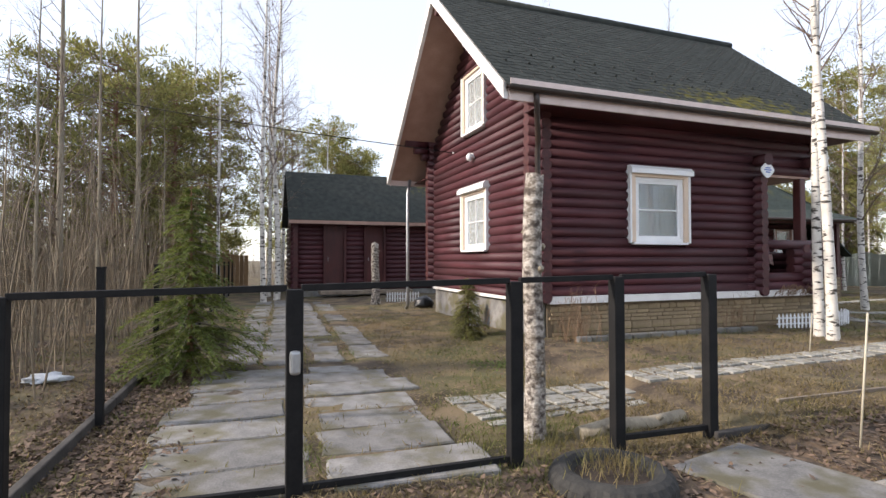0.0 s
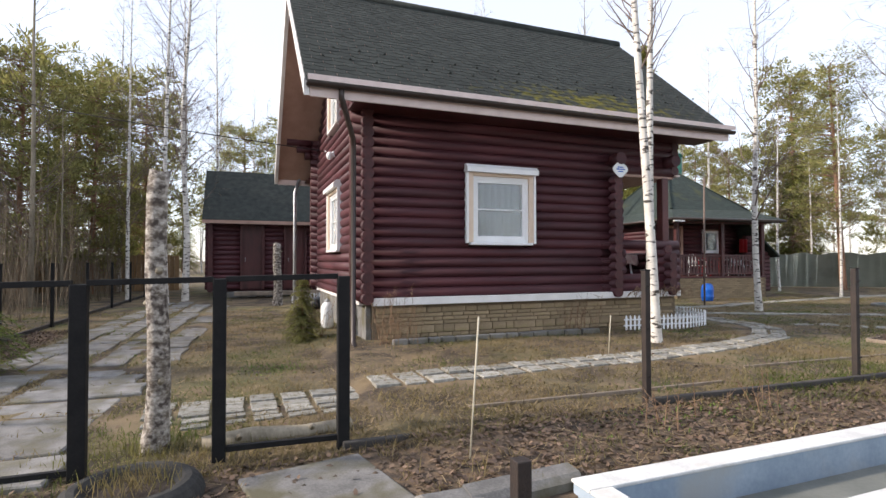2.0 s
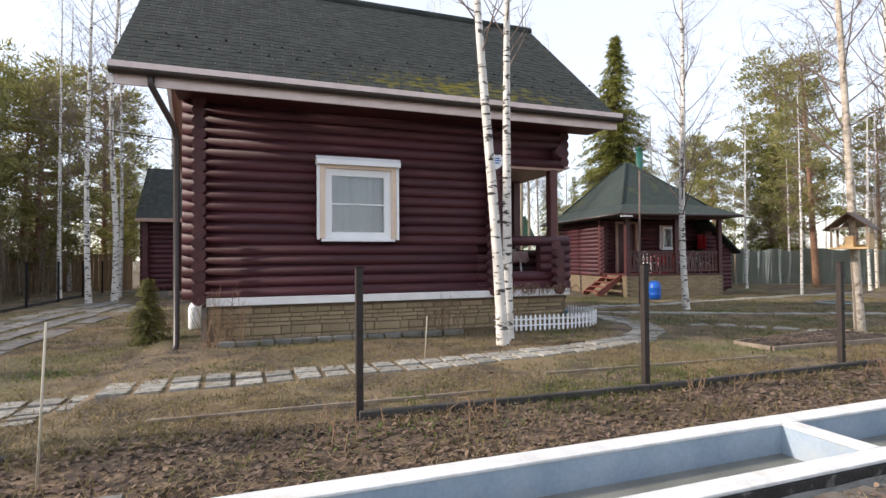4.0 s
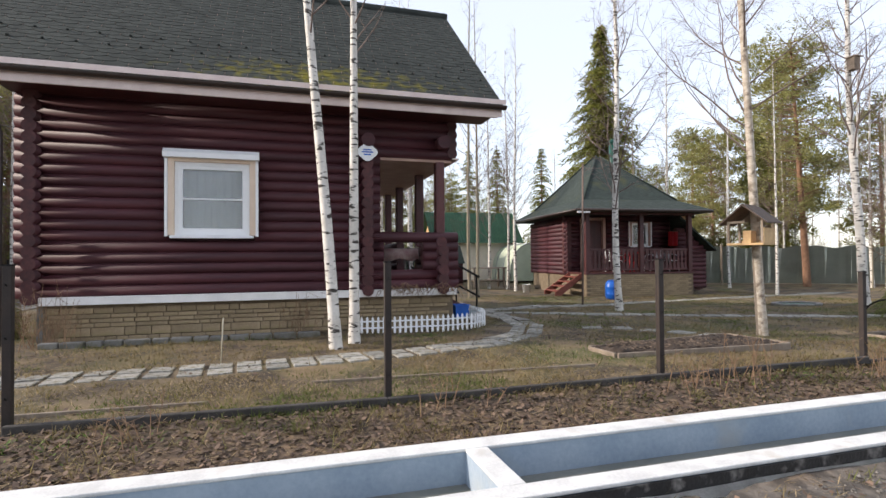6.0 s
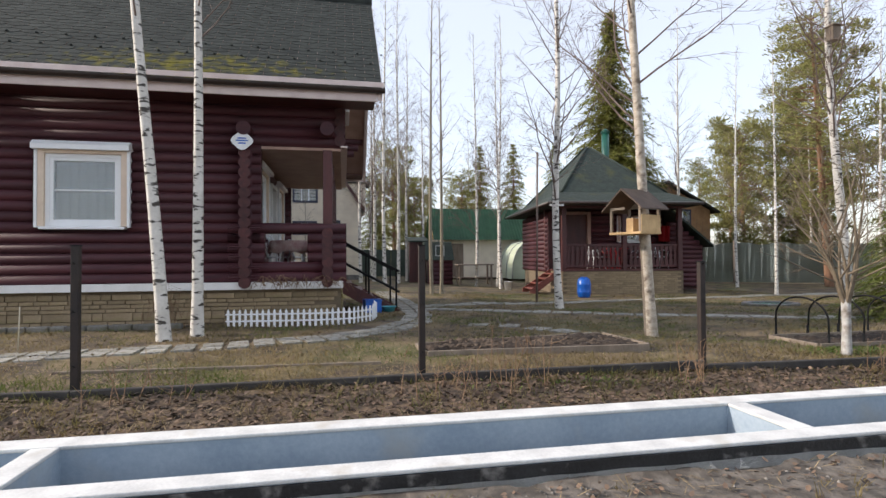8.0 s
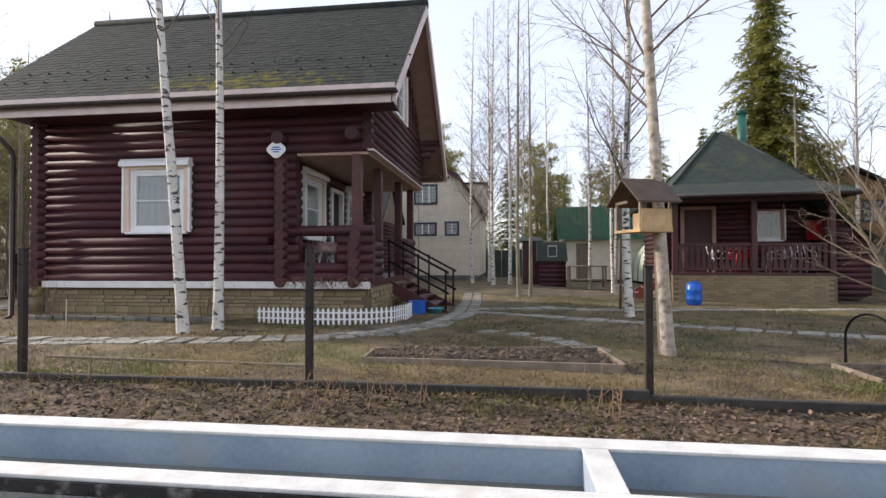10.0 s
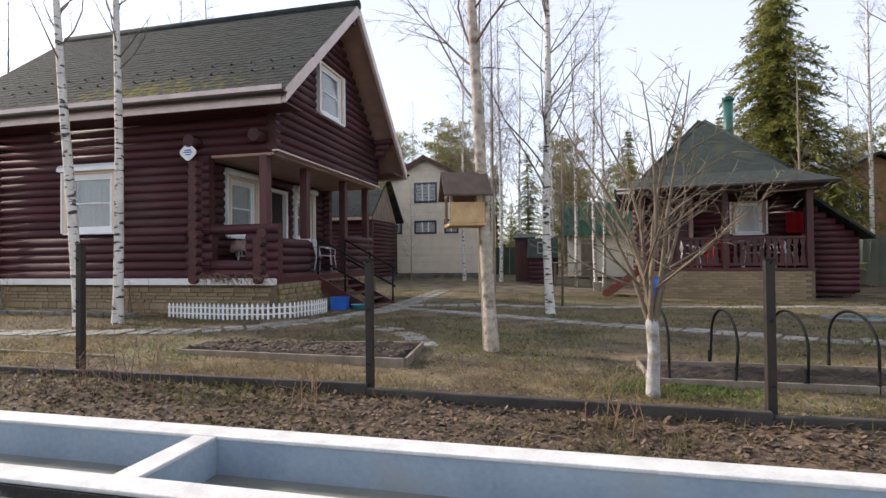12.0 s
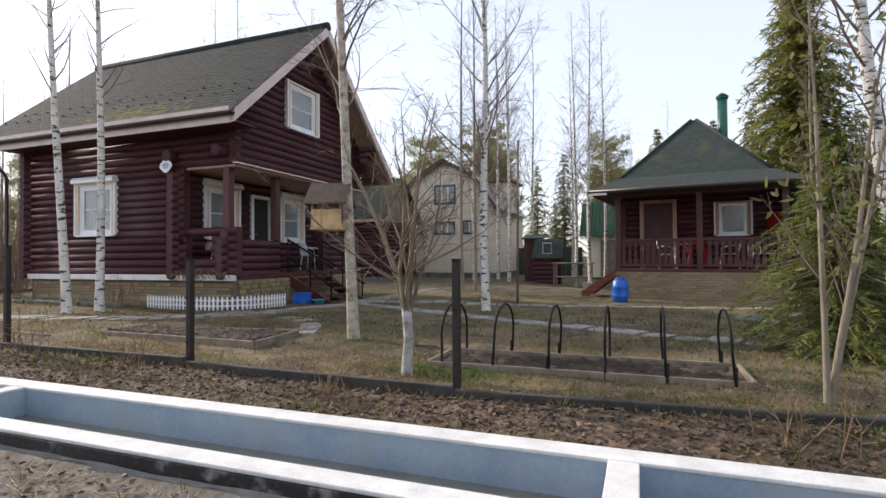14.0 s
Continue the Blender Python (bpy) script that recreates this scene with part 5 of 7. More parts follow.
part("cap", tube(bmesh.new(), (0, 0, 2.08), (0, 0, 2.2), .2, .06, 18), M_GREENPIPE, ch)
part("rain_ring", tube(bmesh.new(), (0, 0, 2.0), (0, 0, 2.09), .18, n=18), M_GREENPIPE, ch)
# lean-to
lt = part("lean_to", boxm(BX1 + .02, 24.6, 16.1, 19.5, .05, .45), M_WOODRED, bath, "log lean-to with sloping roof")
for i in range(14):
    z = .25 + PITCH * i
    x1 = 24.75 if z < 1.7 else 24.75 - (z - 1.7) * 1.2
    if x1 - BX1 > .2:
        o = part("log", log_mesh(round(x1 - BX1 - .02, 2)), None, lt)
        o.location = ((BX1 + x1) / 2, 16.0, z)
lr = bmesh.new()
prism(lr, [(BX1 + .05, 3.05), (25.05, 1.72), (25.05, 1.64), (BX1 + .05, 2.95)], "y", 15.7, 20)
part("roof", lr, M_BROOF, lt)
part("side_wall", boxm(24.62, 24.7, 16.1, 19.5, .1, 1.75), M_WOODRED, lt)
# steps on the side
bs = thing("bath_steps", (0, 0, 0), "reddish wooden steps beside the bath house porch", "steps")
for k in range(4):
    part("tread", boxm(18.05 + .24 * k, 18.36 + .24 * k, 15.2, 16.35, .16 + .17 * k, .205 + .17 * k, .006), M_STEPWOOD, bs)
for yy in (15.25, 16.3):
    sg = bmesh.new()
    prism(sg, [(17.98, .02), (18.2, .02), (19.03, .66), (19.03, .86), (17.98, .16)], "y", yy - .025, yy + .025)
    part("stringer", sg, M_STEPWOOD, bs)
brl = thing("plastic_barrel", (19.0, 14.1, gz(19, 14.4) + .0), "blue plastic barrel standing at the porch corner", "barrel")
bm = bmesh.new()
path_tube(bm, [(0, 0, 0), (0, 0, .04), (0, 0, .16), (0, 0, .18), (0, 0, .20), (0, 0, .40), (0, 0, .42), (0, 0, .44), (0, 0, .58), (0, 0, .63)], [.16, .19, .215, .222, .215, .215, .222, .215, .19, .14], 20)
part("body", bm, M_BLUE, brl)
part("lid", tube(bmesh.new(), (0, 0, .628), (0, 0, .66), .125, n=18), M_BLUE, brl)
BF = .862
BATH_SEATS = [round_table((21.25, 15.55, BF), M_RED, "red plastic table on the bath house porch", sx=1.25)]
for x, y, rz, m, lb in ((20.45, 15.4, 95, M_PVC, "white plastic garden chair"), (22.05, 15.4, -95, M_PVC, "white plastic garden chair"), (22.75, 15.4, 10, M_PVC, "white plastic garden chair"), (21.2, 16.2, 0, M_RED, "red plastic garden chair")):
    BATH_SEATS.append(plastic_chair((x, y, BF), rz, m, lb + " on the bath house porch", "bath house chairs"))
towel = thing("towel", (23.2, 15.8, 2.0), "red towel hung up on the porch", "towel")
tw = bmesh.new()
n = 10
a = [tw.verts.new((-.22 + .44 * k / n, .03 * math.sin(k * 1.3), .42)) for k in range(n + 1)]
b = [tw.verts.new((-.22 + .44 * k / n, .05 * math.sin(k * 1.3 + .4), -.15)) for k in range(n + 1)]
for k in range(n):
    tw.faces.new((a[k], b[k], b[k + 1], a[k + 1])).smooth = True
bmesh.ops.solidify(tw, geom=tw.faces[:], thickness=.01)
part("cloth", tw, M_RED, towel)
part("line", tube(bmesh.new(), (-.9, 0, .43), (.3, 0, .43), .005, n=6), M_GREYWOOD, towel)

tub("bucket", (17.78, 18.2, gz(18, 18)), .13, .16, .34, M_PVC, "white plastic bucket beside the bath house wall", "bucket")
# the bath house stands a little askew to the main house
BATH_TURN = Matrix.Translation((21.2, 18.3, 0)) @ Matrix.Rotation(radians(-6), 4, "Z") @ Matrix.Translation((-21.1, -18.05, 0))
for ob in [bath, ch, bs, towel] + BATH_SEATS:
    ob.matrix_world = BATH_TURN @ ob.matrix_world

# ---- bird feeder ----
M_FEEDROOF = mat("brown_roof_plank", (0.055, 0.035, 0.025), (0.10, 0.065, 0.045), 0.7, 5, 50, 0.3)
fd = thing("bird_feeder", (15.53, 5.30, 1.64), "wooden bird feeder house with peaked roof on a tree", "bird feeder", rz=-71)
part("floor", boxm(-.34, .34, -.26, .26, -.02, .02, .004), M_NEWWOOD, fd)
for sx in (-.31, .31):
    for sy in (-.23, .23):
        part("post", boxm(sx - .02, sx + .02, sy - .02, sy + .02, .02, .44), M_GREYWOOD, fd)
part("tray_side", boxm(.33, .345, -.24, .24, .02, .3, .003), M_NEWWOOD, fd)
part("tray_side", boxm(-.33, .33, .245, .262, .02, .08, .003), M_NEWWOOD, fd)
part("seed_box", boxm(-.1, .05, -.1, .12, .02, .26, .005), M_NEWWOOD, fd)
part("rail", boxm(-.33, .0, -.255, -.24, .40, .44), M_GREYWOOD, fd)
for s in (-1, 1):
    rr = bmesh.new()
    prism(rr, [(0, .76), (s * .44, .40), (s * .44, .375), (0, .725)], "y", -.34, .34)
    part("roof", rr, M_FEEDROOF, fd, "brown plank roof")
gg = bmesh.new()
prism(gg, [(-.3, .44), (.3, .44), (0, .69)], "y", .22, .235)
part("gable", gg, M_GREYWOOD, fd)
fd.matrix_world = fd.matrix_world @ Matrix.Diagonal((.82, .82, .84, 1))
su = part("support", boxm(-.02, .02, -.012, .012, -1.55, .05, .004), M_GREYWOOD, fd)
su.matrix_parent_inverse = fd.matrix_world.inverted()
su.matrix_basis = pose(15.70, 5.42, 1.66, 0, -2, -40)

# ---- huts and neighbours ----
hut = thing("dog_kennel", (15.4, 22.4, .05), "small red log kennel with sloping felt roof", "kennel")
hb = part("body", boxm(-.75, .75, -.6, .6, 0, 1.0), M_DARK, hut)
for i in range(6):
    o = part("log", log_mesh(1.7), None, hb)
    o.location = (0, -.62, .1 + PITCH * i)
hr = bmesh.new()
prism(hr, [(-.85, 1.0), (.2, 1.75), (.9, 1.75), (.95, 1.0)], "x", -.95, .95)
part("roof", hr, M_BROOF, hut)
hw = bmesh.new()
for x0, x1, z0, z1 in ((-.3, -.25, 1.15, 1.6), (.25, .3, 1.15, 1.6), (-.25, .25, 1.55, 1.6), (-.25, .25, 1.15, 1.2)):
    box(hw, x0, x1, -.62, -.58, z0, z1)
part("hatch_frame", hw, M_GALV, hut)
hut.matrix_world = pose(15.75, 22.4, .02) @ Matrix.Diagonal((.68, .68, 1.15, 1))

ts = thing("tool_shed", (14.9, 23.6, .03), "narrow dark brown plank tool shed", "shed")
part("body", boxm(-.40, .40, -.38, .4, -.1, 2.05), M_DARK, ts)
for k in range(7):
    part("plank", boxm(-.41 + .118 * k, -.30 + .118 * k, -.405, -.382, 0, 2.04, .004), M_WOODRED, ts)
tr_ = bmesh.new()
prism(tr_, [(-.55, 2.0), (.5, 2.22), (.5, 2.29), (-.55, 2.07)], "x", -.5, .5)
part("roof", tr_, M_BROOF, ts)

bq = thing("garden_table", (17.0, 20.6, .1), "weathered wooden work table with bench", "table")
part("tabletop", boxm(-.8, .8, -.4, .4, .85, .9, .006), M_GREYWOOD, bq)
for sx in (-.7, .7):
    for sy in (-.32, .32):
        part("leg", boxm(sx - .035, sx + .035, sy - .035, sy + .035, 0, .85), M_GREYWOOD, bq)
part("shelf", boxm(-.72, .72, -.3, .3, .3, .34), M_GREYWOOD, bq)

gsd = thing("garden_shed", (19.25, 29.4, .1), "cream shed with green corrugated metal roof", "shed")
part("wall", boxm(-2.4, 2.8, -.9, 1.6, 0, 2.35), M_SIDING, gsd)
gr = bmesh.new()
n = 130
ra = [gr.verts.new((-2.75 + 5.9 * k / n, -1.37, 2.2 + (.025 if k % 4 < 2 else 0))) for k in range(n + 1)]
rb2 = [gr.verts.new((-2.75 + 5.9 * k / n, .3, 4.15 + (.025 if k % 4 < 2 else 0))) for k in range(n + 1)]
for k in range(n):
    gr.faces.new((ra[k], ra[k + 1], rb2[k + 1], rb2[k]))
bmesh.ops.solidify(gr, geom=gr.faces[:], thickness=.012)
part("roof", gr, M_GREENROOF, gsd, "green corrugated metal roof")
gr = bmesh.new()
prism(gr, [(.3, 4.16), (2.0, 2.3), (2.0, 2.25), (.3, 4.1)], "x", -2.75, 3.15)
part("roof", gr, M_GREENROOF, gsd, "green metal roof slope")
gg = bmesh.new()
prism(gg, [(-.9, 2.3), (1.5, 2.3), (.3, 3.95)], "x", -2.42, -2.35)
part("gable", gg, M_NEWWOOD, gsd)
part("door", boxm(-1.7, -.9, -.95, -.9, .05, 2.0, .005), M_GREYWOOD, gsd)

M_POLY = mat("polycarbonate", (0.50, 0.56, 0.42), (0.60, 0.66, 0.50), 0.3, 2, 20, 0.05)
gh = thing("greenhouse", (21.7, 26.5, .1), "arched pale green polycarbonate greenhouse", "greenhouse")
gb_ = bmesh.new()
prism(gb_, [(1.25 * math.cos(math.pi * k / 12), 2.1 * math.sin(math.pi * k / 12) ** .7) for k in range(13)], "y", -.8, 2.5)
part("cover", gb_, M_POLY, gh)
for yy in (-.82, .3, 1.4, 2.5):
    pts = [(1.27 * math.cos(math.pi * k / 12), yy, 2.12 * math.sin(math.pi * k / 12) ** .7) for k in range(13)]
    part("rib", path_tube(bmesh.new(), pts, [.02] * 13, 6), M_GALV, gh)

nh = thing("neighbour_house", (9.45, 26.2, .12), "cream clapboard house with gambrel roof", "house")
prof = [(-3.05, 0), (3.05, 0), (3.05, 4.0), (1.9, 5.7), (0, 6.75), (-1.9, 5.7), (-3.05, 4.0)]
nb_ = bmesh.new()
prism(nb_, prof, "y", 0, 7.5)
nw = part("wall", nb_, M_SIDING, nh, "cream clapboard walls")
for k in range(34):
    z = .3 + .185 * k
    hwid = 3.05 if z < 4 else (3.05 - (z - 4) * 1.15 / 1.7 if z < 5.7 else 1.9 - (z - 5.7) * 1.9 / 1.05)
    if hwid < .3:
        break
    o = part("clapboard", boxm(-hwid, hwid, -.035, -.002, z, z + .165, .006), M_SIDING, nw)
for s in (-1, 1):
    for a, b in (((0, 6.75), (1.95, 5.68)), ((1.95, 5.68), (3.25, 3.8))):
        rr = bmesh.new()
        pts = [(s * a[0], a[1] + .14), (s * b[0], b[1] + .14), (s * b[0], b[1] + .02), (s * a[0], a[1] + .02)]
        prism(rr, pts, "y", -.35, 7.8)
        part("roof", rr, M_GALV, nh, "grey metal gambrel roof")
        tr = bmesh.new()
        prism(tr, [(s * a[0], a[1] + .16), (s * b[0], b[1] + .16), (s * b[0], b[1] - .1), (s * a[0], a[1] - .1)], "y", -.40, -.352)
        part("barge_board", tr, M_WOODRED, nh)
dm = part("dormer", boxm(1.9, 3.4, 2.5, 4.5, 3.9, 5.7), M_SIDING, nh, "dormer with window")
part("roof", boxm(1.2, 3.7, 2.3, 4.7, 5.7, 5.8, .01), M_ROOF, dm)
part("pane", boxm(3.39, 3.42, 3.0, 4.0, 4.3, 5.3), M_GLASS, dm)
M_NAVY = mat("navy_frame", (0.03, 0.035, 0.06), (0.05, 0.055, 0.09), 0.5, 4, 30, 0.05)
for x0, z0, w, h in ((-.55, 4.35, 1.15, .95), (-2.1, 2.6, .62, .6), (-.55, 2.6, 1.1, .55), (1.2, 2.6, .62, .6)):
    wf = bmesh.new()
    for a, b, c, d in ((x0 - .1, x0, z0 - .1, z0 + h + .1), (x0 + w, x0 + w + .1, z0 - .1, z0 + h + .1), (x0, x0 + w, z0 + h, z0 + h + .1), (x0, x0 + w, z0 - .1, z0)):
        box(wf, a, b, -.07, -.02, c, d)
    w_ = part("window", wf, M_NAVY, nh, "dark framed window")
    part("pane", boxm(x0, x0 + w, -.045, -.037, z0, z0 + h), M_GLASS, w_)
    # dark sheet painted in place of the shaded room
    part("backing", boxm(x0, x0 + w, -.034, -.028, z0, z0 + h), M_DARK, w_)
    for u in ((1 / 3, 2 / 3) if w > .8 else (.5,)):
        part("mullion", boxm(x0 + w * u - .03, x0 + w * u + .03, -.06, -.03, z0, z0 + h), M_PVC, w_)
part("foundation", boxm(-3.1, 3.1, -.06, 7.4, -.1, .3), M_CONC, nh)
nh.matrix_world = nh.matrix_world @ Matrix.Diagonal((.94, .94, .95, 1))


# tan timber house past the bath house
M_TAN = mat("tan_boards", (0.30, 0.165, 0.075), (0.42, 0.24, 0.115), 0.75, 3, 40, 0.2)
th = thing("neighbour_house", (30.85, 27.4, .1), "tan timber house with a low gable roof", "house")
tb_ = bmesh.new()
prism(tb_, [(-3.1, 0), (3.1, 0), (3.1, 4.05), (0, 5.65), (-3.1, 4.05)], "y", 0, 6.5)
tw = part("wall", tb_, M_TAN, th, "tan boarded walls")
for k in range(27):
    z = .3 + .2 * k
    hw_ = 3.1 if z + .19 < 4.05 else 3.1 * (5.65 - z - .19) / 1.6
    if hw_ > .3:
        part("board", boxm(-hw_, hw_, -.03, -.002, z, z + .185, .006), M_TAN, tw)
for s in (-1, 1):
    rr = bmesh.new()
    prism(rr, [(0, 5.82), (s * 3.5, 3.98), (s * 3.5, 3.86), (0, 5.68)], "y", -.4, 6.9)
    part("roof", rr, M_ROOF, th, "dark roof slope")
for x0, z0 in ((.65, 3.05), (-1.65, 3.05), (.65, .9), (-1.65, .9)):
    wf = bmesh.new()
    for a, b, c, d in ((x0 - .09, x0, z0 - .09, z0 + 1.04), (x0 + 1, x0 + 1.09, z0 - .09, z0 + 1.04), (x0, x0 + 1, z0 + .95, z0 + 1.04), (x0, x0 + 1, z0 - .09, z0)):
        box(wf, a, b, -.07, -.02, c, d)
    w_ = part("window", wf, M_NAVY, th, "dark framed window")
    part("pane", boxm(x0, x0 + 1, -.05, -.042, z0, z0 + .95), M_GLASS, w_)
    # near-black sheet instead of a room in shade
    part("backing", boxm(x0, x0 + 1, -.04, -.034, z0, z0 + .95), M_DARK, w_)
    part("mullion", boxm(x0 + .47, x0 + .53, -.064, -.03, z0, z0 + .95), M_PVC, w_)
part("foundation", boxm(-3.15, 3.15, -.06, 6.5, -.3, .3), M_CONC, th)


lg = thing("fallen_log", (3.05, 3.85, gz(3, 4) + .03), "grey weathered log lying behind the wicket gate", "log", rz=4)
lb = bmesh.new()
path_tube(lb, [(-.55, 0, 0), (-.2, .02, .01), (.2, -.01, 0), (.6, .02, .01)], [.060, .070, .066, .058], 14)
for v in lb.verts:
    v.co += Vector((0, 1, 1)) * .012 * noise.noise(v.co * 7)
part("trunk", lb, M_GREYBARK, lg)
for x0, z0 in ((-.3, .05), (.25, .05)):
    part("knot", tube(bmesh.new(), (x0, -.04, z0 - .02), (x0 + .02, -.09, z0 + .02), .025, .015, 7), M_GREYBARK, lg)

cable = thing("overhead_cable", (0, 0, 0), "thin black overhead cable to the gable", "cable")
A, B = Vector((HX0 - .1, 11.9, 4.1)), Vector((-22, 30, 13.5))
pts = [A.lerp(B, k / 24) - Vector((0, 0, 1.1 * math.sin(math.pi * k / 24))) for k in range(25)]
part("wire", path_tube(bmesh.new(), pts, [.012] * 25, 5), M_IRON, cable)
part("insulator", tube(bmesh.new(), A + Vector((.12, 0, 0)), A, .03, .02, 8), M_PVC, cable)


# ---- trees ----
M_NEEDLE3 = mat("fresh_needles", (0.085, 0.125, 0.025), (0.21, 0.23, 0.055), 0.7, 3, 30, 0.2, rand=0.4)
let_light_through(M_NEEDLE3, 0.4)


class Skin:
    """Collects simple shapes for one mesh."""
    def __init__(self):
        self.v, self.f = [], []

    def limb(self, pts, radii, n=5):
        base = len(self.v)
        ref = None
        for i, p in enumerate(pts):
            d = (pts[min(i + 1, len(pts) - 1)] - pts[max(i - 1, 0)]).normalized()
            a = d.orthogonal() if ref is None else ref - d * ref.dot(d)
            if a.length < 1e-4:
                a = d.orthogonal()
            a.normalize()
            ref = a
            b = d.cross(a)
            for k in range(n):
                t = 2 * math.pi * k / n
                self.v.append(tuple(p + radii[i] * (a * math.cos(t) + b * math.sin(t))))
        for i in range(len(pts) - 1):
            for k in range(n):
                o = base + i * n
                self.f.append((o + k, o + (k + 1) % n, o + n + (k + 1) % n, o + n + k))

    def blade(self, p, d, side, length, width):
        o = len(self.v)
        q = p + d * length
        self.v += [tuple(p - side * width * .35), tuple(p + d * length * .5 - side * width * .5), tuple(q), tuple(p + d * length * .5 + side * width * .5), tuple(p + side * width * .35)]
        self.f.append((o, o + 1, o + 2, o + 3, o + 4))

    def mesh(self, name, m, smooth=True):
        me = bpy.data.meshes.new(name)
        me.from_pydata(self.v, [], self.f)
        me.materials.append(m)
        if smooth:
            me.polygons.foreach_set("use_smooth", [True] * len(me.polygons))
        return me


def grow(skin, twigs, p, d, length, r, level, R, droop, density, tips=None):
    """A branch that bends, thins and forks."""
    n = max(3, int(length / .35)) if level < 2 else 3
    pts, rad = [p.copy()], [r]
    cur, dr = p.copy(), d.copy()
    for i in range(n):
        dr = (dr + Vector((R.gauss(0, .13), R.gauss(0, .13), R.gauss(0, .08) + (.10 if level == 1 else -droop)))).normalized()
        cur = cur + dr * (length / n)
        pts.append(cur.copy())
        rad.append(r * (1 - .85 * (i + 1) / n))
    (skin if level < 2 else twigs).limb(pts, rad, 5 if level < 2 else 3)
    if tips is not None and level >= 2:
        tips.append((cur.copy(), dr.copy()))
    if level >= 3:
        return
    kids = int(density * length * (3.2 if level == 1 else 5.0)) + 1
    for k in range(kids):
        u = R.uniform(.2, 1.0)
        i = min(n - 1, int(u * n))
        base = pts[i].lerp(pts[i + 1], u * n - i)
        ax = (pts[i + 1] - pts[i]).normalized()
        side = Vector((R.gauss(0, 1), R.gauss(0, 1), R.gauss(0, .5)))
        side = (side - ax * side.dot(ax)).normalized()
        nd = (ax * .75 + side * .75).normalized()
        grow(skin, twigs, base, nd, length * R.uniform(.28, .5) * (1 - .35 * u), max(.0035, r * (1 - .8 * u) * .5), level + 1, R, droop, density, tips)


def bare_tree(name, seed, h, r, first, label, bark, density=1.0, blen=.26, lean=(0, 0), droop=.06, up=.9, buds=None, nbr=None, forks=1, bend=.05):
    R = random.Random(seed)
    t = thing(name, (0, 0, 0), label, "tree")
    trunk, limbs, twigs = Skin(), Skin(), Skin()
    tips = [] if buds else None
    for fk in range(forks):
        pts, rad = [], []
        n = 16
        wob = [R.gauss(0, bend) for _ in range(4)]
        fl = (R.gauss(0, .12), R.gauss(0, .12)) if forks > 1 else (0, 0)
        for i in range(n + 1):
            u = i / n
            z = h * u
            pts.append(Vector(((lean[0] + fl[0]) * z + wob[0] * math.sin(u * 5) * h * .06 + wob[1] * h * .04 * math.sin(u * 11), (lean[1] + fl[1]) * z + wob[2] * math.sin(u * 6) * h * .06, z - .15)))
            rad.append(r * (1.25 if i == 0 else 1) * (1 - .93 * u ** 1.15) + .004)
        trunk.limb(pts, rad, 10)
        nb = nbr or int(h * 3.4)
        for k in range(nb):
            u = first + (1 - first) * (k + R.random()) / nb
            i = min(n - 1, int(u * n))
            p = pts[i].lerp(pts[i + 1], u * n - i)
            a = R.uniform(0, 2 * math.pi)
            d = Vector((math.cos(a), math.sin(a), up * R.uniform(.7, 1.4))).normalized()
            grow(limbs, twigs, p, d, h * blen * (1.08 - u) * R.uniform(.6, 1.2) + .25, max(.007, rad[i] * .27), 1, R, droop, density, tips)
    part("trunk", trunk.mesh("trunk", bark), None, t)
    o = len(limbs.v)
    limbs.v += twigs.v
    limbs.f += [tuple(i + o for i in f) for f in twigs.f]
    part("crown", limbs.mesh("crown", M_TWIG), None, t, "bare branches and fine twigs", kind="stuff")
    if buds:
        sk = Skin()
        for p, d in tips:
            for _ in range(buds):
                q = p + Vector((R.gauss(0, .09), R.gauss(0, .09), R.gauss(0, .09)))
                dd = Vector((R.gauss(0, 1), R.gauss(0, 1), R.gauss(0, 1))).normalized()
                sk.blade(q, dd, dd.orthogonal().normalized(), R.uniform(.05, .1), .035)
        part("leaves", sk.mesh("leaves", M_BUD, False), None, t, "small opening leaves", kind="stuff")
    return t


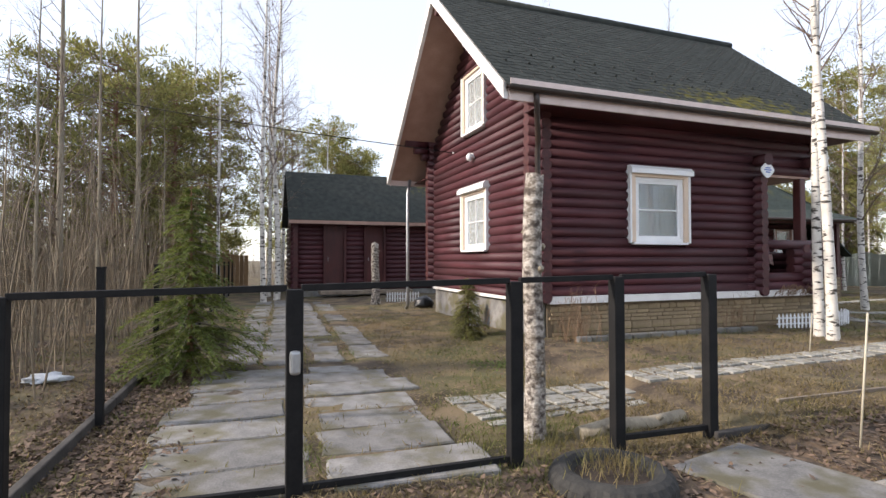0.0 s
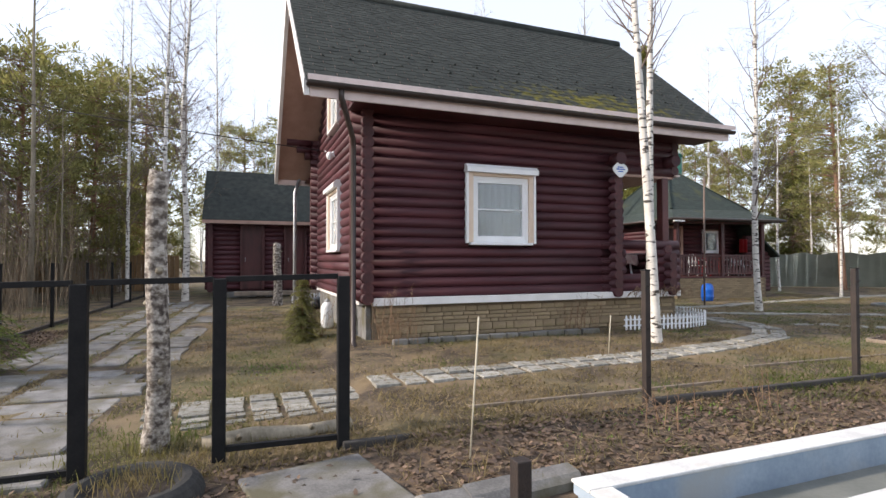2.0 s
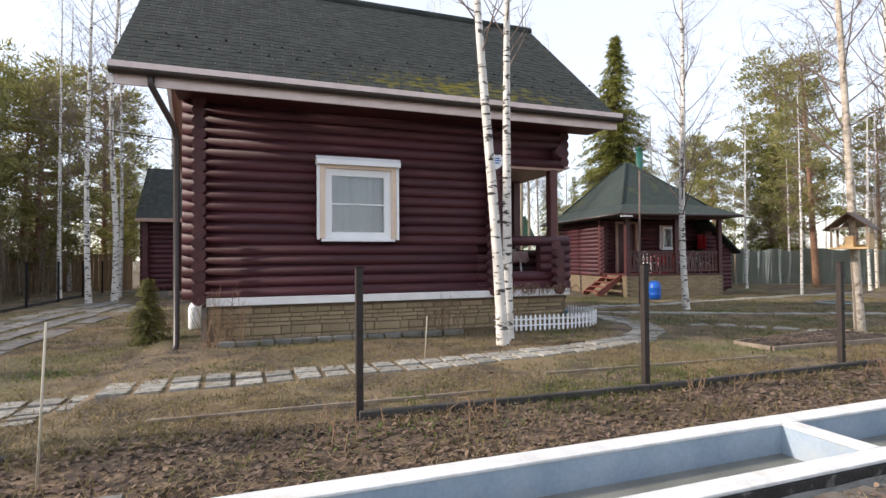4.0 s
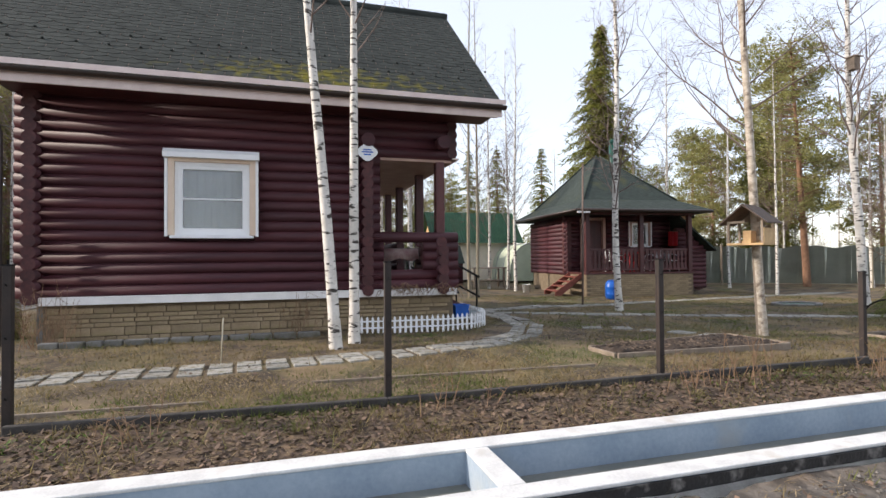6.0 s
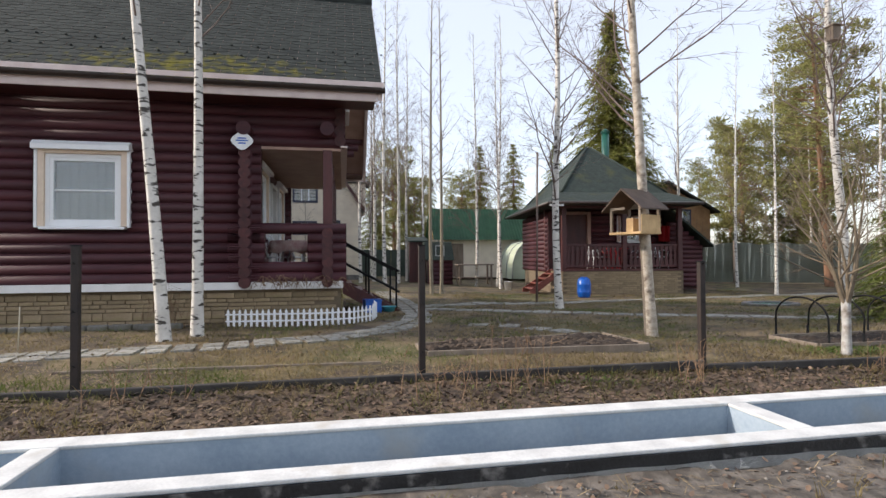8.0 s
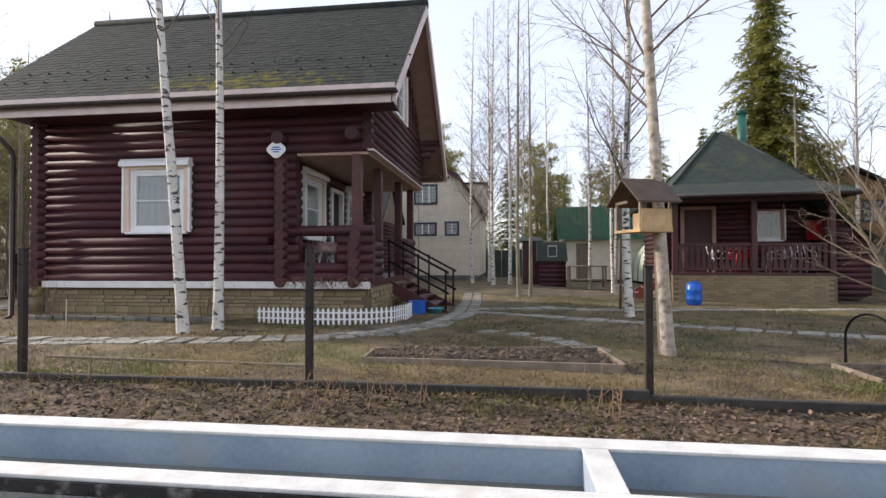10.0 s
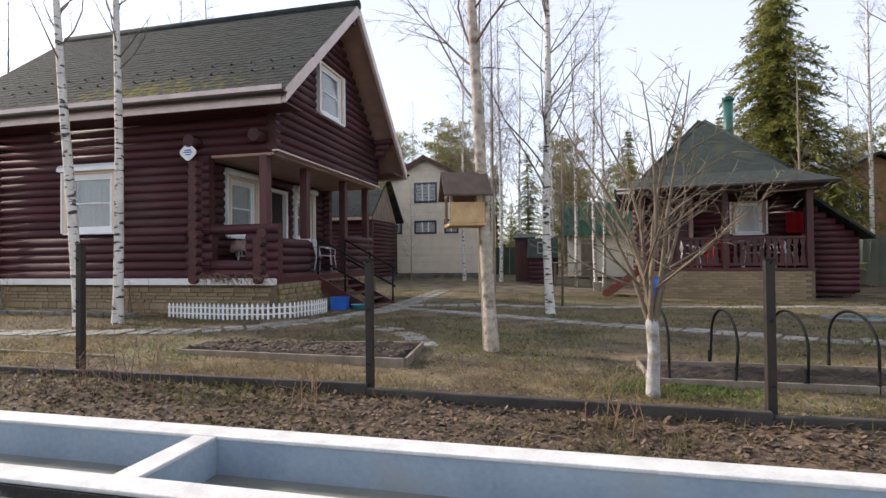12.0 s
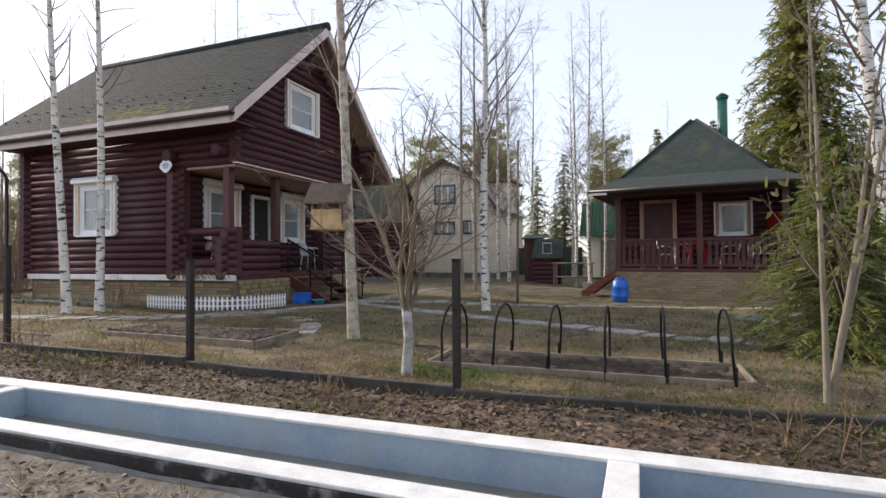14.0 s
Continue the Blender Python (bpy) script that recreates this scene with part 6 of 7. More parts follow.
def spruce(name, seed, h, rad, label, m=None, first=.04, dens=1.0):
    R = random.Random(seed)
    t = thing(name, (0, 0, 0), label, "tree")
    trunk, nd, bw = Skin(), Skin(), Skin()
    trunk.limb([Vector((0, 0, -.15)), Vector((0, 0, h * .5)), Vector((0, 0, h))], [h * .012 + .02, h * .007 + .01, .01], 8)
    levels = int(h * 4.2 * dens) + 8
    sc = .022 + .0118 * h
    for l in range(levels):
        u = first + (1 - first) * (l + R.random() * .6) / levels
        z = h * u
        reach = rad * (1 - u) ** .85 * R.uniform(.75, 1.15) + .08
        nb = max(4, int((5 + reach * 3) * dens))
        for k in range(nb):
            a = R.uniform(0, 2 * math.pi)
            L = reach * R.uniform(.55, 1.1)
            out = Vector((math.cos(a), math.sin(a), 0))
            n = max(3, int(L / (sc * 1.1)))
            prev = Vector((0, 0, z))
            for i in range(1, n + 1):
                w = i / n
                p = out * (L * w) + Vector((0, 0, z + L * (.12 * math.sin(w * 2.2) - .38 * w * w)))
                for q in range(7):
                    s = Vector((-out.y, out.x, 0)) * R.choice((-1, 1))
                    dd = (out * R.uniform(.2, 1) + s * R.uniform(.1, 1) + Vector((0, 0, R.uniform(-.85, .25)))).normalized()
                    sd = dd.cross(Vector((R.gauss(0, .5), R.gauss(0, .5), 1))).normalized()
                    nd.blade(prev.lerp(p, R.random()), dd, sd, sc * R.uniform(.9, 2.1), sc * .27)
                if i == n:
                    bw.limb([Vector((0, 0, z)), p], [.006 + .002 * L, .003], 3)
                prev = p
    part("trunk", trunk.mesh("trunk", M_PINEBARK), None, t)
    part("bough_frame", bw.mesh("bough_frame", M_GREYBARK), None, t, kind="stuff")
    part("crown", nd.mesh("crown", m or M_NEEDLE, False), None, t, kind="stuff")
    return t


def pine(name, seed, h, rad, label, first=.35, clumps=90):
    R = random.Random(seed)
    t = thing(name, (0, 0, 0), label, "tree")
    trunk, nd, bw = Skin(), Skin(), Skin()
    top = Vector((R.gauss(0, .3), R.gauss(0, .3), h))
    trunk.limb([Vector((0, 0, -.15)), top * .5, top], [h * .013 + .02, h * .009, .02], 8)
    for c in range(clumps):
        u = first + (1 - first) * (c + R.random()) / clumps
        prof = math.sin(min(1, (u - first) / (1 - first) * 1.25 + .18) * math.pi * .78)
        a = R.uniform(0, 2 * math.pi)
        L = rad * max(.15, prof) * R.uniform(.3, 1.05)
        s = top * u
        p = s + Vector((math.cos(a) * L, math.sin(a) * L, L * R.uniform(.05, .45)))
        bw.limb([s, s.lerp(p, .5) - Vector((0, 0, .05 * L)), p], [.02 + .008 * L, .015, .006], 3)
        cs = R.uniform(.28, .5) * (.6 + h * .035)
        for q in range(84):
            o = Vector((R.gauss(0, .5), R.gauss(0, .5), R.gauss(0, .3))) * cs
            dd = (o.normalized() * .7 + Vector((R.gauss(0, .5), R.gauss(0, .5), .5))).normalized()
            nd.blade(p + o, dd, dd.orthogonal().normalized(), cs * R.uniform(.3, .65), cs * .13)
    part("trunk", trunk.mesh("trunk", M_PINEBARK), None, t)
    part("bough_frame", bw.mesh("bough_frame", M_PINEBARK), None, t, kind="stuff")
    part("crown", nd.mesh("crown", M_NEEDLE2, False), None, t, kind="stuff")
    return t


def put(t, x, y, rz=0, s=1.0, z=None):
    t.matrix_world = pose(x, y, (gz(x, y) + min(max(0, math.hypot(x - 10, y - 8) - 30) * .004, .6)) if z is None else z, 0, 0, rz) @ Matrix.Diagonal((s, s, s, 1))
    return t


def again(t, x, y, rz=0, s=1.0):
    return copy_thing(t, pose(x, y, gz(x, y) + min(max(0, math.hypot(x - 10, y - 8) - 30) * .004, .6), 0, 0, rz) @ Matrix.Diagonal((s / t.scale[0], s / t.scale[0], s / t.scale[0], 1)))


# named trees of the yard
put(bare_tree("birch", 21, 10.5, .082, .42, "slender white birch leaning beside the house", M_BARK, .6, .15, (-.078, -.01), bend=.02), 9.03, 6.1)
put(bare_tree("birch", 22, 10.5, .078, .42, "slender white birch growing straight beside the house", M_BARK, .6, .15, (.0, -.005), bend=.02), 9.33, 6.52)
put(bare_tree("birch", 23, 12.5, .074, .24, "birch with spreading bare branches carrying a feeder", M_TANBARK, 1.4, .24, (-.055, .01), bend=.012, nbr=46), 15.84, 5.38)
put(bare_tree("birch", 24, 13, .085, .2, "tall thin bare birch on the lawn", M_BARK, 1.4, .2, (-.004, 0)), 16.40, 10.0)
put(bare_tree("birch", 25, 13, .11, .3, "white birch with a small nest box", M_BARK, 1.4, .24, (-.06, 0)), 23.1, 8.75)
put(bare_tree("willow_shrub", 27, 2.9, .019, .25, "multi-stemmed shrub with opening leaves", M_GREYBARK, 1.1, .2, (0, 0), .0, 1.8, buds=2, nbr=10, forks=3), 20.8, 3.8, s=1.1)
put(spruce("young_spruce", 28, 2.5, 1.3, "dense young spruce behind the fence", M_NEEDLE3, .03, 2.2), 21.6, 6.25)
put(spruce("young_spruce", 29, 2.6, 1.05, "young spruce beside the driveway", M_NEEDLE3, .03, 1.9), -.64, 7.45, s=.9)
put(spruce("thuja_bush", 30, 1.1, .36, "small green conifer bush at the gable", M_NEEDLE2, .02, 3.0), 3.80, 9.1)
put(spruce("tall_spruce", 31, 14.9, 4.1, "tall dense spruce behind the bath house", M_NEEDLE, .06, 1.25), 25.9, 24.9)
SPR = put(spruce("spruce", 32, 9, 2.3, "spruce at the back of the plots", None, .06), 20.6, 33)
again(SPR, 24, 36, 40, 1.1), again(SPR, 17.8, 37, 140, .8), again(SPR, 25.2, 31, 80, 1.0), again(SPR, 35, 22, 10, 1.15), again(SPR, 41, 14, 70, 1.1)
THIN = put(bare_tree("alder", 33, 11, .06, .3, "thin dark bare alder tree", M_GREYBARK, .9, .14), 14.2, 15.0)
again(THIN, 14.55, 15.25, 120, .93)
BA = put(bare_tree("birch", 34, 14, .085, .25, "tall bare birch with white trunk", M_BARK, 1.5, .2), 13.2, 21.5)
BB = put(bare_tree("birch", 35, 12.5, .075, .2, "bare birch with fine hanging twigs", M_BARK, 1.6, .22), 12.2, 22.8)
BC = put(bare_tree("birch", 36, 15, .10, .3, "tall bare birch with white trunk", M_BARK, 1.5, .2), .96, 19.7)
BD = put(bare_tree("alder", 37, 10, .07, .15, "bare grey alder at the wood's edge", M_GREYBARK, 1.1, .2), -6, 15)
BE = put(bare_tree("sapling", 38, 6.5, .032, .2, "thin bare sapling in the wood", M_GREYBARK, .9, .2), -3.2, 10.5)
PA = put(pine("pine", 39, 9.0, 2.5, "yellow-green pine at the wood's edge", .10, 170), -4.6, 22)
PB = put(pine("pine", 40, 11.5, 2.6, "tall pine with a loose crown", .25, 150), 31.5, 17)

# young fruit tree: whitewashed stem, then a vase of bare branches
ft = thing("fruit_tree", (17.38, 3.74, gz(17.3, 3.8)), "young bare fruit tree with whitewashed trunk", "tree")
sk, tw_, tr_ = Skin(), Skin(), Skin()
Rf = random.Random(26)
tr_.limb([Vector((.0, 0, -.1)), Vector((.0, 0, .1)), Vector((.015, .01, .35)), Vector((.0, .0, .6)), Vector((-.005, .0, .68))], [.066, .054, .048, .05, .04], 12)
for k in range(8):
    a = 2 * math.pi * k / 8 + Rf.uniform(-.3, .3)
    base = Vector((.022 * math.cos(a), .022 * math.sin(a), .58 + .02 * (k % 3)))
    up = Vector((math.cos(a) * .24, math.sin(a) * .24, .95)).normalized()
    grow(sk, tw_, base, up, Rf.uniform(1.3, 2.1), .023, 1, Rf, .0, 1.5)
    out = Vector((math.cos(a + .5), math.sin(a + .5), .45)).normalized()
    grow(sk, tw_, base + up * Rf.uniform(.25, .5), out, Rf.uniform(.8, 1.4), .012, 1, Rf, .0, 1.5)
o = len(sk.v)
sk.v += tw_.v
sk.f += [tuple(i + o for i in f) for f in tw_.f]
M_WHITEWASH = mat("whitewash", (0.28, 0.27, 0.255), (0.52, 0.51, 0.49), 0.9, 6, 40, 0.5, c3=(0.20, 0.17, 0.14), c3at=0.55, coarse=7)
part("trunk", tr_.mesh("trunk", M_WHITEWASH), None, ft)
M_FRUITBARK = mat("fruit_bark", (0.115, 0.09, 0.06), (0.21, 0.165, 0.115), 0.85, 6, 40, 0.3)
part("crown", sk.mesh("crown", M_FRUITBARK), None, ft, "bare spreading branches", kind="stuff")

random.seed(77)
again(BE, 9.74, 22.5, 40, .72)
for x, y, k, s in ((13.9, 22.6, 0, 1.0), (12.9, 24.5, 1, 1.1), (14.6, 25, 0, .9), (12.9, 27, 1, 1.0), (17.8, 19.2, 0, .82), (17.1, 20.6, 1, .9), (18.2, 21, 0, .8), (16, 29, 1, 1.0),
                   (.5, 18.6, 0, 1.0), (.75, 21.5, 1, 1.0), (1.6, 28, 0, 1.05), (-1.0, 21, 1, .95), (-2.4, 27, 0, 1.0), (4.0, 29, 1, .8), (25.6, 13.5, 1, .7), (28, 22, 0, 1), (30, 12, 1, .95), (27.5, 17.5, 1, .8)):
    again((BA, BB, BC)[k], x, y, random.uniform(0, 360), s)
for x, y, s in ((-8.5, 20, .85), (-10.5, 22, 1.0), (-7.2, 25, 1.0), (-13, 27, 1.1), (-4.6, 28, 1.0), (-3.2, 25.5, .95), (-2.0, 31, 1.1), (35.8, 22.7, .9), (38, 18, 1.0), (40, 25, 1.2), (37, 28, 1.1), (8, 42, 1.1), (3, 40, 1.2), (-16, 24, 1.0)):
    again(random.choice((PA, PB)), x, y, random.uniform(0, 360), s * random.uniform(.85, 1.1))
for k in range(44):
    x, y = random.uniform(-12, -2.4), random.uniform(8, 24)
    again(random.choice((BD, BE, BE)), x, y, random.uniform(0, 360), random.uniform(.8, 1.25))
for k in range(18):
    again(random.choice((BD, BE, BB)), random.uniform(24.5, 42), random.uniform(9.5, 30), random.uniform(0, 360), random.uniform(.6, .95))
# woods all round
for k in range(150):
    a = random.uniform(-1.5, 1.5)
    d = random.uniform(36, 75)
    x, y = 10 + d * math.sin(a), 4 + d * math.cos(a)
    if y < -1:
        continue
    again(random.choice((BA, BB, BC, BD, PA, PB, SPR, BD, BB)), x, y, random.uniform(0, 360), random.uniform(.75, 1.15))
# trees on the other side of the road
for k in range(16):
    again(random.choice((BA, BB, PA, BD)), random.uniform(-20, 45), random.uniform(-34, -16), random.uniform(0, 360), random.uniform(.8, 1.0))

# brush under the trees
BR = Skin()
M_BRUSH = mat("brush_stem", (0.14, 0.108, 0.075), (0.25, 0.20, 0.135), 0.85, 3, 30, 0.2, rand=0.3)
R = random.Random(4)
for k in range(4400):
    zone = k % 4 if k < 3000 else 0
    if zone == 0:
        x, y = R.uniform(-14, -1.8), R.uniform(6, 28)
    elif zone == 1:
        x, y = R.uniform(-30, 60), R.uniform(38, 62)
    elif zone == 2:
        x, y = R.uniform(27, 48), R.uniform(22, 36)
    else:
        x, y = R.uniform(-40, -8), R.uniform(5, 40)
    z = gz(x, y)
    h = R.uniform(.8, 3.8) * (1 if zone else 1.15)
    p = Vector((x, y, z - .05))
    q = p + Vector((R.gauss(0, .12) * h, R.gauss(0, .12) * h, h))
    BR.limb([p, p.lerp(q, .5) + Vector((R.gauss(0, .05), R.gauss(0, .05), 0)), q], [.014, .009, .003], 3)
    for j in range(5):
        s = p.lerp(q, R.uniform(.3, .9))
        e = s + Vector((R.gauss(0, .25), R.gauss(0, .25), R.uniform(.1, .5)))
        BR.limb([s, e], [.006, .002], 3)
ob = new("undergrowth", BR.mesh("undergrowth", M_BRUSH))
tagged(ob, "tangle of bare brushwood at the wood's edge", "undergrowth", kind="stuff")

# cut birch trunks
def cut_trunk(x, y, h, r, lean, label, seed):
    t = thing("birch_stump", (x, y, gz(x, y)), label, "tree trunk")
    R = random.Random(seed)
    pts = [(lean * z + .02 * math.sin(z * 3), .01 * math.sin(z * 2), z) for z in [-.1, .05, .2, .5, .9, 1.3, 1.7, h - .15, h]]
    bm = path_tube(bmesh.new(), pts, [r * 1.35, r * 1.25, r * 1.1, r, r * .98, r * .97, r * .95, r * .95, r * .9], 16)
    for v in bm.verts:
        v.co += Vector((1, 1, 0)) * .012 * noise.noise(v.co * 6)
        if v.co.z > h - .05:
            v.co.z += .05 * noise.noise(v.co * 14)
    part("trunk", bm, M_OLDBIRCH, t)
    for k in range(7):
        z = R.uniform(.3, h - .2)
        a = R.uniform(0, 6.28)
        part("knot", tube(bmesh.new(), (lean * z + r * .8 * math.cos(a), r * .8 * math.sin(a), z), (lean * z + r * 1.15 * math.cos(a), r * 1.15 * math.sin(a), z + .02), .03, .02, 7), M_GREYBARK, t)
    return t


M_OLDBIRCH = mat("old_birch_bark", (0.13, 0.105, 0.08), (0.48, 0.44, 0.39), 0.9, 11, 40, 0.9, stretch=(1, 1, 1.5), c3=(0.06, 0.046, 0.038), c3at=0.55, coarse=16, span=(0.58, 0.84))
cut_trunk(2.17, 3.94, 2.10, .080, .008, "topped birch trunk with flaking grey bark", 1)
cut_trunk(3.85, 16.8, 1.95, .13, .0, "short topped birch trunk near the shed", 2)

nbx = thing("nest_box", (22.62, 8.6, 6.3), "small wooden nest box on a birch", "nest box")
part("body", boxm(-.11, .11, -.1, .1, 0, .32, .006), M_GREYWOOD, nbx)
part("roof", boxm(-.15, .15, -.16, .13, .32, .345, .004), M_GREYWOOD, nbx)

# stakes in the lawn
M_STAKE = mat("bleached_cane", (0.40, 0.36, 0.27), (0.52, 0.47, 0.37), 0.8, 6, 50, 0.1)
for x, y, h in ((4.28, 2.84, 1.0), (7.6, 5.5, .55)):
    s = part("garden_stake", tube(bmesh.new(), (0, 0, -.05), (.0, .0, h), .008, .007, 6), M_STAKE)
    s.matrix_world = pose(x, y, gz(x, y), 2, 3, 0)
    tagged(s, "thin pale wooden stake stuck in the grass", "stake", "garden stakes")

# thin mast on the lawn
up = thing("mast", (16.62, 12.07, gz(16.6, 12) - .1), "thin dark metal mast standing on the lawn", "mast")
part("pole", tube(bmesh.new(), (0, 0, 0), (.05, .0, 4.2), .03, .026, 10), M_TWIG, up)
part("cap", tube(bmesh.new(), (.05, 0, 4.2), (.05, 0, 4.225), .034, .03, 10), M_TWIG, up)

# far plot fences
M_NET = mat("faded_sheet_fence", (0.50, 0.56, 0.52), (0.62, 0.67, 0.63), 0.7, 1.2, 20, 0.2, c3=(0.28, 0.30, 0.27), c3at=0.62)
nf = thing("sheet_fence", (0, 0, 0), "faded pale green sheet fence behind the plot", "fence")
pts = [(26.2, 21.5), (29.0, 19.5), (32.0, 17.5), (35.5, 15.5), (39.0, 13.5), (43, 11.5)]
for (xa, ya), (xb, yb) in zip(pts, pts[1:]):
    L = math.hypot(xb - xa, yb - ya)
    bm = bmesh.new()
    n = 30
    lo = [bm.verts.new((L * k / n, .03 * math.sin(k * 2.1), 0)) for k in range(n + 1)]
    hi = [bm.verts.new((L * k / n, .05 * math.sin(k * 1.7), 1.75 + .06 * math.sin(k * .5))) for k in range(n + 1)]
    for k in range(n):
        bm.faces.new((lo[k], lo[k + 1], hi[k + 1], hi[k])).smooth = True
    bmesh.ops.solidify(bm, geom=bm.faces[:], thickness=.01)
    o = part("panel", bm, M_NET, nf)
    o.matrix_local = pose(xa, ya, .1, 0, 0, math.degrees(math.atan2(yb - ya, xb - xa)))
    p = part("post", boxm(-.04, .04, -.04, .04, -.1, 1.9), M_GREYWOOD, nf)
    p.matrix_local = pose(xa, ya - .06, .1)
M_OCHRE = mat("ochre_plank", (0.20, 0.12, 0.055), (0.32, 0.20, 0.10), 0.8, 4, 40, 0.2, rand=0.2)
of = thing("plank_fence", (0, 0, 0), "ochre plank fence among the trees", "fence")
for k in range(70):
    o = part("plank", PLANK if k else mesh_of("plank", boxm(0, .19, 0, .03, 0, 1.7, .006), M_OCHRE), None, of)
    if not k:
        PLANK = o.data
    o.location = (-14 + .2 * k, 27.5, .1 + random.uniform(-.03, .03))
for z in (.4, 1.4):
    part("rail", boxm(-14, 0, 27.54, 27.6, z, z + .09), M_GREYWOOD, of)
df = thing("dark_fence", (0, 0, 0), "dark green sheet fence behind the garden", "fence")
M_DKGREEN = mat("dark_green_sheet", (0.025, 0.045, 0.035), (0.045, 0.07, 0.055), 0.5, 2, 30, 0.1)
for k in range(4):
    o = part("panel", boxm(0, .96, -.02, .02, 0, 1.7, .01), M_DKGREEN, df)
    o.location = (12.4 + .3 * 0 + k * .98, 31.5, .1)


# ---- grass, leaves and litter ----
def on_hard(x, y):
    """Paved, built or planted ground with no grass."""
    if 4.6 < x and 1.26 < y < 2.28:
        return True
    if HX0 < x < HXP + .1 and 7.9 < y < 13.5:
        return True
    if 18.7 < x < 24.8 and 14.7 < y < 20.6:
        return True
    if 3.5 < y < 18.8:
        s = .055 * (y - 4)
        tracks = ((-.64, .34), (.58, 1.56)) if y < 7.5 else ((-.48, -.06), (.06, .48), (.68, 1.1), (1.28, 1.7))
        if any(a + s < x < b + s for a, b in tracks) and noise.noise((x * 3, y * 3, 21)) < .42:
            return True
    if (12.3 < x < 15.1 and 4.35 - .03 * (x - 12.3) < y < 4.95 + .12 * (x - 12.3)) or (17.4 < x < 20.4 and 4.15 < y < 5.0):
        return True
    if 2.8 < x < 3.75 and 1.9 < y < 3.25:
        return True
    return False


GRASSP = [((1.9, 4.78), (9.0, 5.15)), ((9.0, 5.2), (11.2, 5.8)), ((11.2, 5.8), (12.85, 8.6)), ((12.85, 8.6), (12.9, 12.6)), ((13.1, 10.9), (19.2, 12.7)), ((19.2, 12.7), (24.8, 13.3)), ((13.1, 10.2), (16.5, 8.6)), ((16.5, 8.6), (20.0, 6.95)), ((20.0, 6.95), (27, 5.2))]


def on_path(x, y):
    for (xa, ya), (xb, yb) in GRASSP:
        dx, dy = xb - xa, yb - ya
        u = max(0, min(1, ((x - xa) * dx + (y - ya) * dy) / (dx * dx + dy * dy)))
        if math.hypot(x - xa - u * dx, y - ya - u * dy) < .26:
            return True
    return False


R = random.Random(12)
GR = Skin()
made = 0
while made < 42000:
    x, y = R.uniform(-3, 26), 3.2 + R.random() ** 1.5 * 13
    if on_hard(x, y) or (on_path(x, y) and R.random() < .93):
        continue
    dens = noise.noise((x * .55, y * .55, 7)) + .5 * noise.noise((x * 2.1, y * 2.1, 3))
    if dens < R.uniform(-.75, .35):
        continue
    made += 1
    z = gz(x, y) + bumpy(x, y) - .01
    for k in range(4):
        a = R.uniform(0, 6.28)
        d = Vector((math.cos(a) * R.uniform(.4, 1.5), math.sin(a) * R.uniform(.4, 1.5), R.uniform(.25, 1))).normalized()
        GR.blade(Vector((x + R.gauss(0, .05), y + R.gauss(0, .05), z)), d, d.cross(Vector((0, 0, 1))).normalized(), R.uniform(.04, .11), .007)
# dry tufts on the verge between fence and channel, and beside the road
for k in range(5200):
    x, y = R.uniform(-2, 27), R.choice((R.uniform(2.4, 3.4), R.uniform(2.4, 3.9), R.uniform(-3.0, 1.35)))
    if on_hard(x, y) or noise.noise((x * .8, y * .8, 9)) < R.uniform(-.4, .5):
        continue
    z = gz(x, y) + bumpy(x, y) - .01
    hh = R.uniform(.5, 1.4)
    for j in range(9):
        a = R.uniform(0, 6.28)
        d = Vector((math.cos(a) * R.uniform(.3, 1.3), math.sin(a) * R.uniform(.3, 1.3), R.uniform(.3, 1))).normalized()
        GR.blade(Vector((x + R.gauss(0, .04), y + R.gauss(0, .04), z)), d, d.cross(Vector((0, 0, 1))).normalized(), R.uniform(.05, .15) * hh, .006)
# tufts round the stump and tyre
for cx, cy, n, s in ((2.17, 3.9, 60, .16), (2.18, 3.0, 60, .12), (1.7, 3.7, 30, .2), (2.6, 3.75, 40, .25)):
    for j in range(n * 4):
        x, y = cx + R.gauss(0, s), cy + R.gauss(0, s)
        a = R.uniform(0, 6.28)
        d = Vector((math.cos(a) * R.uniform(.2, 1), math.sin(a) * R.uniform(.2, 1), 1)).normalized()
        GR.blade(Vector((x, y, gz(x, y) + (.11 if (cx, cy) == (2.18, 3.0) else 0))), d, d.cross(Vector((0, 0, 1))).normalized(), R.uniform(.05, .14), .006)
# tufts in the joints of the drive
for xl, xr, y, ln in JOINTS:
    s = .055 * (y - 4)
    for j in range(26):
        if R.random() < .5:
            x, yy = R.uniform(xl, xr) + s, y + R.choice((0, ln)) + R.gauss(0, .02)
        else:
            x, yy = R.choice((xl, xr)) + s + R.gauss(0, .04), y + R.uniform(0, ln)
        if noise.noise((x * 1.5, yy * 1.5, 33)) < -.15:
            continue
        for k in range(3):
            a = R.uniform(0, 6.28)
            d = Vector((math.cos(a), math.sin(a), R.uniform(.4, 1.2))).normalized()
            GR.blade(Vector((x, yy, gz(x, yy) + bumpy(x, yy))), d, d.cross(Vector((0, 0, 1))).normalized(), R.uniform(.03, .08), .007)
tagged(new("grass", GR.mesh("grass", M_GRASS, False)), "short dry and greening lawn grass", "grass", kind="stuff")

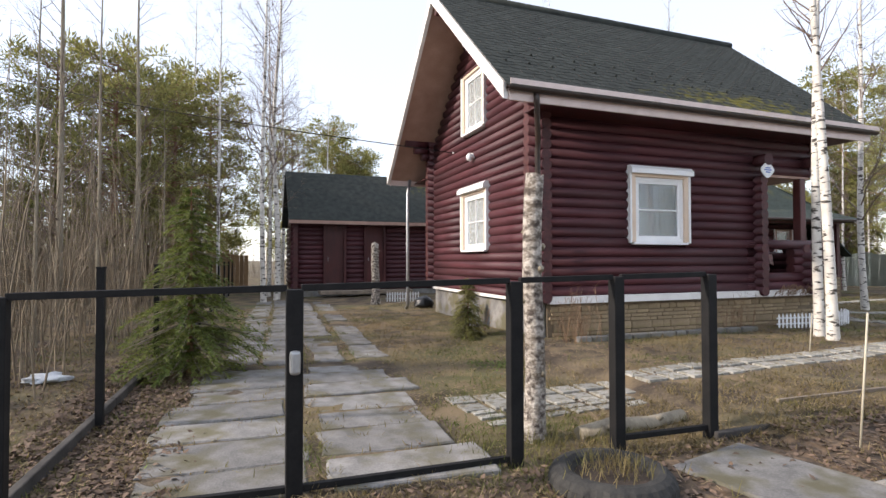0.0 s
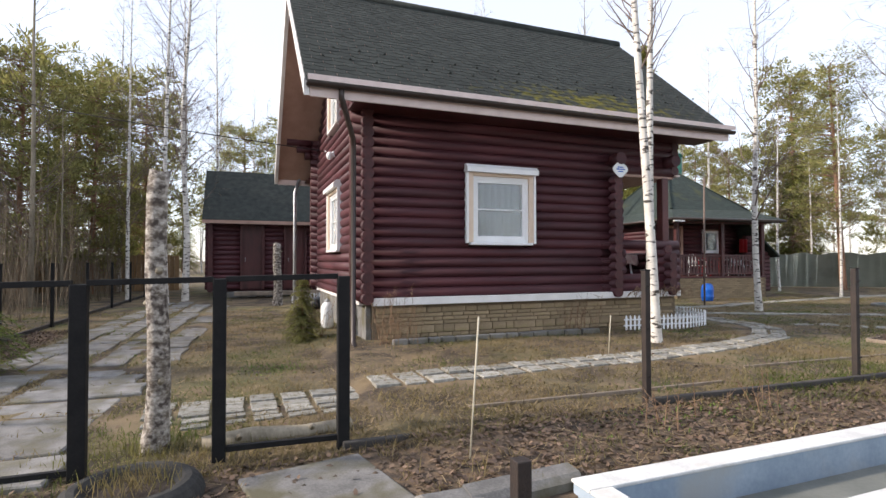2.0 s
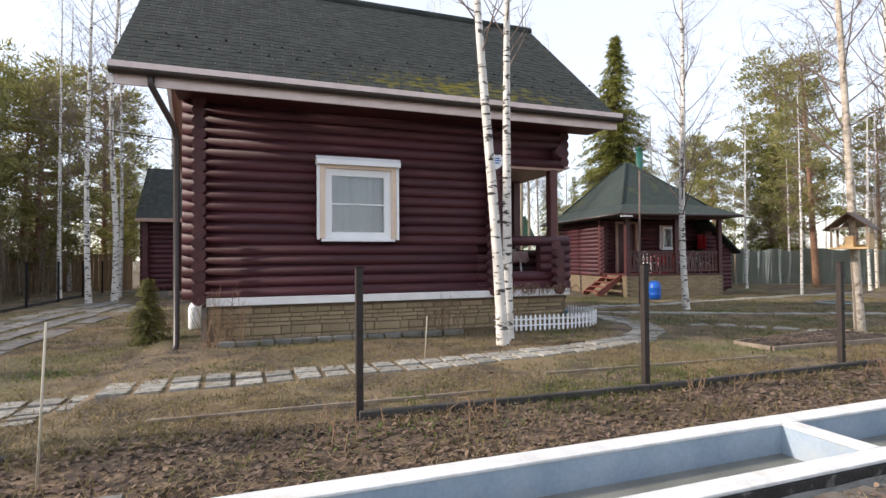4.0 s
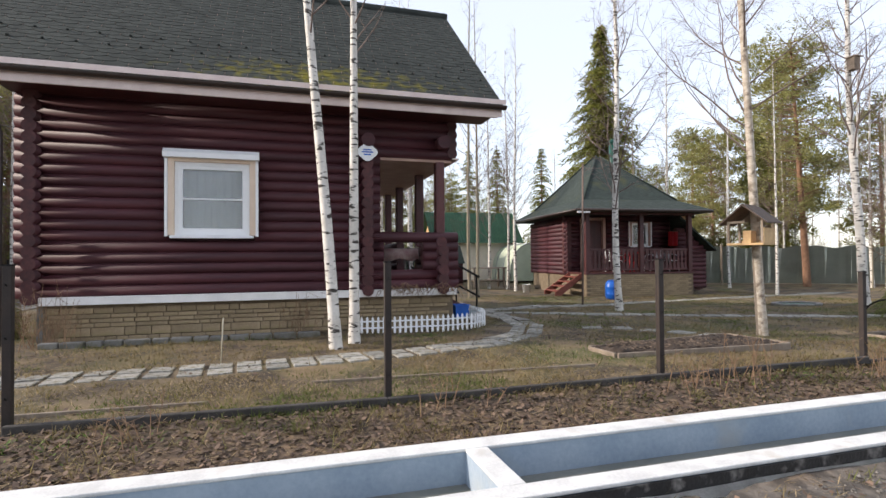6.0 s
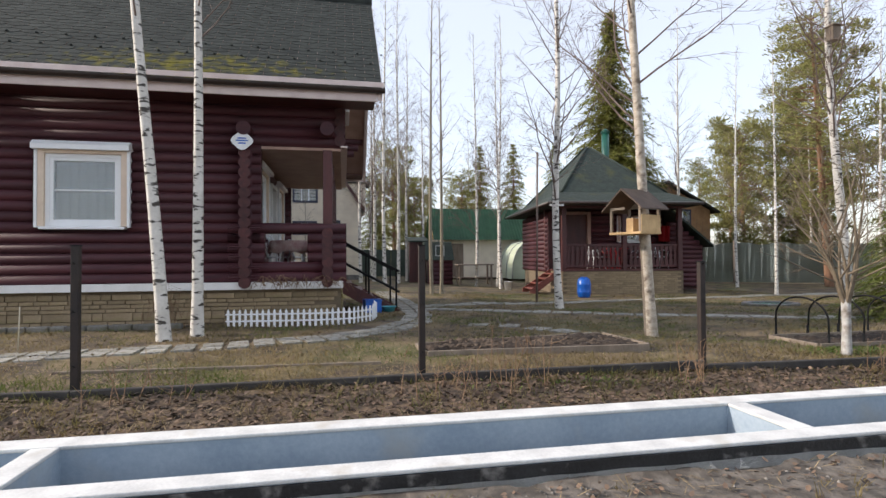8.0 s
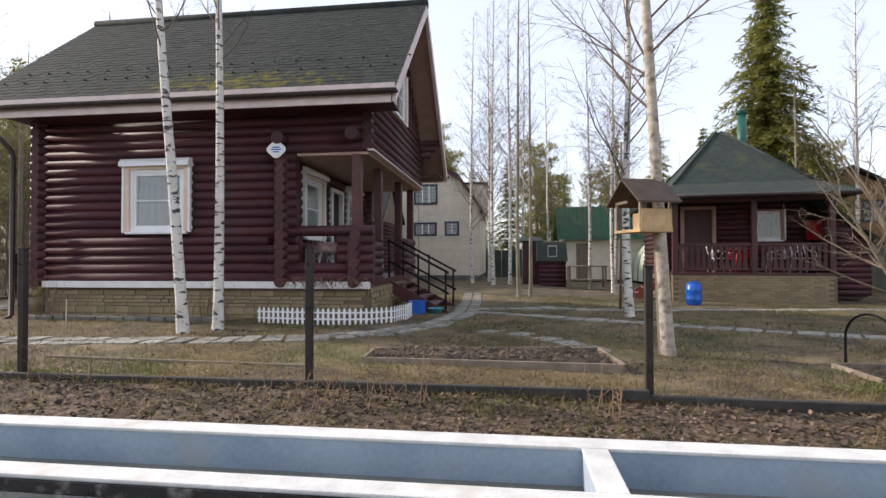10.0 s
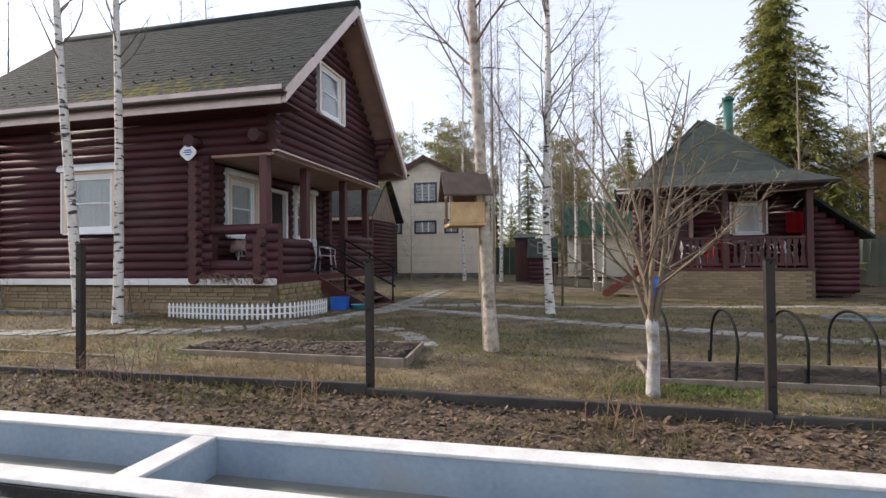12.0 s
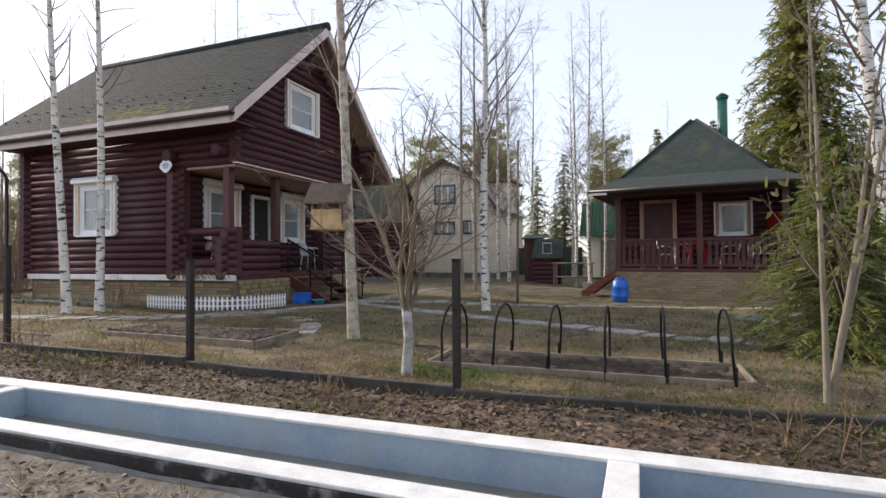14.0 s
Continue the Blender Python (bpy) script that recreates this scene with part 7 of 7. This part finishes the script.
TH = Skin()
made = 0
while made < 75000:
    x, y = R.uniform(-2, 26), 2.4 + R.random() ** 1.6 * 11
    if on_hard(x, y) or (on_path(x, y) and R.random() < .8) or noise.noise((x * .6, y * .6, 40)) < R.uniform(-.7, .2) or (y < 3.4 and R.random() < .7):
        continue
    made += 1
    a = R.uniform(0, 6.28)
    d = Vector((math.cos(a), math.sin(a), R.uniform(-.05, .25))).normalized()
    TH.blade(Vector((x, y, gz(x, y) + bumpy(x, y) + R.uniform(.002, .012))), d, d.cross(Vector((0, 0, 1))).normalized(), R.uniform(.05, .14), .0055)
for k in range(16000):
    x, y = R.uniform(3, 26), 1.25 - R.random() ** 1.4 * 3.6
    if noise.noise((x * .7, y * .7, 52)) < R.uniform(-.6, .35):
        continue
    a = R.uniform(0, 6.28)
    d = Vector((math.cos(a), math.sin(a), R.uniform(-.05, .3))).normalized()
    TH.blade(Vector((x, y, gz(x, y) + bumpy(x, y) + R.uniform(.002, .014))), d, d.cross(Vector((0, 0, 1))).normalized(), R.uniform(.05, .16), .005)
M_THATCH = mat("straw_thatch", (0.17, 0.122, 0.062), (0.31, 0.23, 0.125), 0.85, 2, 20, 0.1, rand=0.55)
tagged(new("straw", TH.mesh("straw", M_THATCH, False)), "flattened dead grass lying on the lawn", "dead grass", kind="stuff")

LF = Skin()
made = 0
while made < 56000:
    zone = R.random()
    if zone < .30:
        x, y = R.uniform(-1.6, -.3), R.uniform(3.6, 12)
    elif zone < .68:
        x, y = R.uniform(-2, 26), 2.28 + R.random() * 1.1
    elif zone < .84:
        x, y = R.uniform(-6, -1.3), 4 + R.random() ** 1.4 * 9
    elif zone < .93:
        x, y = R.uniform(3, 26), 1.25 - R.random() ** 1.5 * 3.5
    else:
        x, y = R.uniform(-3, 25), R.uniform(3.5, 9)
    if on_hard(x, y) and R.random() < .95:
        continue
    made += 1
    z = gz(x, y) + bumpy(x, y) + R.uniform(.004, .025)
    a = R.uniform(0, 6.28)
    d = Vector((math.cos(a), math.sin(a), R.gauss(0, .35))).normalized()
    sd = (d.cross(Vector((R.gauss(0, .35), R.gauss(0, .35), 1)))).normalized()
    LF.blade(Vector((x, y, z)), d, sd, R.uniform(.022, .055), R.uniform(.016, .036))
tagged(new("leaf_litter", LF.mesh("leaf_litter", M_LEAF, False)), "fallen brown leaves on bare ground", "leaves", kind="stuff")

# gravel at the road edge
GV = Skin()
M_GRAVEL = mat("road_gravel", (0.11, 0.098, 0.085), (0.23, 0.21, 0.185), 0.9, 8, 60, 0.3, rand=0.45)
for k in range(6000):
    x, y = R.uniform(3, 26), 1.24 - abs(R.gauss(0, .8))
    if y < -3.5 or noise.noise((x * .7, y * .9, 15)) < R.uniform(-.5, .3):
        continue
    s = R.uniform(.005, .016)
    c = Vector((x, y, gz(x, y) + bumpy(x, y) + s * .2))
    o = len(GV.v)
    GV.v += [tuple(c + Vector(p) * s * R.uniform(.7, 1.3)) for p in ((1, 0, 0), (-.3, 1, 0), (-.4, -.9, 0), (0, .1, .8), (.5, .7, .2), (-1, .0, .1))]
    GV.f += [(o, o + 4, o + 3), (o + 4, o + 1, o + 3), (o + 1, o + 5, o + 3), (o + 5, o + 2, o + 3), (o + 2, o, o + 3)]
tagged(new("gravel", GV.mesh("gravel", M_GRAVEL, False)), "loose grey gravel along the road edge", "gravel", kind="stuff")

# dry weed stems
WS = Skin()
for cx, cy, n, h in ((4.95, 7.5, 26, .9), (5.2, 7.55, 16, .7), (8.6, 7.55, 22, .75), (12.9, 3.0, 14, .55), (12.3, 2.9, 10, .4), (6.0, 2.95, 8, .35), (14.6, 2.9, 8, .4), (3.95, 9.2, 18, .9), (7.3, 2.9, 8, .35), (9.8, 3.0, 9, .4), (17, 2.9, 8, .4), (20.5, 2.9, 10, .45), (22.6, 4.3, 16, .8)):
    for k in range(n):
        p = Vector((cx + R.gauss(0, .16), cy + R.gauss(0, .1), gz(cx, cy) - .03))
        q = p + Vector((R.gauss(0, .18) * h, R.gauss(0, .15) * h, h * R.uniform(.5, 1.1)))
        WS.limb([p, p.lerp(q, .5), q], [.005, .004, .002], 3)
        for j in range(4):
            s = p.lerp(q, R.uniform(.35, 1))
            WS.limb([s, s + Vector((R.gauss(0, .07), R.gauss(0, .07), R.uniform(.02, .12)))], [.003, .0015], 3)
# vines over the ledge before the porch
for k in range(46):
    x0 = R.uniform(9.95, 11.35)
    p = Vector((x0, 7.86, R.uniform(.80, .9)))
    w = R.uniform(-.5, .5)
    pts = [p + Vector((w * u, -.12 * math.sin(u * 3) - .05, R.uniform(.05, .2) * math.sin(u * 3.1) - .12 * u * u)) for u in (0, .25, .5, .75, 1)]
    WS.limb(pts, [.006, .006, .005, .004, .002], 4)
M_WEED = mat("dry_weed", (0.17, 0.10, 0.06), (0.26, 0.17, 0.10), 0.9, 6, 40, 0.1)
tagged(new("weeds", WS.mesh("weeds", M_WEED)), "dry reddish weed stems", "weeds", kind="stuff")

# fresh green weeds
FW = Skin()
for cx, cy, sx, sy, n in ((17.7, 3.95, .7, .3, 1500), (3.2, 6.6, .5, .4, 250), (13.6, 3.1, 1.2, .2, 260), (6.6, 3.0, 1.4, .22, 240), (10.6, 6.9, .8, .3, 260), (-.4, 4.3, .16, .2, 260), (20.8, 4.9, .8, .5, 300)):
    for k in range(n):
        x, y = cx + R.gauss(0, sx * .5), cy + R.gauss(0, sy * .5)
        if on_hard(x, y):
            continue
        a = R.uniform(0, 6.28)
        d = Vector((math.cos(a), math.sin(a), R.uniform(.2, .9))).normalized()
        FW.blade(Vector((x, y, gz(x, y) + bumpy(x, y))), d, d.cross(Vector((0, 0, 1))).normalized(), R.uniform(.03, .075), .014)
M_FRESH = mat("fresh_weed_leaf", (0.07, 0.12, 0.02), (0.15, 0.21, 0.04), 0.7, 4, 30, 0.1, rand=0.4)
let_light_through(M_FRESH, 0.35)
tagged(new("green_weeds", FW.mesh("green_weeds", M_FRESH, False)), "patches of fresh green weeds", "weeds", kind="stuff")
# clods of soil on the verge and in the beds
CL = Skin()
for k in range(2600):
    x, y = (R.uniform(3, 26), R.uniform(2.3, 3.2)) if k % 4 else (R.uniform(12.5, 15), R.uniform(4.42, 5.0))
    s = R.uniform(.008, .03)
    c = Vector((x, y, gz(x, y) + (bumpy(x, y) if k % 4 else .08) + s * .1))
    o = len(CL.v)
    CL.v += [tuple(c + Vector(p) * s * R.uniform(.7, 1.3)) for p in ((1, 0, 0), (-.3, 1, 0), (-.4, -.9, 0), (0, .1, .7), (.5, .8, .2), (-1, .0, .2), (.5, -.7, .3))]
    CL.f += [(o, o + 4, o + 3), (o + 4, o + 1, o + 3), (o + 1, o + 5, o + 3), (o + 5, o + 2, o + 3), (o + 2, o + 6, o + 3), (o + 6, o, o + 3)]
M_CLOD = mat("soil_clod", (0.035, 0.025, 0.018), (0.12, 0.085, 0.058), 0.95, 5, 40, 0.5, rand=0.4)
tagged(new("soil_clods", CL.mesh("soil_clods", M_CLOD)), "small clods of turned soil", "soil", kind="stuff")
